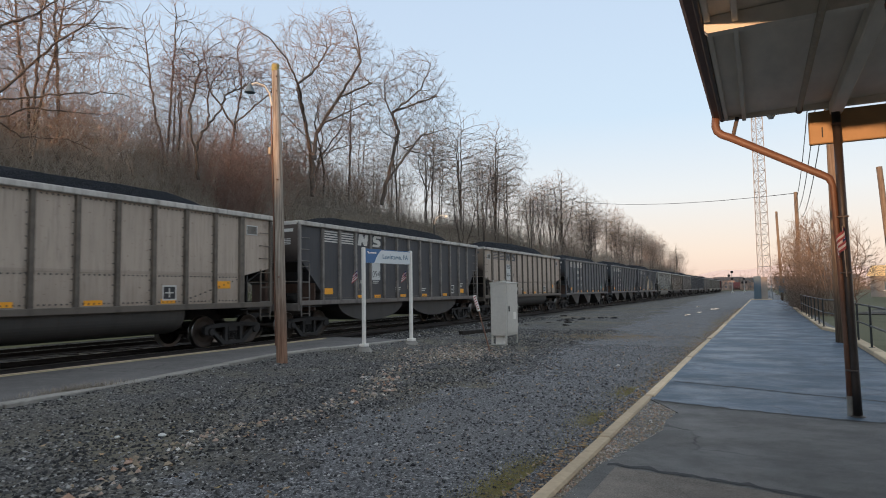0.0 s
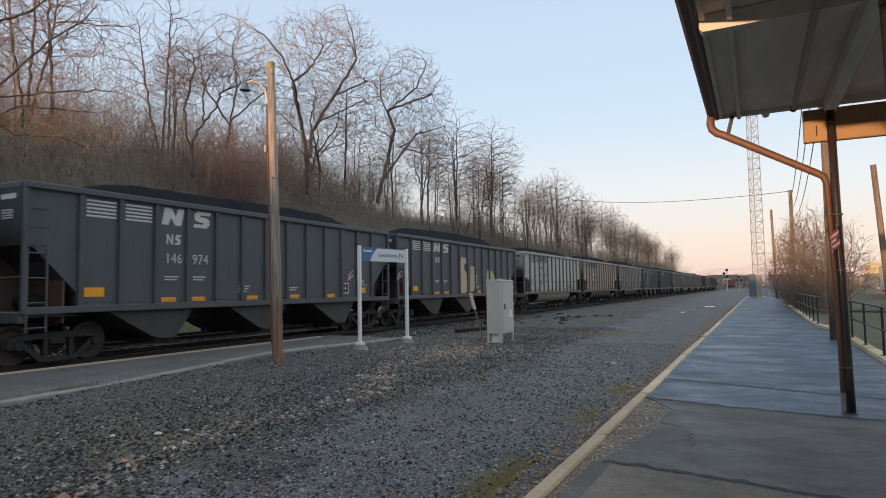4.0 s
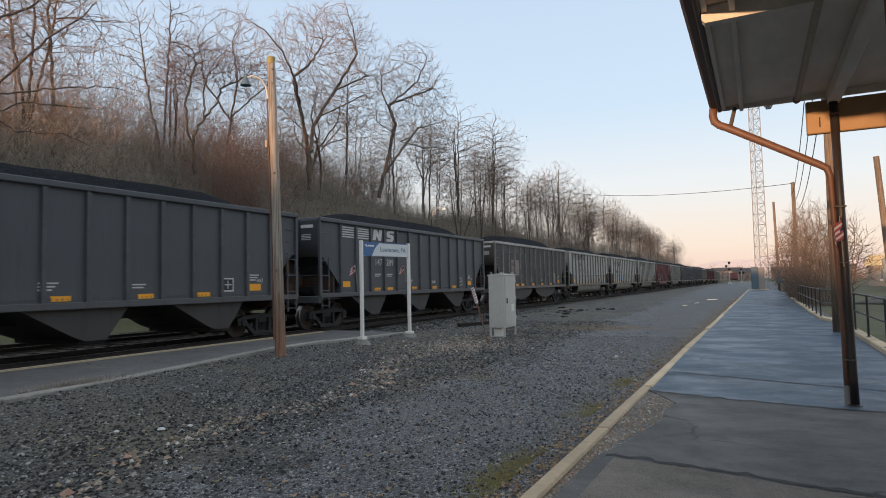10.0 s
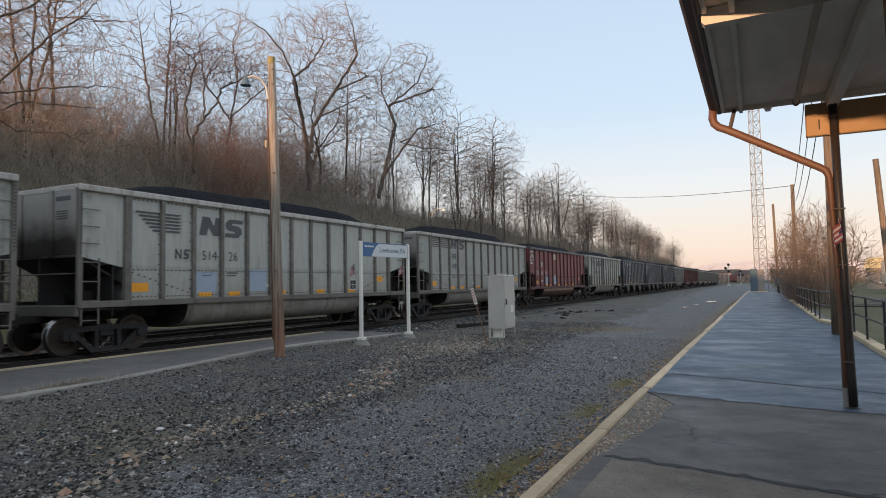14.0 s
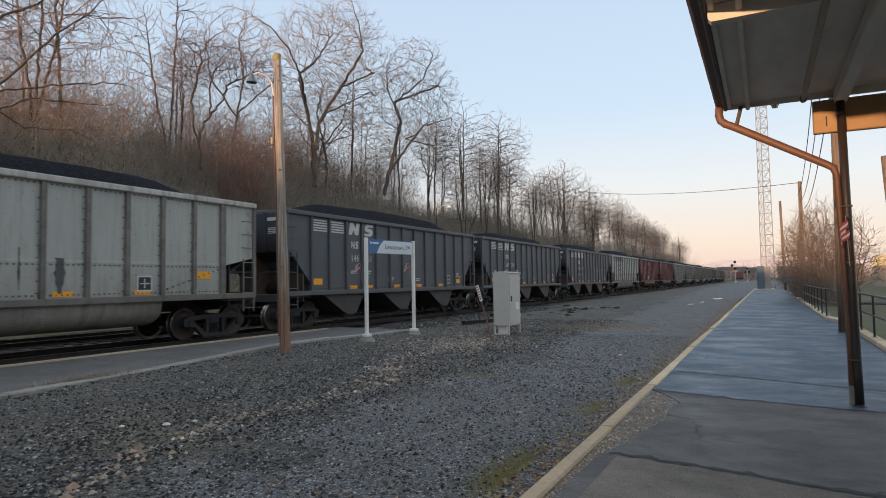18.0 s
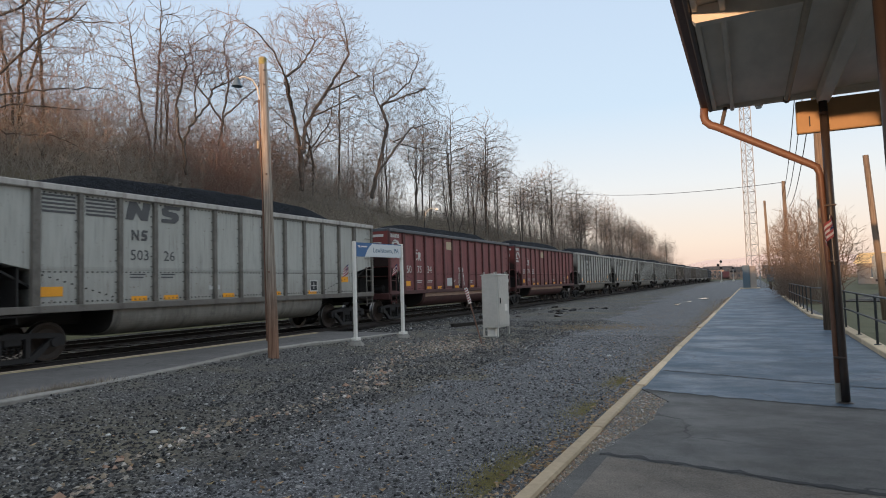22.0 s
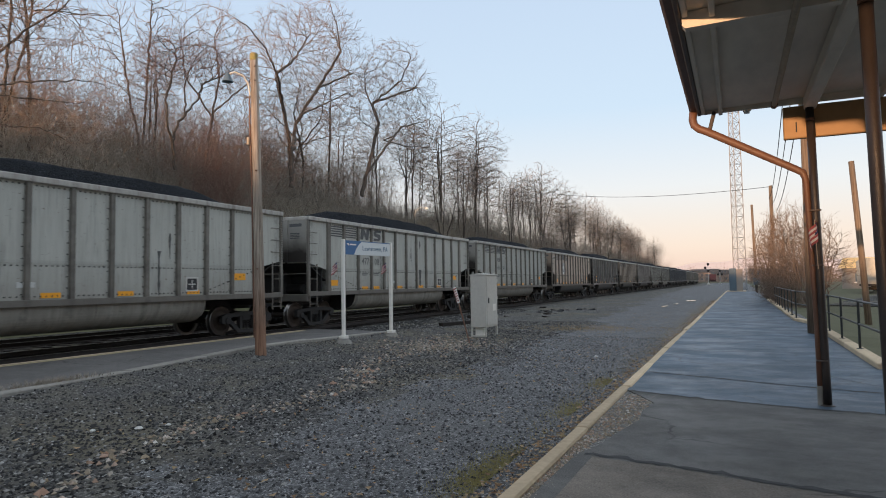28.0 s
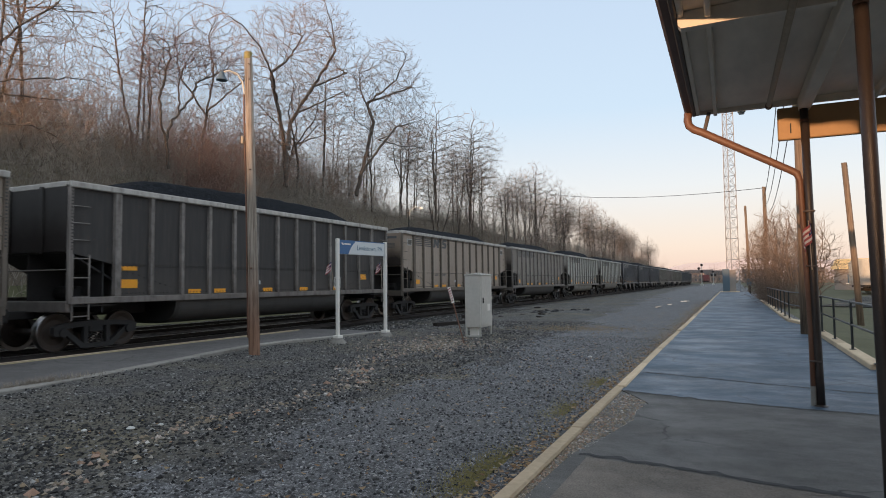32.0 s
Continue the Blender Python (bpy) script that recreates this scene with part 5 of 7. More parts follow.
def reflectors(car, kind, i):
    a, step = 1.30, (CAR_L - 2.6) / 12
    r = random.Random(i)
    mark(car, "reflector", a + 0.12, 1.50, a + 0.62, 1.72, M_ORANGE, "orange reflector plate")
    if kind == "dark":
        mark(car, "reflector", a + 0.12, 1.95, a + 0.60, 2.06, M_ORANGE, "orange reflector plate")
    for k in (2, 3, 5, 7, 9):
        y = a + step * k + 0.15 + r.uniform(0, 0.2)
        mark(car, "reflector", y, 1.33, y + 0.46, 1.45, M_ORANGE, "orange reflector plate")
    zr = 1.46 if kind in ("black", "brown") else 1.72
    mark(car, "reflector", CAR_L - a - 0.90, zr, CAR_L - a - 0.42, zr + 0.21, M_ORANGE, "orange reflector plate")


NUMBERS = {1: ("", "094"), 8: ("495", "07"), 11: ("10", "131"), 2: ("464", "8"), 3: ("148", "206"), 4: ("146", "974"), 5: ("", ""), 6: ("474", "89"), 7: ("467", "08"), 9: ("147", "854"), 10: ("147", "289"), 12: ("486", "49"), 13: ("514", "26"), 14: ("488", "1"),
           16: ("523", "07"), 17: ("146", "661"), 18: ("149", "289"), 19: ("146", "612"), 20: ("503", "26"), 23: ("475", "52"), 25: ("484", "76"), 26: ("477", "08"), 27: ("484", "58"), 28: ("463", "76")}
for i, (car, kind) in enumerate(zip(CARS, ORDER)):
    dark_car = kind in ("black", "brown", "red", "dark")
    ink = M_WHITE_INK if dark_car else M_DARK_INK
    step, a = (CAR_L - 2.6) / 12, 1.30
    if i < 40:
        reflectors(car, kind, i)
    if kind in ("grey", "beige", "black", "brown", "taupe") and i < 37:
        if i == 11 or kind == "taupe":
            ink = M_FADED_INK
        if i in (13, 16, 24):
            for b in range(6):
                w = 1.35 - 0.10 * b
                shape(car, "speed_bar", [(0, 0), (w, 0), (w + 0.10, 0.055), (0.05, 0.055)], ink, "", a + 0.2 + 0.10 * b, 3.05 + 0.09 * (5 - b))
            shape(car, "emblem", SLANT, ink, "", a + 2.25, 3.06, 1.15)
            shape(car, "emblem", CURL, ink, "", a + 3.20, 3.06, 1.15)
        else:
            emblem(car, a + 0.14, 3.38, step, ink)
        if i in NUMBERS:
            left, right = NUMBERS[i]
            yn, zn = a + 2 * step + 0.58, 2.36
            if i == 2 or i == 7 or i == 28:
                mark(car, "number_patch", a + 2 * step + 0.09, 2.15, a + 2 * step + 0.92, 3.15, M_PALE, "pale repainted patch behind the number")
            if i == 1:
                mark(car, "number_patch", a + 3 * step + 0.1, 2.05, a + 3 * step + 0.75, 2.75, M_PALE, "pale repainted patch behind the number")
                words(car, "094", a + 3 * step + 0.45, 2.15, 0.38, M_DARK_INK)
            elif i == 11:
                mark(car, "number_patch", a + step + 0.50, 2.02, a + 2 * step - 0.09, 2.98, M_PATCH, "faded pinkish patch behind the number")
                mark(car, "number_patch", a + 2 * step + 0.09, 2.02, a + 2 * step + 0.86, 2.98, M_PATCH, "faded pinkish patch behind the number")
                words(car, "10", a + step + 0.74, 2.10, 0.42, M_DARK_INK)
                words(car, "131", a + 2 * step + 0.46, 2.10, 0.42, M_DARK_INK)
                shape(car, "owner_mark", BLOCK_A, M_DARK_INK, "", a + step + 0.52, 2.58)
                shape(car, "owner_mark", BLOCK_B, M_DARK_INK, "", a + step + 0.78, 2.58)
                mark(car, "number_patch", CAR_L - a - 2 * step + 0.10, 1.72, CAR_L - a - 2 * step + 0.62, 2.20, M_PATCH, "faded pinkish stencil panel")
                small_bars(car, CAR_L - a - 2 * step + 0.20, 2.05, 4, 0.36, M_DARK_INK)
            else:
                my, mz = (yn - 0.24, zn + 0.50) if i not in (13, 16, 24) else (a + step + 0.42, zn)
                shape(car, "owner_mark", BLOCK_A, ink, "", my, mz)
                shape(car, "owner_mark", BLOCK_B, ink, "", my + 0.27, mz)
                words(car, left, yn, zn, 0.38, ink)
                words(car, right, a + 3 * step + 0.46, zn, 0.38, ink)
        small_bars(car, a + 2 * step + 0.3, 1.98, 2, 0.45, ink)
        small_bars(car, a + 3 * step + 0.2, 1.98, 2, 0.45, ink)
    if kind == "red":
        for k in range(7):
            mark(car, "owner_band", 0.14 + 0.12 * k, 3.64, 0.23 + 0.12 * k, 3.80, M_WHITE_INK)
        arc = [(0.62 + 0.42 * math.cos(t), 0.32 + 0.42 * math.sin(t)) for t in [math.pi * k / 10 for k in range(0, 11)]] + [(0.62 + 0.26 * math.cos(t), 0.32 + 0.26 * math.sin(t)) for t in [math.pi * (1 - k / 10) for k in range(0, 11)]]
        shape(car, "emblem", arc, M_WHITE_INK, "", 0.08, 2.88, 0.92)
        mark(car, "emblem_bar", 0.10, 3.06, 0.72, 3.16, M_WHITE_INK)
        mark(car, "emblem_bar", 0.10, 2.88, 0.80, 2.98, M_WHITE_INK)
        bow = [0.75 + 4.8 * k / 12 for k in range(13)]
        shape(car, "owner_mark", [(0.19 * math.cos(t), 0.19 * math.sin(t)) for t in bow] + [(0.12 * math.cos(t), 0.12 * math.sin(t)) for t in reversed(bow)], M_WHITE_INK, "", 2.50, 2.87)
        shape(car, "owner_mark", [(0, 0), (0.07, 0), (0.07, 0.13), (0.10, 0.13), (0.17, 0), (0.25, 0), (0.17, 0.15), (0.23, 0.20), (0.23, 0.32), (0.17, 0.38), (0, 0.38)], M_WHITE_INK, "", 2.70, 2.68)
        mark(car, "owner_mark", 2.56, 3.12, 2.64, 3.20, M_WHITE_INK)
        for j, s in enumerate({15: ("50", "64", "54"), 21: ("50", "75", "34"), 22: ("50", "79", "53")}.get(i, ())):
            words(car, s, 1.80 + j * 1.0, 2.10, 0.48, M_WHITE_INK)
        small_bars(car, a + 1.25, 1.72, 2, 0.5, M_WHITE_INK)
        small_bars(car, a + 2.3, 1.72, 2, 0.5, M_WHITE_INK)
        mark(car, "poster_plate", a + 4.3 + 0.15, 3.30, a + 4.3 + 0.85, 3.70, M_CREAM, "faded tan stencil panel")
        if i == 21:
            mark(car, "patch", a + 4.3 + 0.15, 1.45, a + 4.3 + 0.8, 1.85, M_PALE, "pale repainted patch")
    if dark_car and kind != "dark" and i < 37:
        data_panel(car, CAR_L - 3.3, SILL + 0.28, M_WHITE_INK)
        small_bars(car, CAR_L - 2.2, SILL + 0.75, 3, 0.4, M_WHITE_INK)
        small_bars(car, 6.3, SILL + 0.55, 3, 0.45, M_WHITE_INK)
        small_bars(car, 8.6, SILL + 0.50, 2, 0.4, M_WHITE_INK)
    elif i < 37:
        data_panel(car, CAR_L - 4.07, SILL + 0.24, M_WHITE_INK)
        mark(car, "stencil_plate", 6.2, SILL + 0.40, 6.6, SILL + 0.52, M_PALE)
    if i in (6, 13, 15):
        mark(car, "patch", a + 4 * step + 0.1, SILL + 0.28, a + 4 * step + 0.85, SILL + 0.95, M_BLUEPATCH, "pale blue repainted patch")
        mark(car, "patch", a + 2 * step + 0.1, SILL + 0.28, a + 2 * step + 0.85, SILL + 0.85, M_BLUEPATCH, "pale blue repainted patch")


def scrawl(car, y, z, w, h, mat, seed, strokes=5, thick=0.025, x=NEAR):
    """A sprayed tangle of loops, too wild to read."""
    r = random.Random(seed)
    geo = Geo()
    for s in range(strokes):
        cx, cz = y + w * (s + 0.5) / strokes, z + h / 2
        ph, k = r.uniform(0, 6), r.uniform(1.2, 2.2)
        pts = [(x + 0.003, cx + 0.5 * w / strokes * math.cos(ph + k * t) * r.uniform(0.9, 1.1), cz + 0.48 * h * math.sin(ph * 2 + t * 1.7)) for t in [j * 0.45 for j in range(10)]]
        for p, q in zip(pts, pts[1:]):
            d = Vector((0, q[1] - p[1], q[2] - p[2])).normalized() * thick
            geo.add([(p[0], p[1] - d.z, p[2] + d.y), (p[0], p[1] + d.z, p[2] - d.y), (q[0], q[1] + d.z, q[2] - d.y), (q[0], q[1] - d.z, q[2] + d.y)], [(0, 1, 2, 3)])
    part("graffiti", geo, mat, car, "sprayed graffiti tag")


STEP = (CAR_L - 2.6) / 12


def drip(car, y, z0, z1, w, seed):
    """A ragged stain that runs down a panel."""
    r = random.Random(seed)
    k, wide, left, right = 12, 0.5, [], []
    for q in range(k + 1):
        wide = min(1.0, max(0.18, wide + r.uniform(-0.22, 0.24))) * (1.0 if q < k - 2 else 0.55)
        z = z1 + (z0 - z1) * q / k
        left.append((y - w * wide * r.uniform(0.5, 0.8), z))
        right.append((y + w * wide * r.uniform(0.5, 0.8), z))
    right.reverse()
    shape(car, "stain", left + right, M_STAIN, "dark ragged drip stain")


mark(CARS[16], "stain", 1.30 + 4 * STEP - 0.02, SILL + 0.15, 1.30 + 5 * STEP - 0.10, 3.86, M_STAIN, "dark greasy stain down the panel")
for q, (car, bay, z0, z1, w, off) in enumerate(((16, 5, 1.35, 2.1, 0.12, 0.2), (16, 6, 1.5, 2.4, 0.07, 0.55), (16, 7, 1.4, 2.2, 0.22, 0.4), (26, 3, 1.25, 2.9, 0.13, 0.8), (26, 6, 2.6, 3.2, 0.07, 0.5), (26, 7, 1.4, 2.2, 0.24, 0.4), (26, 7, 3.2, 3.6, 0.09, 0.4),
                                                (25, 8, 1.32, 2.5, 0.22, 0.4), (25, 8, 2.3, 3.0, 0.08, 0.75), (12, 1, 2.3, 2.9, 0.08, 0.3), (12, 6, 1.4, 2.0, 0.14, 0.3), (12, 7, 1.5, 2.1, 0.12, 0.3), (23, 2, 1.3, 2.4, 0.06, 0.35), (6, 2, 1.8, 2.1, 0.5, 0.5))):
    drip(CARS[car], 1.30 + bay * STEP + off, z0, z1, w, q)
for i in (3, 4, 9, 10, 17, 18, 19):
    words(CARS[i], "H65", CAR_L - 1.75, 1.72, 0.16, M_WHITE_INK)
words(CARS[5], "HP30R", CAR_L - 1.72, 1.74, 0.18, M_WHITE_INK)
scrawl(CARS[21], 7.15, SILL + 0.25, 0.7, 1.0, M_WHITE_INK, 1, 4)
scrawl(CARS[18], 6.1, SILL + 0.65, 0.9, 0.35, M_TEAL, 2, 5)
scrawl(CARS[3], 12.1, SILL + 0.4, 0.7, 0.5, M_TEAL, 3, 4)
scrawl(CARS[19], 8.6, SILL + 0.4, 3.6, 0.9, M_PALE, 4, 5, 0.012)
scrawl(CARS[27], 1.9, SILL + 0.2, 0.9, 0.8, M_DARK_INK, 5, 4)
scrawl(CARS[27], 6.1, SILL + 0.5, 0.6, 0.6, M_DARK_INK, 6, 4)
# large cream and black sprayed forms on one hopper car
blob = [(0, 0), (0.95, 0.05), (1.0, 0.6), (0.9, 1.05), (0.55, 1.2), (0.5, 1.5), (0.85, 1.6), (0.8, 1.85), (0.2, 1.9), (-0.05, 1.2)]
shape(CARS[5], "graffiti", blob, M_CREAM, "cream sprayed graffiti form", 6.5, SILL + 0.18)
shape(CARS[5], "graffiti", [(0, 0), (0.5, 0.1), (0.75, 0.5), (0.95, 0.35), (1.0, 0.9), (0.6, 1.4), (0.1, 1.45)], M_CREAM, "cream sprayed graffiti form", 7.75, SILL + 0.2)
shape(CARS[5], "graffiti", [(0, 0), (1.15, 0.0), (1.2, 0.9), (0.95, 1.2), (0.6, 1.3), (0.05, 1.25), (-0.1, 0.6)], M_CREAM, "cream sprayed graffiti form", 10.1, SILL + 0.18)
for car, mesh in zip(CARS, (COAL * 20)):
    for ch in car.children:
        if ch.name.startswith("coal_load"):
            ch.data = mesh
scrawl(CARS[0], 4.2, 0.62, 2.6, 0.36, M_PALE, 9, 6, 0.022, 1.475)
END_BAR = {}


def end_bars(car, x, z, rows, wide, ink, h=0.05):
    """Stencil lines on the leading end wall."""
    for k in range(rows):
        key = (wide, h, ink.name)
        if key not in END_BAR:
            END_BAR[key] = Geo().box(0, -0.004, 0, wide, 0, h).mesh("stencil_line", ink)
        part("stencil_line", END_BAR[key], None, car, m=pose(x, -0.013, z - k * h * 1.9))


ME_HOLDER = Geo().box(0, 0, 0, 0.012, 0.46, 0.30, 0.004).mesh("placard_holder", M_PALE)
ME_PLACARD = Geo().box(0.012, 0.03, 0.03, 0.015, 0.43, 0.27).mesh("placard", M_RIB_GREY)
for i, (car, kind) in enumerate(zip(CARS, ORDER)):
    if i > 34:
        break
    ink = M_WHITE_INK if kind in ("black", "brown", "red", "dark") else M_DARK_INK
    if kind != "dark" and kind != "taupe":
        end_bars(car, 0.75, 3.66, 1, 0.55, ink, 0.11)
        end_bars(car, 0.78, 3.40, 4, 0.42, ink, 0.03)
    if kind == "beige":
        for y in (0.62, CAR_L - 1.08):
            hd = part("placard_holder", ME_HOLDER, None, car, "small framed placard plate", m=pose(NEAR, y, 3.36))
            part("placard", ME_PLACARD, None, hd)

# ---- lamp pole, station sign, cabinet, marker ----
pole = thing("lamp_pole", "weathered round wooden pole with a gooseneck lamp", "utility pole", m=pose(-10.11, 11.52, -0.10))
part("shaft", Geo().tube([(0, 0, -0.4), (0.0, 0, 0.0), (-0.07, -0.04, 3.6), (-0.15, -0.09, 7.22)], [0.132, 0.130, 0.106, 0.090], 16), M_POLE, pole, smooth=True)
part("pole_top", Geo().lathe([(7.12, 0.0), (7.24, 0.02), (7.23, 0.080), (7.20, 0.092), (7.05, 0.0935)], "z", 16, (-0.15, -0.09, 0)), M_MOSS, pole, "mossy pole top")
part("conduit", Geo().tube([(-0.10, -0.11, 0.5), (-0.155, -0.13, 3.6), (-0.21, -0.15, 5.6), (-0.22, -0.15, 6.2)], 0.018, 8), M_RUST, pole)
part("junction_box", Geo().box(-0.26, -0.21, 5.02, -0.19, -0.14, 5.20, 0.01), M_CONDUIT, pole)
arm = part("lamp_arm", Geo().tube([(-0.20, -0.15, 6.20), (-0.22, -0.20, 6.48), (-0.30, -0.29, 6.66), (-0.45, -0.40, 6.73), (-0.60, -0.47, 6.68)], 0.022, 8), M_GALV, pole, "bent galvanised lamp arm")
part("lamp_head", Geo().lathe([(0.12, 0.0), (0.11, 0.05), (0.04, 0.065), (0.0, 0.08), (-0.08, 0.125), (-0.10, 0.13), (-0.09, 0.10), (-0.08, 0.0)], "z", 16, (-0.60, -0.47, 6.60)), M_HUT, arm, "bell-shaped grey-green lamp head")
for z, x in ((6.9, -0.13), (6.55, -0.13), (4.4, -0.08), (2.1, -0.04)):
    part("bolt", Geo().lathe([(0, 0.02), (0.02, 0.02), (0.022, 0)], "y", 8, (x + 0.06, -0.16, z)), M_RUST, pole)

SIGN_A, SIGN_B = Vector((-10.0, 14.74, -0.08)), Vector((-9.73, 16.91, -0.08))
way = (SIGN_B - SIGN_A).normalized()
ang = math.degrees(math.atan2(way.y, way.x))
span = (SIGN_B - SIGN_A).length
sign = thing("station_sign", "white-framed station name sign with a blue corner", "station sign", m=pose(*SIGN_A, 0, 0, ang))
for x in (0.0, span):
    po = part("sign_post", Geo().box(x - 0.046, -0.046, 0.24, x + 0.046, 0.046, 2.96, 0.012), M_WHITE, sign, "square white steel post")
    part("base_plate", Geo().box(x - 0.10, -0.10, 0.19, x + 0.10, 0.10, 0.27, 0.01), M_WHITE, po)
    foot = Geo().lathe([(-0.2, 0.26), (0.03, 0.26), (0.12, 0.20), (0.205, 0.15), (0.205, 0.0)], "z", 9, (x, 0, 0))
    rf = random.Random(int(x * 10))
    foot.v = [(a + rf.uniform(-0.03, 0.03), b + rf.uniform(-0.03, 0.03), c + rf.uniform(-0.015, 0.0)) for a, b, c in foot.v]
    part("footing", foot, M_CONCRETE_GREY, po, "crumbled concrete footing")
bd = part("sign_board", Geo().box(0.06, -0.03, 2.53, span - 0.06, 0.03, 2.93, 0.006), M_SIGN_WHITE, sign, "pale sign face")
part("blue_corner", Geo().prism([(0.06, 2.53), (0.42, 2.53), (0.52, 2.70), (0.64, 2.83), (0.78, 2.93), (0.06, 2.93)], -0.034, -0.028, "y"), M_SIGN_BLUE, bd, "blue corner panel")
part("blue_edge", Geo().box(0.78, -0.034, 2.908, span - 0.06, -0.028, 2.93), M_SIGN_BLUE, bd)
part("operator_mark", Geo().prism([(0.11, 2.85), (0.19, 2.85), (0.23, 2.79), (0.18, 2.79)], -0.038, -0.033, "y"), M_WHITE, bd)
part("operator_mark", Geo().box(0.25, -0.038, 2.80, 0.52, -0.033, 2.84), M_WHITE, bd)
tm = text_mesh("Lewistown, PA", 0.20, M_SIGN_TEXT, 0.001)
part("station_name", tm, None, bd, "blue-grey station name lettering", m=pose(1.40, -0.034, 2.665, 90, 0, 0))


def small_flag(x, y, z, turn, size, label, hang=0.35):
    """A little hand flag, hanging in folds, striped with a starry corner."""
    f = thing("small_flag", label, "flag", "small striped flags", m=pose(x, y, z, 0, 0, turn))
    part("stick", Geo().tube([(0, 0, -0.30 * size / 0.3), (0.05, 0, 0.62 * size / 0.3 * 0.62)], 0.006, 6), M_CONDUIT, f)
    stripes, cols = 7, 8
    def at(u, v):
        return (0.04 + u * size * (0.55 + 0.15 * v), 0.05 * math.sin(u * 5 + v * 2) * size * 2, 0.38 * size / 0.3 - v * size - u * size * hang * 1.4)
    for s in range(stripes):
        geo = Geo()
        for c in range(cols):
            u0, u1, v0, v1 = c / cols, (c + 1) / cols, s / stripes, (s + 1) / stripes
            a, b, cc, d = at(u0, v0), at(u1, v0), at(u1, v1), at(u0, v1)
            geo.add([a, b, cc, d] + [(p[0], p[1] + 0.003, p[2]) for p in (a, b, cc, d)], [(0, 1, 2, 3), (7, 6, 5, 4)])
        part("stripe", geo, M_FLAG_RED if s % 2 == 0 else M_FLAG_WHITE, f)
    geo = Geo()
    for c in range(3):
        u0, u1 = c / cols, (c + 1) / cols
        for y_off in (-0.004, 0.007):
            geo.add([(p[0], p[1] + y_off, p[2]) for p in (at(u0, 0), at(u1, 0), at(u1, 0.55), at(u0, 0.55))], [(0, 1, 2, 3)])
    part("canton", geo, M_FLAG_BLUE, f, "dark blue flag corner")
    return f


small_flag(-10.10, 14.66, 1.92, 200, 0.25, "small striped flag tied to the sign post")
small_flag(-9.80, 16.84, 1.95, 190, 0.25, "small striped flag tied to the sign post")
small_flag(0.90, 9.10, 1.98, -115, 0.27, "small striped flag tied to the canopy post")

cab = thing("signal_cabinet", "galvanised trackside equipment cabinet on legs", "equipment cabinet", m=pose(-7.12, 18.25, -0.09))
CX, CY = 0.52, 1.00
part("body", Geo().box(-CX, 0, 0.30, 0, CY, 1.92, 0.012), M_GALV, cab)
part("lid", Geo().prism([(-CX - 0.02, 1.92), (0.03, 1.92), (0.03, 1.95), (-CX / 2, 1.985), (-CX - 0.02, 1.95)], -0.02, CY + 0.02, "y"), M_GALV, cab)
dr = part("door", Geo().box(0.0, 0.05, 0.36, 0.018, CY - 0.05, 1.88, 0.006), M_GALV, cab)
part("door_handle", Geo().box(0.018, 0.14, 1.05, 0.05, 0.17, 1.22, 0.006), M_BLACK_METAL, dr)
part("notice", Geo().box(0.018, 0.55, 0.80, 0.021, 0.80, 1.02), M_WHITE, dr, "white notice with unreadable print")
for z in (0.55, 1.15, 1.7):
    part("hinge", Geo().box(0.0, CY - 0.06, z, 0.03, CY - 0.02, z + 0.10, 0.004), M_GALV, dr)
for x in (-CX + 0.03, -0.03):
    for y in (0.03, CY - 0.03):
        part("leg", Geo().box(x - 0.025, y - 0.025, -0.15, x + 0.025, y + 0.025, 0.30, 0.004), M_GALV, cab)
part("cable_riser", Geo().box(-0.42, 0.12, -0.15, -0.16, 0.34, 0.30, 0.01), M_WHITE, cab, "white cable duct between the legs")
part("foot_rail", Geo().box(-CX, 0.01, 0.02, 0, 0.05, 0.06), M_GALV, cab)
for x, y in ((-CX + 0.06, 0.08), (-0.06, 0.08), (-CX + 0.06, CY - 0.08), (-0.06, CY - 0.08)):
    part("lifting_eye", Geo().tube([(x + 0.03 * math.cos(t), y, 2.0 + 0.03 * math.sin(t)) for t in [k * 0.7 for k in range(10)]], 0.008, 5), M_GALV, cab)

marker = thing("leaning_marker_post", "leaning rusty marker post with a faded red and white paddle", "marker post", m=pose(-6.91, 16.44, -0.08))
part("stake", Geo().tube([(0.03, 0, -0.2), (-0.02, 0, 0.0), (-0.36, 0, 1.20)], 0.021, 8), M_RUST, marker)
tilt = pose(-0.34, 0, 1.12, 0, -16, 0)
part("paddle", Geo().box(-0.05, -0.012, 0.0, 0.05, 0.012, 0.46, 0.01), M_WHITE, marker, "white paddle with faded red stripes", m=tilt)
for k in range(6):
    part("paddle_stripe", Geo().prism([(-0.045, 0.03 + k * 0.07), (0.045, 0.055 + k * 0.07), (0.045, 0.082 + k * 0.07), (-0.045, 0.057 + k * 0.07)], -0.016, -0.012, "y"), M_FLAG_RED, marker, m=tilt)
part("ball_cap", Geo().lathe([(-0.03, 0), (-0.02, 0.035), (0.02, 0.035), (0.03, 0)], "z", 10, (-0.35, 0, 1.14)), M_WHITE, marker)

# ---- debris on the gravel ----
r5 = random.Random(21)
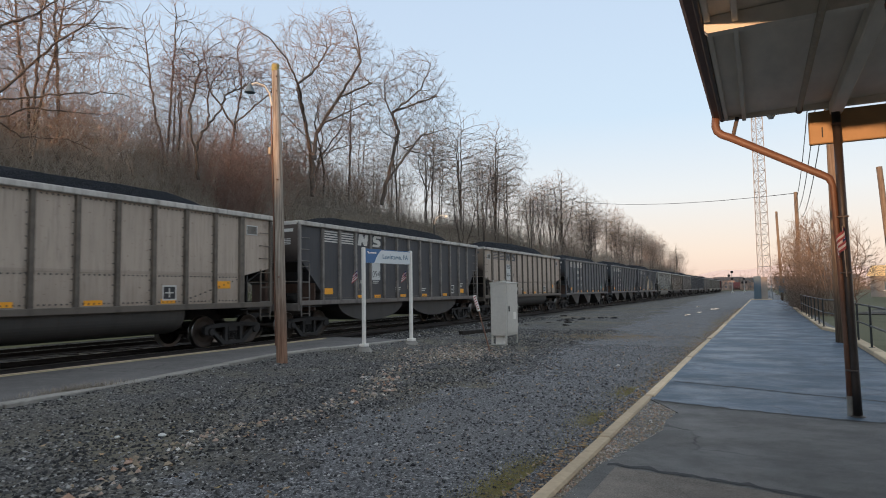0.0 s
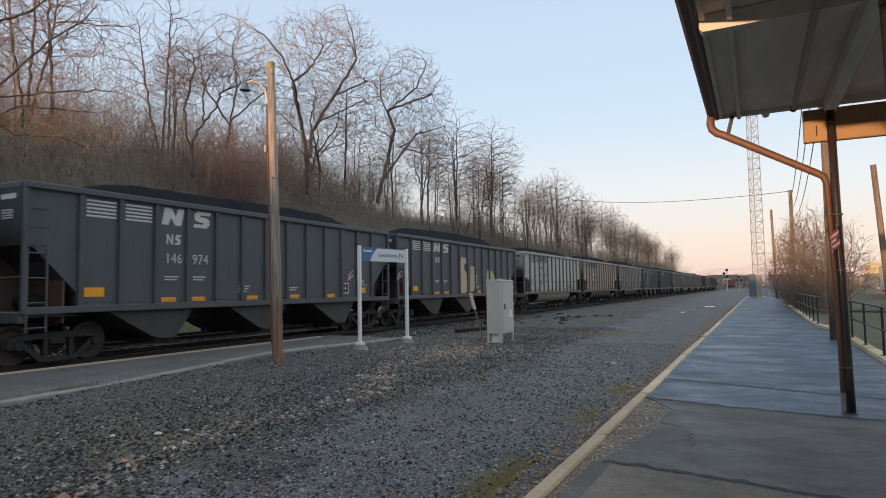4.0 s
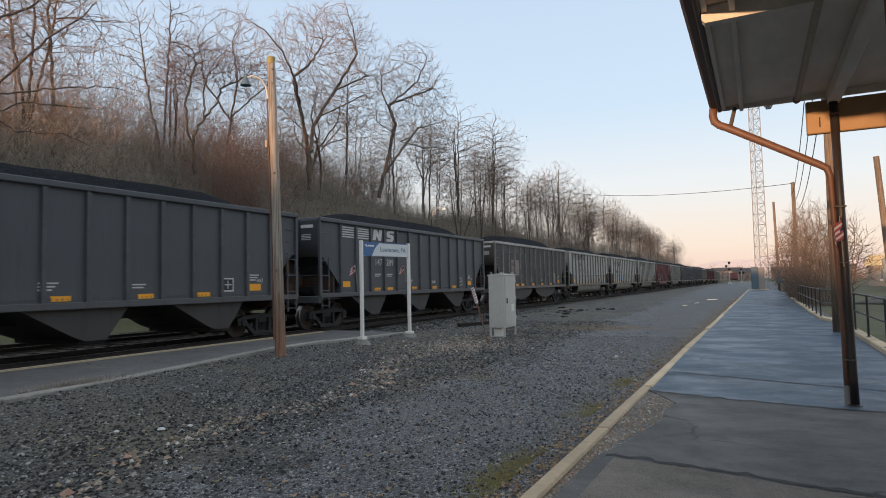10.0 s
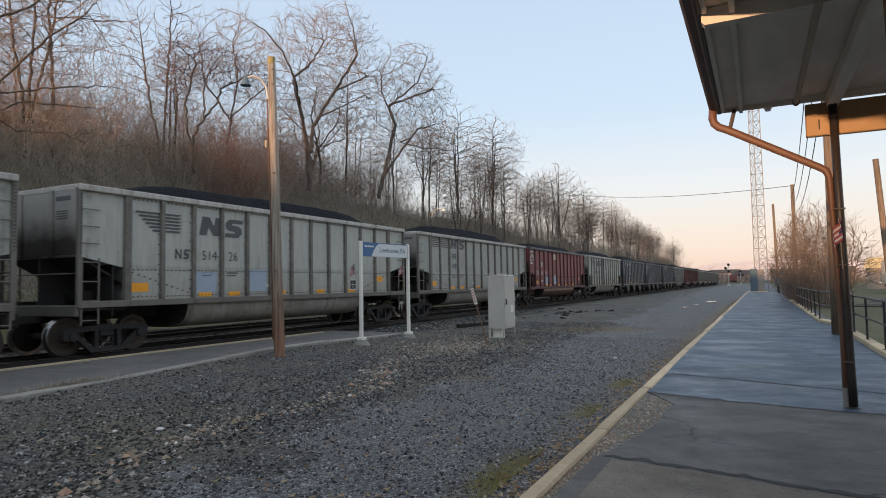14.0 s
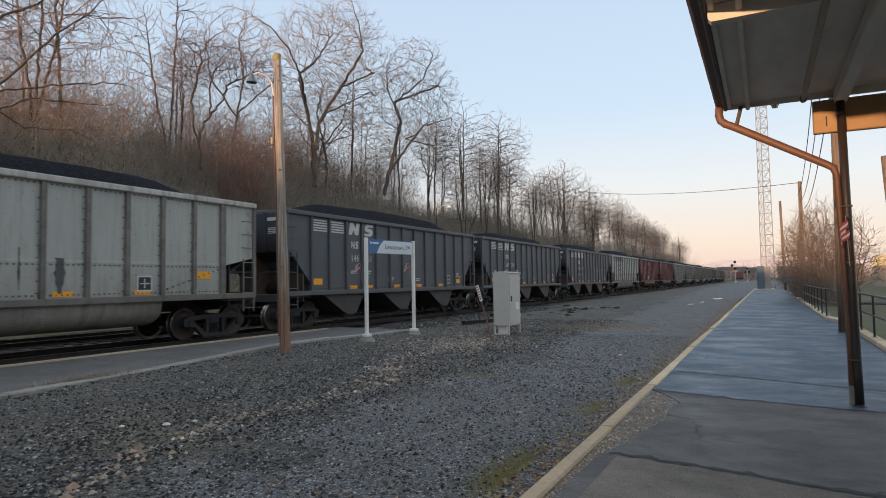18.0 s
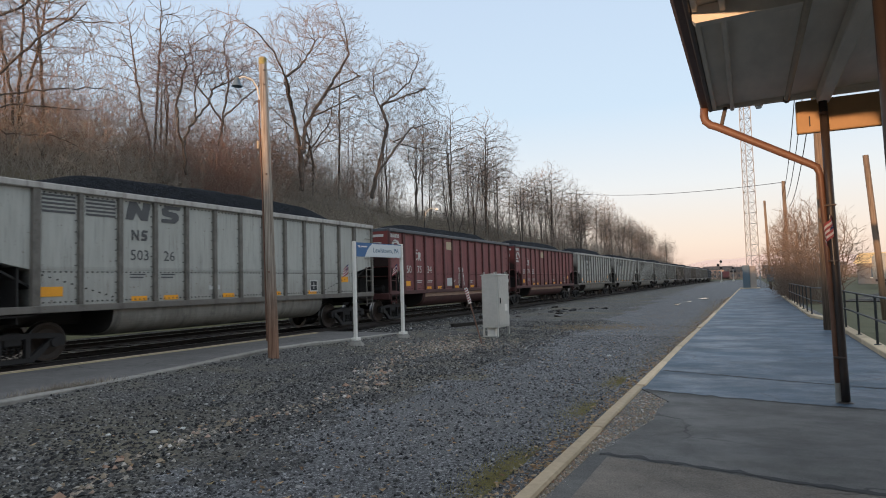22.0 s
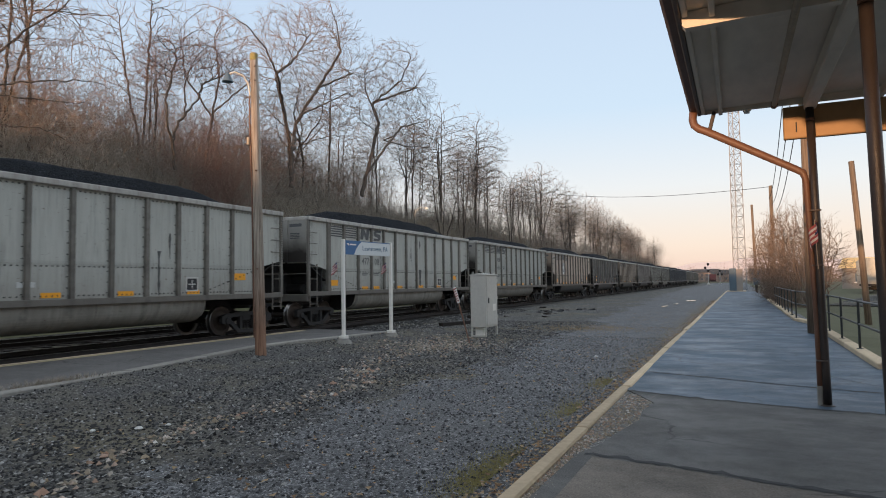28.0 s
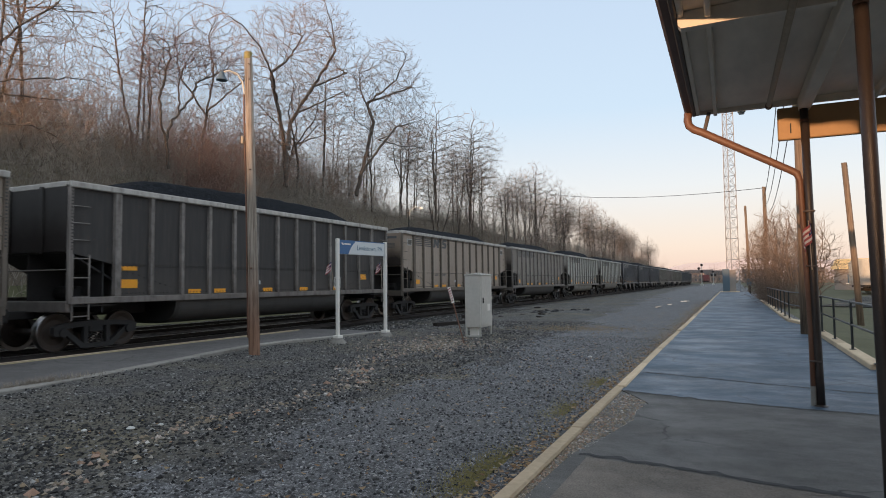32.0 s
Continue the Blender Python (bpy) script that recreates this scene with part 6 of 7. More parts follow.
for i in range(26):
    x, y = -9.2 + r5.gauss(0, 0.9), 34 + r5.gauss(0, 3.2)
    s = r5.uniform(0.07, 0.2)
    b = Geo().box(-s, -s * r5.uniform(0.4, 0.9), 0, s, s * 0.6, s * r5.uniform(0.3, 0.6), s * 0.15)
    solid("rubble_lump", b, M_TIE if i % 2 else M_STONE, "dark lump of track rubble on the gravel", "rubble", "rubble heap", m=pose(x, y, ground_z(x, y) - 0.03, r5.uniform(-15, 15), r5.uniform(-15, 15), r5.uniform(0, 180)))
solid("old_tie", Geo().box(-1.1, -0.11, 0, 1.1, 0.11, 0.16, 0.015), M_TIE, "old wooden tie lying on the ballast", "railway tie", m=pose(-10.3, 23.4, -0.10, 0, 0, 72))
solid("old_tie", Geo().box(-1.2, -0.11, 0, 1.2, 0.11, 0.16, 0.015), M_TIE, "old wooden tie lying on the ballast", "railway tie", m=pose(-11.6, 29.0, -0.10, 0, 0, 84))
for i, (x, y, s) in enumerate(((-6.45, 5.26, 0.045), (-6.3, 5.55, 0.03), (-6.9, 5.0, 0.03), (-2.9, 14, 0.04))):
    geo = Geo()
    rr = random.Random(i)
    geo.lathe([(-0.5 * s, 0.0), (-0.4 * s, 0.8 * s), (0.1 * s, 1.1 * s), (0.5 * s, 0.6 * s), (0.6 * s, 0)], "z", 7)
    geo.v = [(a * rr.uniform(0.8, 1.3), b * rr.uniform(0.7, 1.2), c * rr.uniform(0.9, 1.2)) for a, b, c in geo.v]
    solid("pale_stone", geo, M_PALE, "single pale stone on the dark gravel", "stone", "larger pale stones", m=pose(x, y, ground_z(x, y) + 0.02))

# ---- railing along the platform ----
railing = thing("platform_railing", "dark two-rail pipe railing along the platform edge", "railing")
line_pts = [(2.24, 12.0), (2.24, 25.4), (1.92, 27.4), (1.88, 43.0)]
for z in (0.62, 1.10):
    part("rail_pipe", Geo().tube([(x, y, z) for x, y in line_pts], 0.024, 8), M_RAILING, railing)
py = [13.2, 15.75, 18.3, 20.7, 23.0, 25.4, 27.4, 29.6, 31.8, 34.0, 36.2, 38.4, 40.6, 43.0]
for y in py:
    x = 2.24 if y < 25.5 else 1.90
    ps = part("rail_post", Geo().tube([(x, y, 0.05), (x, y, 1.12)], 0.026, 8), M_RAILING, railing)
    part("post_flange", Geo().lathe([(0.10, 0.07), (0.115, 0.065), (0.12, 0.0)], "z", 10, (x, y, 0)), M_RAILING, ps)


def wood_pole(x, y, z, h, r0, r1, lean, label, capped=False):
    p = thing("utility_pole", label, "utility pole", "wooden poles", m=pose(x, y, z))
    part("shaft", Geo().tube([(0, 0, -0.5), (lean[0] * 0.4, lean[1] * 0.4, h * 0.4), (lean[0], lean[1], h)], [r0, (r0 + r1) / 2, r1], 14), M_TALL_POLE, p, smooth=True)
    for k in range(3):
        part("bolt", Geo().lathe([(0, 0.03), (0.03, 0.03), (0.032, 0)], "y", 8, (lean[0] * 0.95, lean[1] * 0.95 - r1 - 0.02, h - 0.5 - 0.4 * k)), M_RUST, p)
    return p


wood_pole(1.93, 21.17, 0.0, 10.5, 0.20, 0.165, (0.05, 0), "tall brown wooden pole rising through the platform edge")
wood_pole(4.62, 30.0, -0.5, 6.8, 0.125, 0.105, (-0.35, 0), "leaning cut-off wooden pole behind the railing")
wood_pole(3.0, 67.8, -0.4, 10.9, 0.19, 0.16, (0.0, 0), "wooden pole with a crossing cable")
wood_pole(1.9, 88.0, -0.4, 11.3, 0.17, 0.14, (-0.2, 0), "thin wooden pole beside the lattice tower")


def cable(a, b, sag, r, label):
    a, b = Vector(a), Vector(b)
    pts = [a.lerp(b, k / 16) - Vector((0, 0, sag * 4 * (k / 16) * (1 - k / 16))) for k in range(17)]
    solid("overhead_cable", Geo().tube(pts, r, 5), M_WIRE, label, "cable", "overhead cables")


cable((3.0, 67.8, 10.4), (-30, 112, 17.6), 0.8, 0.028, "black cable slung across the tracks")
for dx, dz in ((-0.2, 9.9), (0.0, 9.3), (0.2, 8.6)):
    cable((1.9 + dx, 21.2, dz), (3.0 + dx, 67.8, dz - 0.6), 1.4, 0.02, "black cable between the wooden poles")

# ---- lattice tower and hut ----
tw = thing("lattice_tower", "tall pale red and white lattice radio tower", "radio tower", m=pose(0.0, 96, 0))
TWH, TWR = 38.0, 0.95
legs = [(TWR * math.cos(a), TWR * math.sin(a)) for a in (0.4, 2.5, 4.6)]
for x, y in legs:
    part("tower_leg", Geo().tube([(x, y, 0), (x * 0.75, y * 0.75, TWH)], 0.065, 6), M_TOWER, tw)
for lvl in range(26):
    z0, z1 = lvl * TWH / 26, (lvl + 1) * TWH / 26
    k0, k1 = 1 - 0.25 * z0 / TWH, 1 - 0.25 * z1 / TWH
    for i in range(3):
        (xa, ya), (xb, yb) = legs[i], legs[(i + 1) % 3]
        for p, q in (((xa * k0, ya * k0, z0), (xb * k1, yb * k1, z1)), ((xb * k0, yb * k0, z0), (xa * k1, ya * k1, z1)), ((xa * k0, ya * k0, z0), (xb * k0, yb * k0, z0))):
            part("lacing_bar", Geo().tube([p, q], 0.028, 4), M_TOWER, tw)
hut = thing("equipment_hut", "blue-grey and tan equipment hut at the tower foot", "equipment hut", m=pose(-1.25, 91.5, 0))
part("blue_wall", Geo().box(0, 0, 0, 0.85, 2.2, 3.0, 0.03), M_HUT, hut, "blue-grey steel panel")
part("tan_wall", Geo().box(0.85, 0.1, 0, 1.6, 2.2, 2.9, 0.03), M_HUT_TAN, hut, "tan steel panel")
part("plinth", Geo().box(-0.4, -0.4, -0.4, 2.0, 2.5, 0.05, 0.02), M_CONCRETE, hut)
part("door", Geo().box(0.1, -0.03, 0.1, 0.75, 0.0, 2.2, 0.01), M_HUT, hut)
mb = thing("meter_box", "small grey meter box on a stub post", "meter box", m=pose(1.75, 80, 0))
part("stub", Geo().box(-0.05, -0.05, -0.2, 0.05, 0.05, 1.0, 0.01), M_TIE, mb)
part("box", Geo().box(-0.35, -0.2, 0.9, 0.35, 0.2, 1.7, 0.03), M_HUT, mb)

# ---- signals far down the line ----


def signal(x, y, h, heads, label):
    s = thing("railway_signal", label, "railway signal", "distant signals", m=pose(x, y, -0.2))
    part("mast", Geo().tube([(0, 0, 0), (0, 0, h)], 0.09, 8), M_GALV, s)
    for dx, z in heads:
        hd = part("signal_head", Geo().lathe([(-0.1, 0.0), (-0.1, 0.36), (0.0, 0.38), (0.08, 0.36), (0.08, 0.0)], "y", 16, (dx, -0.25, z)), M_BLACK_METAL, s, "round black signal head")
        part("bracket", Geo().box(min(dx, 0) - 0.03, -0.2, z - 0.05, max(dx, 0) + 0.03, -0.1, z + 0.05), M_GALV, s)
        for k in range(3):
            part("lens", Geo().lathe([(0, 0.0), (0, 0.11), (-0.06, 0.11)], "y", 8, (dx + 0.24 * math.cos(2.1 * k), -0.34, z + 0.24 * math.sin(2.1 * k))), M_BLACK_METAL, hd)
    part("base", Geo().box(-0.4, -0.4, 0, 0.4, 0.4, 0.6, 0.04), M_GALV, s)


signal(-8.3, 200, 6.6, ((0.05, 6.2), (0.05, 4.3), (-0.75, 5.2)), "tall railway signal with three round heads")
signal(-6.0, 232, 5.2, ((0.0, 4.6), (0.6, 3.4), (-0.5, 3.4)), "railway signal mast with round heads")

# second lamp beyond the tracks
lp = thing("lamp_pole", "gooseneck lamp pole beyond the tracks", "utility pole", m=pose(-22.6, 43.0, 0))
part("shaft", Geo().tube([(0, 0, -0.4), (0, 0, 7.3)], [0.06, 0.045], 12), M_RAILING, lp)
am = part("lamp_arm", Geo().tube([(0, 0, 6.7), (0.12, 0.03, 7.2), (0.5, 0.1, 7.5), (0.95, 0.2, 7.45)], 0.03, 8), M_GALV, lp)
part("lamp_head", Geo().lathe([(0.1, 0.0), (0.08, 0.08), (-0.08, 0.17), (-0.08, 0.0)], "z", 12, (1.0, 0.21, 7.38)), M_WHITE, am, "pale lamp head")

# ---- the yard on the far right: parked cars, a low building, distance ----


def parked_car(x, y, turn, length, mat, label, tank=False):
    c = thing("parked_rail_car", label, "freight car", "parked rail cars", m=pose(x, y, -0.35, 0, 0, turn))
    if tank:
        part("tank", Geo().lathe([(0.6, 0.0), (0.7, 1.0), (1.0, 1.45), (length - 1.0, 1.45), (length - 0.7, 1.0), (length - 0.6, 0)], "y", 20, (0, 0, 2.45)), mat, c, smooth=True)
        part("dome", Geo().lathe([(3.85, 0.5), (4.2, 0.5), (4.22, 0)], "z", 12, (0, length / 2, 0)), mat, c)
    else:
        part("body", Geo().prism([(-1.45, 1.1), (1.45, 1.1), (1.55, 1.9), (1.55, 3.9), (1.1, 4.3), (-1.1, 4.3), (-1.55, 3.9), (-1.55, 1.9)], 0.4, length - 0.4, "y"), mat, c)
        for k in range(9):
            yy = 0.9 + (length - 1.8) * k / 8
            for s in (-1, 1):
                part("side_post", Geo().box(s * 1.55, yy - 0.06, 1.2, s * 1.63, yy + 0.06, 3.9), mat, c)
    part("frame", Geo().box(-1.3, 0, 0.85, 1.3, length, 1.1, 0.02), M_GEAR, c)
    for yy in (2.0, length - 2.0):
        tk = part("truck", ME_BOLSTER, None, c, m=pose(0, yy, 0))
        for s in (-1, 1):
            part("side_frame", ME_FRAME, None, tk, m=pose(s * 1.02, 0, 0))
        for dy in (-0.89, 0.89):
            part("wheelset", ME_WHEELS, None, tk, m=pose(0, dy, 0.457))


parked_car(14.6, 92, -14, 16, M_GREY, "pale grey covered hopper parked in the yard")
parked_car(18.8, 106, -14, 15, M_WHITE, "white tank car parked in the yard", True)
parked_car(17.0, 88, -14, 8, M_BLUEPATCH, "blue-grey box car parked in the yard")
solid("siding_bed", Geo().prism([(5.5, 52), (9.5, 50), (36, 150), (31, 152)], -0.6, -0.33, "z"), M_BALLAST, "dark ballast bed of the yard siding", "ballast", kind="structure")
shed = thing("yard_shed", "low sunlit industrial shed behind the yard", "shed", m=pose(26, 128, -0.4, 0, 0, -14))
part("wall", Geo().box(-10, 0, 0, 34, 14, 3.6), M_HUT_TAN, shed)
# warm sun on the roof is put into its colour
part("roof", Geo().prism([(-0.6, 3.6), (14.6, 3.6), (7, 5.6)], -10.5, 34.5, "x"), M_SUN_TAN, shed, "metal roof with warm sunlight put in its tan colour")
for k in range(7):
    wdw = part("window", Geo().box(-8 + 6 * k, -0.05, 1.2, -5 + 6 * k, 0.02, 2.8), M_HUT, shed)
    part("window_frame", Geo().box(-8.2 + 6 * k, -0.08, 1.0, -4.8 + 6 * k, -0.05, 1.2), M_WHITE, wdw)
for i, (x, y, w, h, mat) in enumerate(((-16, 430, 14, 5, M_FAR_WALL), (6, 470, 22, 6, M_FAR_WALL), (32, 440, 18, 6, M_HUT_TAN), (-34, 520, 20, 7, M_FAR_WALL), (56, 400, 26, 6, M_FAR_WALL))):
    b = thing("distant_building", "distant building tinted pinkish as if dawn-lit at the end of the line", "building", "distant buildings", m=pose(x, y, -0.4))
    part("wall", Geo().box(0, 0, 0, w, 12, h), mat, b)
    part("roof", Geo().prism([(-0.5, h), (12.5, h), (6, h + 3)], -0.4, w + 0.4, "x"), M_ROOF, b)
    for k in range(int(w / 3.2)):
        for z in (1.5, 4.6):
            part("window", Geo().box(1 + 3.2 * k, -0.06, z, 2.4 + 3.2 * k, 0.02, z + 1.7), M_HUT, b)
rc = thing("red_box_car", "red box car standing far down the line", "freight car", m=pose(-12.6, 360, -0.1, 0, 0, 6))
part("body", Geo().box(-1.5, 0, 1.1, 1.5, 14, 4.4, 0.06), M_RED, rc)
part("frame", Geo().box(-1.3, 0.3, 0.5, 1.3, 13.7, 1.1, 0.02), M_GEAR, rc)
# far ridges on the horizon, their haze put into colour and emission
g = Geo()
pts = []
for i in range(90):
    x = -1500 + 3000 * i / 89
    h = 46 + 24 * math.sin(x * 0.0031 + 0.4) + 13 * math.sin(x * 0.0087 + 2) + 5 * math.sin(x * 0.031)
    pts.append((x, max(8, h)))
g.v = [(x, 2300, -5) for x, h in pts] + [(x, 2330, h) for x, h in pts] + [(x, 2900, h * 0.9) for x, h in pts]
for i in range(89):
    g.f += [(i, i + 1, 91 + i, 90 + i), (90 + i, 91 + i, 181 + i, 180 + i)]
    g.mi += [0, 0]
solid("far_ridge", g, M_RIDGE, "mauve wooded ridge on the horizon with painted haze", "ridge", kind="structure", smooth=True)

# ---- trees ----


def wander(r, d, k, up):
    v = Vector((d.x + r.gauss(0, k), d.y + r.gauss(0, k), d.z + r.gauss(0, k) + up))
    return v.normalized()


def off_axis(r, d, deg):
    """A direction at about that angle from d."""
    side = d.cross(Vector((r.uniform(-1, 1), r.uniform(-1, 1), r.uniform(-0.4, 1)))).normalized()
    a = radians(deg)
    return (d * math.cos(a) + side * math.sin(a)).normalized()


def tubes(segs, sides):
    """All segments as open tapered bars in one mesh."""
    k = len(segs)
    p = np.array([s[0] for s in segs], float)
    q = np.array([s[1] for s in segs], float)
    ra = np.array([s[2] for s in segs])[:, None, None]
    rb = np.array([s[3] for s in segs])[:, None, None]
    d = q - p
    d /= np.linalg.norm(d, axis=1, keepdims=True) + 1e-9
    ref = np.where(np.abs(d[:, 2:3]) < 0.9, np.array([[0, 0, 1.0]]), np.array([[1.0, 0, 0]]))
    u = np.cross(d, ref)
    u /= np.linalg.norm(u, axis=1, keepdims=True) + 1e-9
    w = np.cross(d, u)
    a = np.arange(sides) * 2 * math.pi / sides
    ring = u[:, None, :] * np.cos(a)[None, :, None] + w[:, None, :] * np.sin(a)[None, :, None]
    v = np.concatenate([p[:, None, :] + ring * ra, q[:, None, :] + ring * rb], axis=1).reshape(-1, 3)
    base = (np.arange(k) * 2 * sides)[:, None, None]
    i = np.arange(sides)
    face = np.stack([i, (i + 1) % sides, (i + 1) % sides + sides, i + sides], axis=1)[None]
    return v, (base + face).reshape(-1, 4)


def tube_mesh(name, groups, mat):
    vs, fs, o = [], [], 0
    for segs, sides in groups:
        if not segs:
            continue
        v, f = tubes(segs, sides)
        vs.append(v)
        fs.append(f + o)
        o += len(v)
    v, f = np.concatenate(vs), np.concatenate(fs)
    me = bpy.data.meshes.new(name)
    me.vertices.add(len(v))
    me.vertices.foreach_set("co", v.ravel())
    me.loops.add(f.size)
    me.loops.foreach_set("vertex_index", f.ravel().astype(np.int32))
    me.polygons.add(len(f))
    me.polygons.foreach_set("loop_start", np.arange(len(f), dtype=np.int32) * 4)
    me.update(calc_edges=True)
    me.materials.append(mat)
    me.shade_smooth()
    return me


def on_hill(x, y, turn=0.0, dz=0.0):
    return pose(x, y, ground_z(x, y) + dz, 0, 0, turn)


class Crown:
    """A bare tree that grows from its heavy limbs into a volume of light: every twig reaches for the nearest free space."""

    def __init__(self, seed, limbs, blobs, count, step=0.34, reach=3.2, kill=0.55, twig=0.0095, rise=0.10, pipe=2.3, sprigs=1.0, crook=0.13):
        self.r = random.Random(seed)
        self.rs = np.random.RandomState(seed)
        self.pos, self.par = [], []
        for line in limbs:
            self.lay([Vector(p) for p in line], step)
        self.grow(blobs, count, step, reach, kill, rise, crook)
        self.thicken(twig, pipe)
        self.segments(twig, sprigs)

    def lay(self, pts, step):
        """Heavy limbs as chains of short lengths, joined to what stands already."""
        last = -1
        if self.pos:
            last = min(range(len(self.pos)), key=lambda i: (self.pos[i] - pts[0]).length)
        else:
            self.pos.append(pts[0])
            self.par.append(-1)
            last = 0
        for a, b in zip(pts, pts[1:]):
            n = max(1, round((b - a).length / step))
            for i in range(n):
                shake = 0.035 if i < n - 1 else 0.015
                self.pos.append(a.lerp(b, (i + 1) / n) + Vector([self.r.gauss(0, shake) for _ in range(3)]))
                self.par.append(last)
                last = len(self.pos) - 1

    def grow(self, blobs, count, step, reach, kill, rise, crook):
        weight = [b[3] * b[4] * b[5] for b in blobs]
        goals = []
        for b, w in zip(blobs, weight):
            k = max(8, int(count * w / sum(weight)))
            d = self.rs.normal(size=(k, 3))
            d /= np.linalg.norm(d, axis=1, keepdims=True)
            d *= self.rs.uniform(0, 1, (k, 1)) ** 0.38
            goals.append(np.array(b[:3]) + d * np.array(b[3:6]))
        goal = np.concatenate(goals)
        nodes = np.array([tuple(p) for p in self.pos])
        heading = np.array([tuple((p - self.pos[q]).normalized()) if q >= 0 else (0, 0, 1.0) for p, q in zip(self.pos, self.par)]) * 0.35
        best_d = np.full(len(goal), 1e9)
        best_i = np.zeros(len(goal), int)

        def nearer(start, pts):
            d = np.linalg.norm(goal[:, None, :] - pts[None], axis=2)
            j = d.argmin(axis=1)
            dj = d[np.arange(len(goal)), j]
            win = dj < best_d
            best_d[win], best_i[win] = dj[win], j[win] + start

        kids = np.zeros(len(nodes), int)
        nearer(0, nodes)
        for turn in range(70):
            on = best_d < (reach if turn > 3 else reach * 2)
            if not on.any():
                break
            idx = best_i[on]
            way = goal[on] - nodes[idx]
            way /= np.linalg.norm(way, axis=1, keepdims=True) + 1e-9
            ahead = ((way * heading[idx]).sum(axis=1) > -0.12) & (kids[idx] < 3)
            if not ahead.any():
                break
            idx, way = idx[ahead], way[ahead]
            uniq, inv = np.unique(idx, return_inverse=True)
            pull = np.zeros((len(uniq), 3))
            np.add.at(pull, inv, way)
            pull /= np.linalg.norm(pull, axis=1, keepdims=True) + 1e-9
            pull += heading[uniq] + self.rs.normal(0, crook, pull.shape) + np.array([0, 0, rise])
            pull /= np.linalg.norm(pull, axis=1, keepdims=True) + 1e-9
            fresh = nodes[uniq] + pull * step * self.rs.uniform(0.75, 1.2, (len(uniq), 1))
            start = len(nodes)
            nodes = np.concatenate([nodes, fresh])
            heading = np.concatenate([heading, pull * 1.1])
            kids[uniq] += 1
            kids = np.concatenate([kids, np.zeros(len(fresh), int)])
            self.par += [int(i) for i in uniq]
            nearer(start, fresh)
            keep = best_d > kill
            goal, best_d, best_i = goal[keep], best_d[keep], best_i[keep]
            if not len(goal):
                break
        self.pos = [Vector(p) for p in nodes]

    def thicken(self, twig, pipe):
        load = [0.0] * len(self.pos)
        for i in range(len(self.pos) - 1, -1, -1):
            if load[i] == 0:
                load[i] = twig ** pipe
            if self.par[i] >= 0:
                load[self.par[i]] += load[i]
        self.rad = [v ** (1 / pipe) for v in load]

    def segments(self, twig, sprigs):
        r = self.r
        self.out = [[], [], [], []]
        heavy, middle = max(self.rad) * 0.40, max(self.rad) * 0.15
        for i, p in enumerate(self.par):
            if p < 0:
                continue
            rb = self.rad[i]
            ra = min(self.rad[p], rb * 1.22)
            a, b = self.pos[p], self.pos[i]
            self.out[0 if rb > heavy else 1 if rb > middle else 2].append((a, b, ra, rb))
            if rb < twig * 3.2 and r.random() < sprigs:
                d = (b - a).normalized()
                for _ in range(2 if rb < twig * 1.3 and r.random() < sprigs * 0.5 else 1):
                    w, q, n = off_axis(r, d, r.uniform(18, 48)), b, r.choice((2, 2, 3))
                    for k in range(n):
                        w = wander(r, w, 0.12, 0.08)
                        e = q + w * r.uniform(0.2, 0.42)
                        self.out[3].append((q, e, twig * (0.85 - 0.16 * k), twig * (0.7 - 0.16 * k)))
                        q = e


def bare_tree(name, label, m, crown, group="", twig_mat=None, bark=None):
    t = thing(name, label, "tree", group, m=m)
    lv = crown.out
    part("trunk", tube_mesh("trunk", [(lv[0], 9), (lv[1], 6)], bark or M_BARK), None, t)
    part("crown", tube_mesh("crown", [(lv[2], 3), (lv[3], 3)], twig_mat or M_TWIG), None, t)
    return t


def in_depth(line, seed, depth):
    """A limb drawn along the wood's edge and upwards, set swaying to and from the track."""
    return [(depth * min(1, abs(y) / 3) * math.sin(0.55 * y + 0.35 * z + seed), y, z) for y, z in line]


# large trees that can be told apart
EDGE = "wide dark bare tree with long level limbs at the wood's edge"
limbs = [[(0, -0.6), (0.0, 2.2), (0.0, 4.2), (-0.2, 6.5)], [(0.1, 2.9), (1.3, 3.5), (2.2, 4.7), (3.1, 6.2), (4.2, 7.4), (5.3, 8.7)], [(0.1, 2.6), (1.3, 3.2), (2.4, 3.7), (3.8, 4.1), (5.6, 4.5), (7.4, 4.6)],
         [(0.1, 2.1), (1.3, 2.4), (2.7, 3.3), (4.3, 3.4), (5.8, 3.5)], [(0.0, 4.0), (1.2, 6.4), (2.3, 7.2), (3.6, 8.8)], [(0, 4.2), (-1.8, 6.2), (-3.2, 8.4)], [(1.3, 2.4), (2.6, 2.0), (4.2, 2.2), (5.4, 1.6)]]
bare_tree("large_bare_tree", EDGE, pose(-28.0, 13.44, 6.67), Crown(31, [in_depth(l, 3, 1.2) for l in limbs],
          [(0, 2.2, 7.0, 3.2, 3.4, 3.2), (0, 4.6, 4.0, 2.6, 3.2, 1.3), (0, 4.4, 7.0, 2.2, 1.9, 1.9), (0, -1.8, 7.5, 3, 2.4, 2.6), (0.5, 4.2, 2.4, 2.0, 2.6, 0.9)], 3000, 0.36, kill=0.46, twig=0.0095, rise=0.02, pipe=2.5))
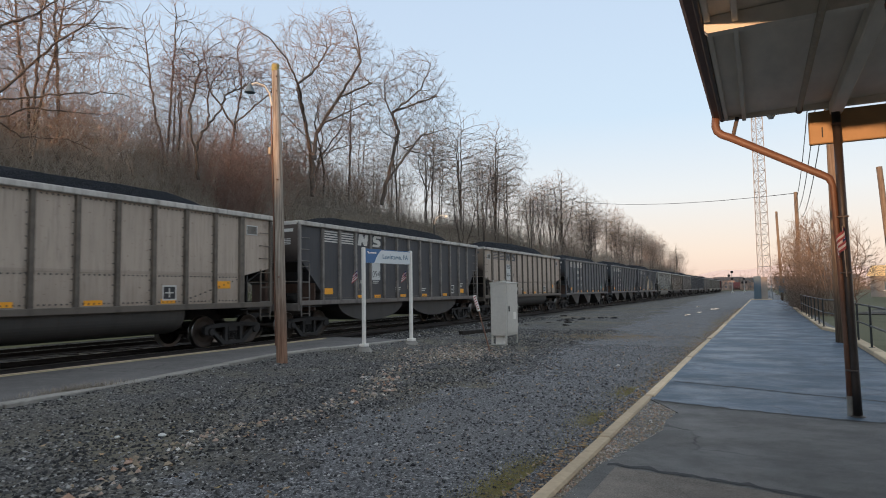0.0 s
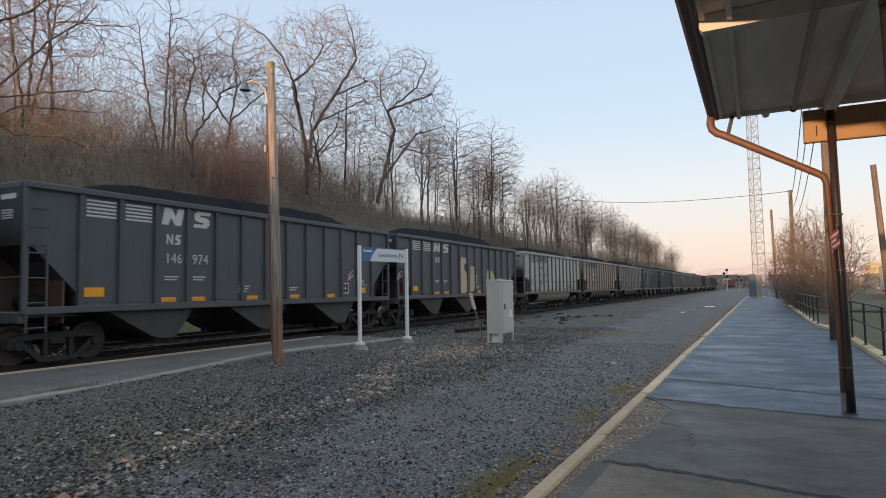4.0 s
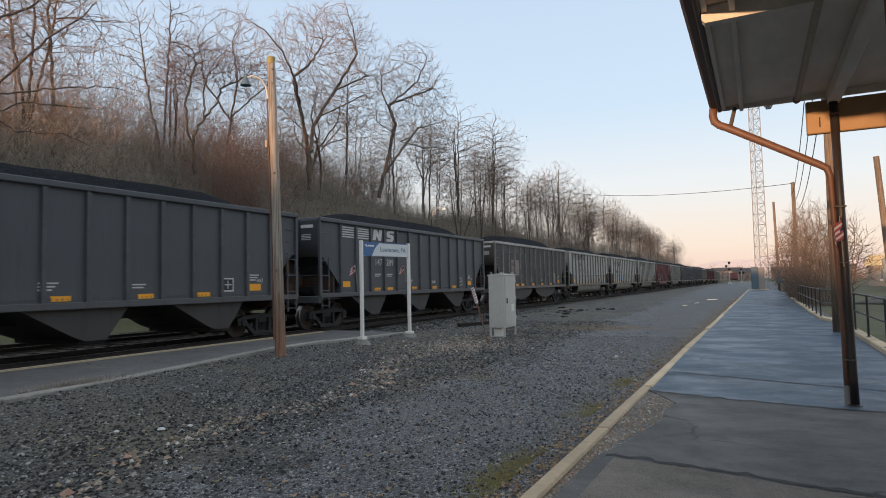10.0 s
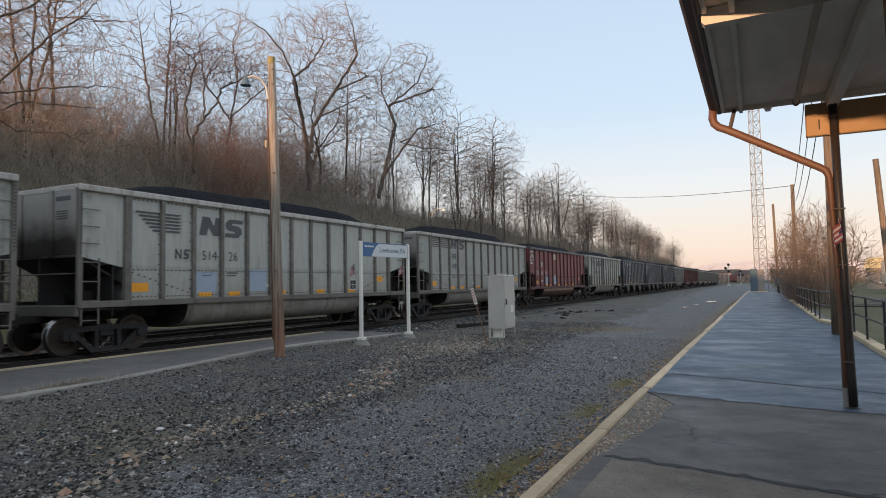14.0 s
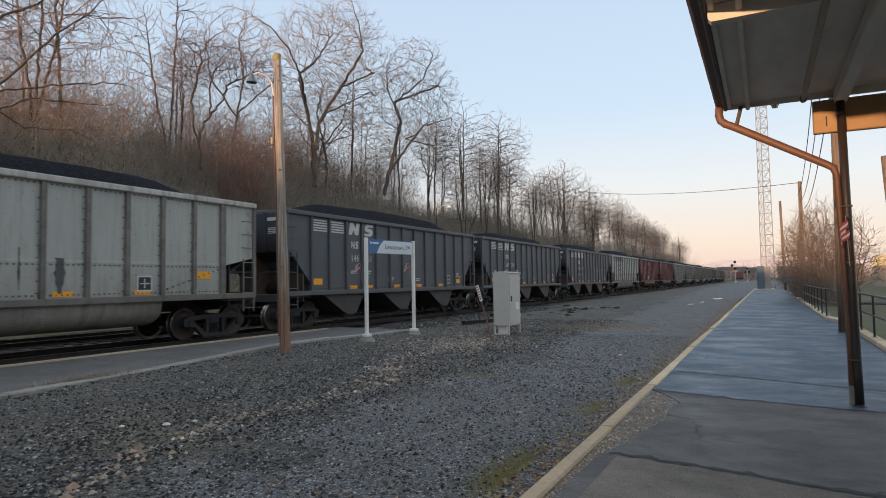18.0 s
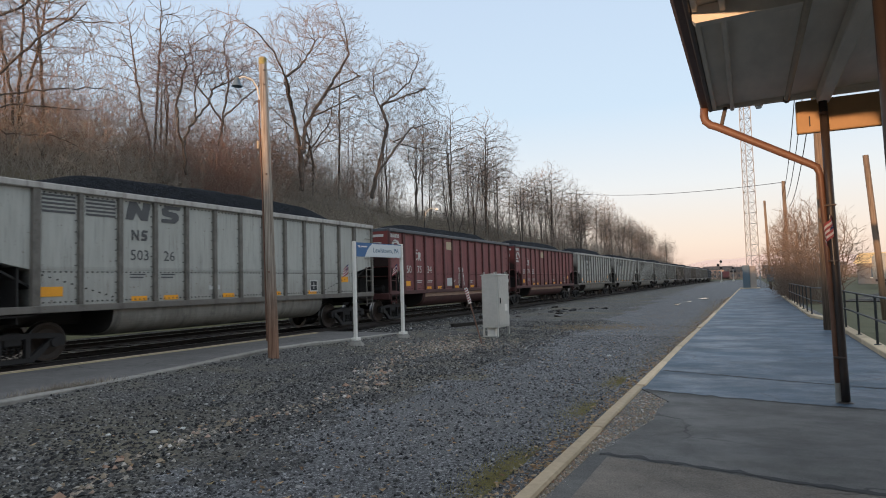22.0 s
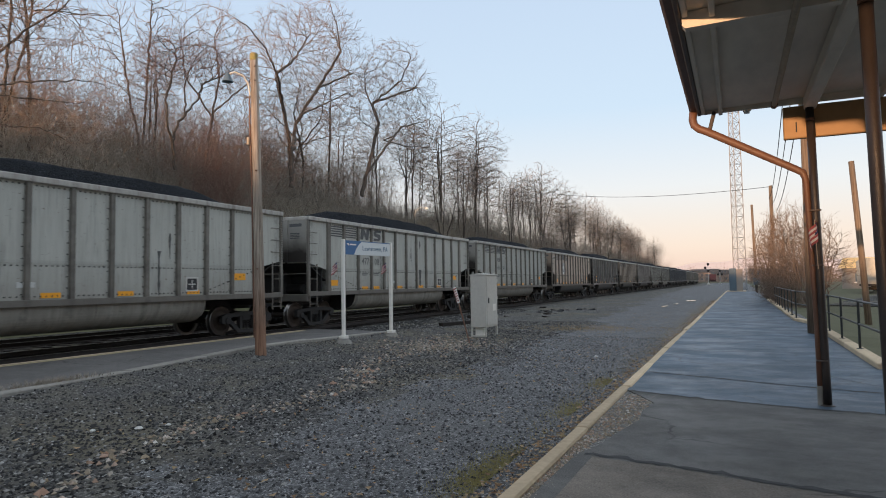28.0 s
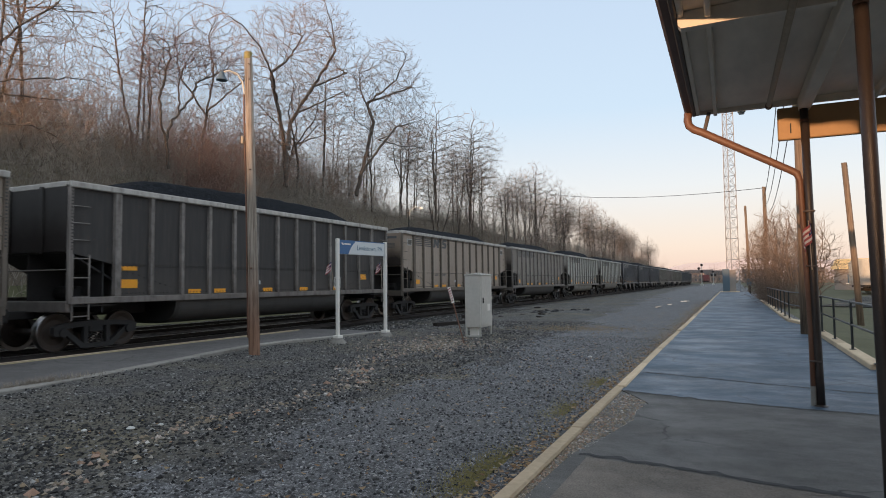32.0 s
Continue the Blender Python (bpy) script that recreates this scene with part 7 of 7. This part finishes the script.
limbs = [[(0, -0.6), (-0.3, 1.1)], [(-0.3, 1.1), (-0.8, 1.9), (-1.0, 3.4), (-0.4, 4.9), (0.0, 6.3), (-0.2, 7.0)], [(-0.3, 1.1), (0.2, 2.4), (0.6, 2.9), (1.7, 4.1), (2.8, 5.6), (5.2, 7.3)], [(0.6, 3.0), (0.7, 4.9), (1.4, 6.3)], [(-0.7, 1.6), (-1.6, 2.4), (-2.4, 2.4)]]
bare_tree("vine_hung_tree", "crooked bare tree with a dense reddish domed crown", pose(-30.5, 27.22, 9.24), Crown(5, [in_depth(l, 1, 0.8) for l in limbs],
          [(0, -0.2, 6.3, 1.9, 2.3, 1.4), (0, -0.9, 5.2, 1.6, 1.8, 0.9), (0, 1.9, 6.6, 1.6, 1.8, 1.3), (0, 4.4, 6.9, 1.4, 1.8, 0.9), (0, 3.6, 5.4, 1.2, 1.4, 0.7)], 2800, 0.28, kill=0.34, twig=0.0105, rise=-0.02, pipe=2.6), twig_mat=M_VINE_TWIG)
FORKED = "tall spreading bare tree with dark crooked limbs"
limbs = [[(0, -0.8), (0, 1.7)], [(0, 1.7), (-0.9, 3.6), (-1.4, 5.3), (-3.1, 6.4), (-4.8, 8.0), (-6.6, 8.9), (-8.0, 9.5)], [(-1.4, 5.3), (-1.7, 6.4), (-1.2, 7.7), (0.1, 8.8), (1.8, 11.6)], [(0.2, 2.0), (2.1, 4.7), (3.4, 7.8), (4.1, 10.7), (3.9, 13.3), (2.9, 14.9)],
         [(3.4, 7.8), (5.8, 9.4), (9.2, 11.6)], [(2.3, 5.3), (5.4, 7.7), (8.7, 8.4)], [(-0.2, 2.1), (-2.0, 2.6), (-3.1, 3.9), (-5.0, 4.3)], [(1.2, 3.2), (3.6, 3.4), (5.6, 4.4)], [(4.1, 10.7), (5.8, 12.6), (7.4, 14.0)]]
bare_tree("large_bare_tree", FORKED, pose(-30.5, 38.06, 9.85), Crown(8, [in_depth(l, 8, 1.8) for l in limbs],
          [(0, 1.2, 10.4, 3.4, 4.6, 3.2), (0, 4.4, 12.6, 2.8, 3.6, 2.8), (0, 7.4, 10.4, 2.6, 3.0, 2.6), (0, -4.6, 8.0, 2.4, 3.6, 1.7), (0, -7.2, 9.6, 1.4, 1.6, 1.2), (0, -1.6, 6.0, 2.4, 4.0, 2.0), (0, 5.0, 6.0, 2.4, 3.4, 1.8)], 4400, 0.40, kill=0.47, twig=0.0115, rise=0.08))
FINE = "bare tree with a broad domed crown on dark limbs"
limbs = [[(0, -0.8), (0.9, 2.7), (2.5, 6.1), (4.2, 8.5), (6.2, 10.9), (7.3, 14.1)], [(1.8, 4.8), (-0.4, 5.7), (-1.2, 6.8)], [(4.2, 8.5), (7.8, 10.6), (11.2, 12.0)], [(0.4, 0.8), (3.6, 4.2), (7.7, 6.9), (12.0, 8.5)], [(2.5, 6.1), (2.8, 9.0), (2.2, 11.0)], [(5.4, 5.4), (8.6, 5.2), (11.4, 5.4)]]
bare_tree("large_bare_tree", FINE, pose(-29.0, 45.58, 11.15) @ pose(0, 0, -1.2), Crown(12, [in_depth(l, 12, 1.5) for l in limbs],
          [(0, 5.6, 11.4, 3.0, 3.6, 3.4), (0, 9.0, 10.4, 2.6, 3.2, 2.6), (0, 1.8, 8.4, 2.4, 2.8, 2.6), (0, 10.0, 7.2, 2.4, 4.2, 1.9), (0, 6.4, 7.4, 2.4, 3.4, 2.0)], 3800, 0.43, kill=0.51, twig=0.0125, rise=0.08))
limbs = [[(0, -0.6), (-0.2, 4), (0.2, 6)], [(0.2, 6), (0.8, 9), (0.2, 12.0)], [(0.1, 5.6), (-1.8, 8.4), (-2.4, 11.4)], [(0.2, 6), (2.8, 9), (4.4, 10.6)]]
spread = bare_tree("large_bare_tree", "tall bare tree with a rounded crown of fine twigs", on_hill(-36.5, 36.0), Crown(9, [in_depth(l, 9, 1.4) for l in limbs], [(0, 0.2, 11.0, 2.8, 3.6, 3.4), (0, -1.8, 9.4, 2.2, 2.2, 2.6), (0, 3.0, 9.4, 2.2, 2.4, 2.2)], 2000, 0.45, kill=0.62, twig=0.0125))
for x, y, turn, k in ((-34.5, 44.5, 140, 0.85), (-33.5, 55.5, 60, 0.78), (-35.0, 29.5, 250, 0.62), (-38.0, 48.0, 310, 0.85), (-34.0, 63.0, 20, 0.75)):
    copy_thing(spread, on_hill(x, y, turn)).scale = (k, k, k)

# the wood behind: five kinds of slender trees, repeated
r9 = random.Random(77)
WOOD = "slender bare tree in the hillside wood"


def slender(seed, height, wide, stems, low=0.42, count=1050, rise=0.22):
    """An upright tree of the wood with one or two stems and a narrow crown."""
    r = random.Random(seed)
    lines, blobs = [], []
    for k in range(stems):
        a, h = r.uniform(0, 6.28), height * (1 - 0.12 * k)
        dx, dy = math.cos(a) * (0.5 + 1.1 * k), math.sin(a) * (0.5 + 1.1 * k)
        lines.append([(0, 0, -0.6), (dx * 0.2, dy * 0.2, h * 0.25), (dx * 0.7, dy * 0.7, h * 0.55), (dx, dy, h * 0.86)])
        blobs.append((dx * 0.9, dy * 0.9, h * (low + 1) / 2, wide, wide, h * (1 - low) / 2))
        blobs.append((dx * 1.2, dy * 1.2, h * 0.70, wide * 1.2, wide * 1.2, h * 0.20))
    return Crown(seed, lines, blobs, count, 0.50, 3.4, 0.62, 0.0135, rise, 2.5, 0.55, 0.12)


wood_kinds = [
    bare_tree("bare_tree", WOOD, on_hill(-36, 22), slender(101, 14, 2.2, 1, 0.30, 800, 0.35), "hillside wood"),
    bare_tree("bare_tree", WOOD, on_hill(-38, 31), slender(102, 15.5, 2.6, 2, 0.34, 1000, 0.3), "hillside wood"),
    bare_tree("bare_tree", WOOD, on_hill(-35, 66), slender(103, 13, 3.8, 1, 0.26, 900, 0.15), "hillside wood"),
    bare_tree("bare_tree", WOOD, on_hill(-37, 52), slender(104, 16.5, 3.6, 2, 0.34, 1300, 0.15), "hillside wood"),
    bare_tree("bare_tree", WOOD, on_hill(-33, 70), slender(105, 15.5, 4.2, 3, 0.30, 1500, 0.12), "hillside wood"),
]
spots = []
for _ in range(32):
    spots.append((r9.uniform(-62, -34), r9.uniform(12, 76), r9.uniform(0.5, 0.82)))
for k in range(96):
    y = 60 + 225 * ((k + r9.random()) / 96) ** 1.25
    spots.append((r9.uniform(-44, -27.5), y, r9.uniform(0.5, 0.85) + 0.1 * smoothstep(80, 160, y)))
for x, y, s in spots:
    kind = r9.choice(wood_kinds)
    xx = x - bend(y)
    copy = copy_thing(kind, on_hill(xx, y, r9.uniform(0, 360)))
    copy.scale = (s, s, s * r9.uniform(0.95, 1.1))
# taller landmarks farther along the wood
for x, y, s, k in ((-31, 76, 1.0, 3), (-32, 79, 0.95, 4), (-31.5, 108, 0.98, 4), (-32, 111, 0.9, 3), (-30, 150, 0.85, 4), (-31, 170, 0.9, 4)):
    c = copy_thing(wood_kinds[k], on_hill(x, y, r9.uniform(0, 360)))
    c.scale = (s, s, s)

# brush and saplings at the foot of the wood, too dense to count


def brush(name, count, where, tall, mat, label, seed, rad=0.009):
    r = random.Random(seed)
    segs = []
    for _ in range(count):
        x, y = where(r)
        p = Vector((x, y, ground_z(x, y) - 0.1))
        h = r.uniform(*tall)
        d = Vector((r.gauss(0, 0.35), r.gauss(0, 0.35), 1)).normalized()
        for k in range(3):
            d = wander(r, d, 0.25, -0.05 * k)
            q = p + d * (h / 3)
            segs.append((p, q, rad * (1 - 0.25 * k), rad * (0.75 - 0.25 * k)))
            if k:
                s = off_axis(r, d, 50)
                segs.append((q, q + s * h * r.uniform(0.15, 0.4), rad * 0.6, rad * 0.4))
                s = off_axis(r, d, 50)
                segs.append((p, p + s * h * r.uniform(0.15, 0.4), rad * 0.6, rad * 0.4))
            p = q
    ob = new(name, tube_mesh(name, [(segs, 3)], mat))
    return tagged(ob, label, "brush", kind="stuff")


def slope_spot(r):
    y = 8 + 75 * r.random() ** 1.15
    return r.uniform(-40, -24.5), y


def far_slope_spot(r):
    y = 70 + 230 * r.random() ** 1.2
    return r.uniform(-37, -24) - bend(y), y


brush("hillside_brush", 9000, slope_spot, (0.7, 2.2), M_BRUSH, "dense dull bare brush on the hillside", 41, 0.014)
brush("dark_branches", 450, slope_spot, (1.5, 4.5), M_BARK, "dark crooked branches over the brush", 53, 0.013)
brush("hillside_brush", 900, lambda r: (r.uniform(-37, -29), 9 + 38 * r.random()), (2.0, 4.4), M_BRUSH, "tall dull bare brush along the wood's edge", 50, 0.015)
brush("hillside_brush", 4500, far_slope_spot, (1.2, 4.0), M_BRUSH, "dense dull bare brush on the hillside", 42, 0.024)
brush("wood_saplings", 1000, far_slope_spot, (4.0, 8.0), M_TWIG, "thin upright saplings in the wood", 48, 0.026)
brush("reddish_vines", 450, lambda r: (r.uniform(-32, -29.5), 30.8 + r.gauss(0, 1.1)), (2.5, 7.0), M_BRIAR, "tangle of reddish vines climbing at the wood's edge", 43, 0.012)
brush("dry_briars", 380, lambda r: (r.uniform(-40, -33), 18 + 26 * r.random()), (1.5, 4.5), M_SHRUB, "tangled tan briars", 49, 0.009)
brush("wood_saplings", 4800, lambda r: (r.uniform(-56, -34.5), 14 + 50 * r.random()), (3.5, 9.0), M_SAPLING, "thin upright saplings in the wood with sunlit tan painted on", 44, 0.017)

# the bare shrubs beyond the platform railing
for i, (x, y, h, k) in enumerate(((2.5, 47, 6.4, 6), (2.9, 44, 6.6, 6), (2.3, 53, 6.2, 5), (3.4, 42, 5.6, 5), (2.8, 50, 6.5, 5), (2.1, 58, 5.6, 5), (4.6, 45, 5.6, 4))):
    lines = []
    for j in range(k):
        a, tilt = 2.4 * j + i, 0.5 + 0.22 * j
        lines.append([(0, 0, -0.2), (tilt * 0.4 * math.cos(a), tilt * 0.4 * math.sin(a), h * 0.3), (tilt * math.cos(a), tilt * math.sin(a), h * 0.72)])
    bare_tree("bare_shrub", "dense multi-stemmed tan bare shrub beside the platform", pose(x, y, -0.35), Crown(200 + i, lines, [(0, 0, h * 0.62, 1.5, 1.5, h * 0.38), (0, 0, h * 0.45, 1.8, 1.8, h * 0.3)], 1700, 0.30, 2.6, 0.33, 0.0095, 0.30, 2.6, 0.8, 0.12), "shrubs by the platform", M_SHRUB, M_SHRUB)
brush("trackside_scrub", 1000, lambda r: (2.1 + abs(r.gauss(0, 0.7)), 40 + 28 * r.random()), (0.8, 2.2), M_SHRUB, "low bare scrub beside the platform", 46, 0.009)
brush("distant_trees", 900, lambda r: (r.uniform(-60, 90), r.uniform(330, 420)), (4, 9), M_TWIG, "far bare trees at the end of the line", 47, 0.09)


# ---- what moves ----


def motions():
    """The train rolls towards the camera at an even pace."""
    stops = [i * 2.0 for i in range(17)]
    for car, y in zip(CARS, FRONTS):
        walk(car, [(t, along(y - SPEED * t, 0, RAIL_Z)) for t in stops])
    # all wheels of the train turn alike: one set of keys for leading axles, one for trailing axles
    frames = int(CLIP * FPS) + 1
    turn = math.degrees(SPEED / 0.457) / FPS
    done = {}
    for car in CARS:
        for truck in [c for c in car.children if c.name.startswith("truck")]:
            for axle in [c for c in truck.children if c.name.startswith("wheelset")]:
                side = axle.location.y > 0
                if side not in done:
                    walk(axle, [(i / FPS, pose(0, axle.location.y, 0.457, turn * i)) for i in range(frames)])
                    done[side] = axle
                else:
                    axle.rotation_mode = "QUATERNION"
                    data = axle.animation_data_create()
                    data.action = done[side].animation_data.action
                    data.action_slot = done[side].animation_data.action_slot


motions()
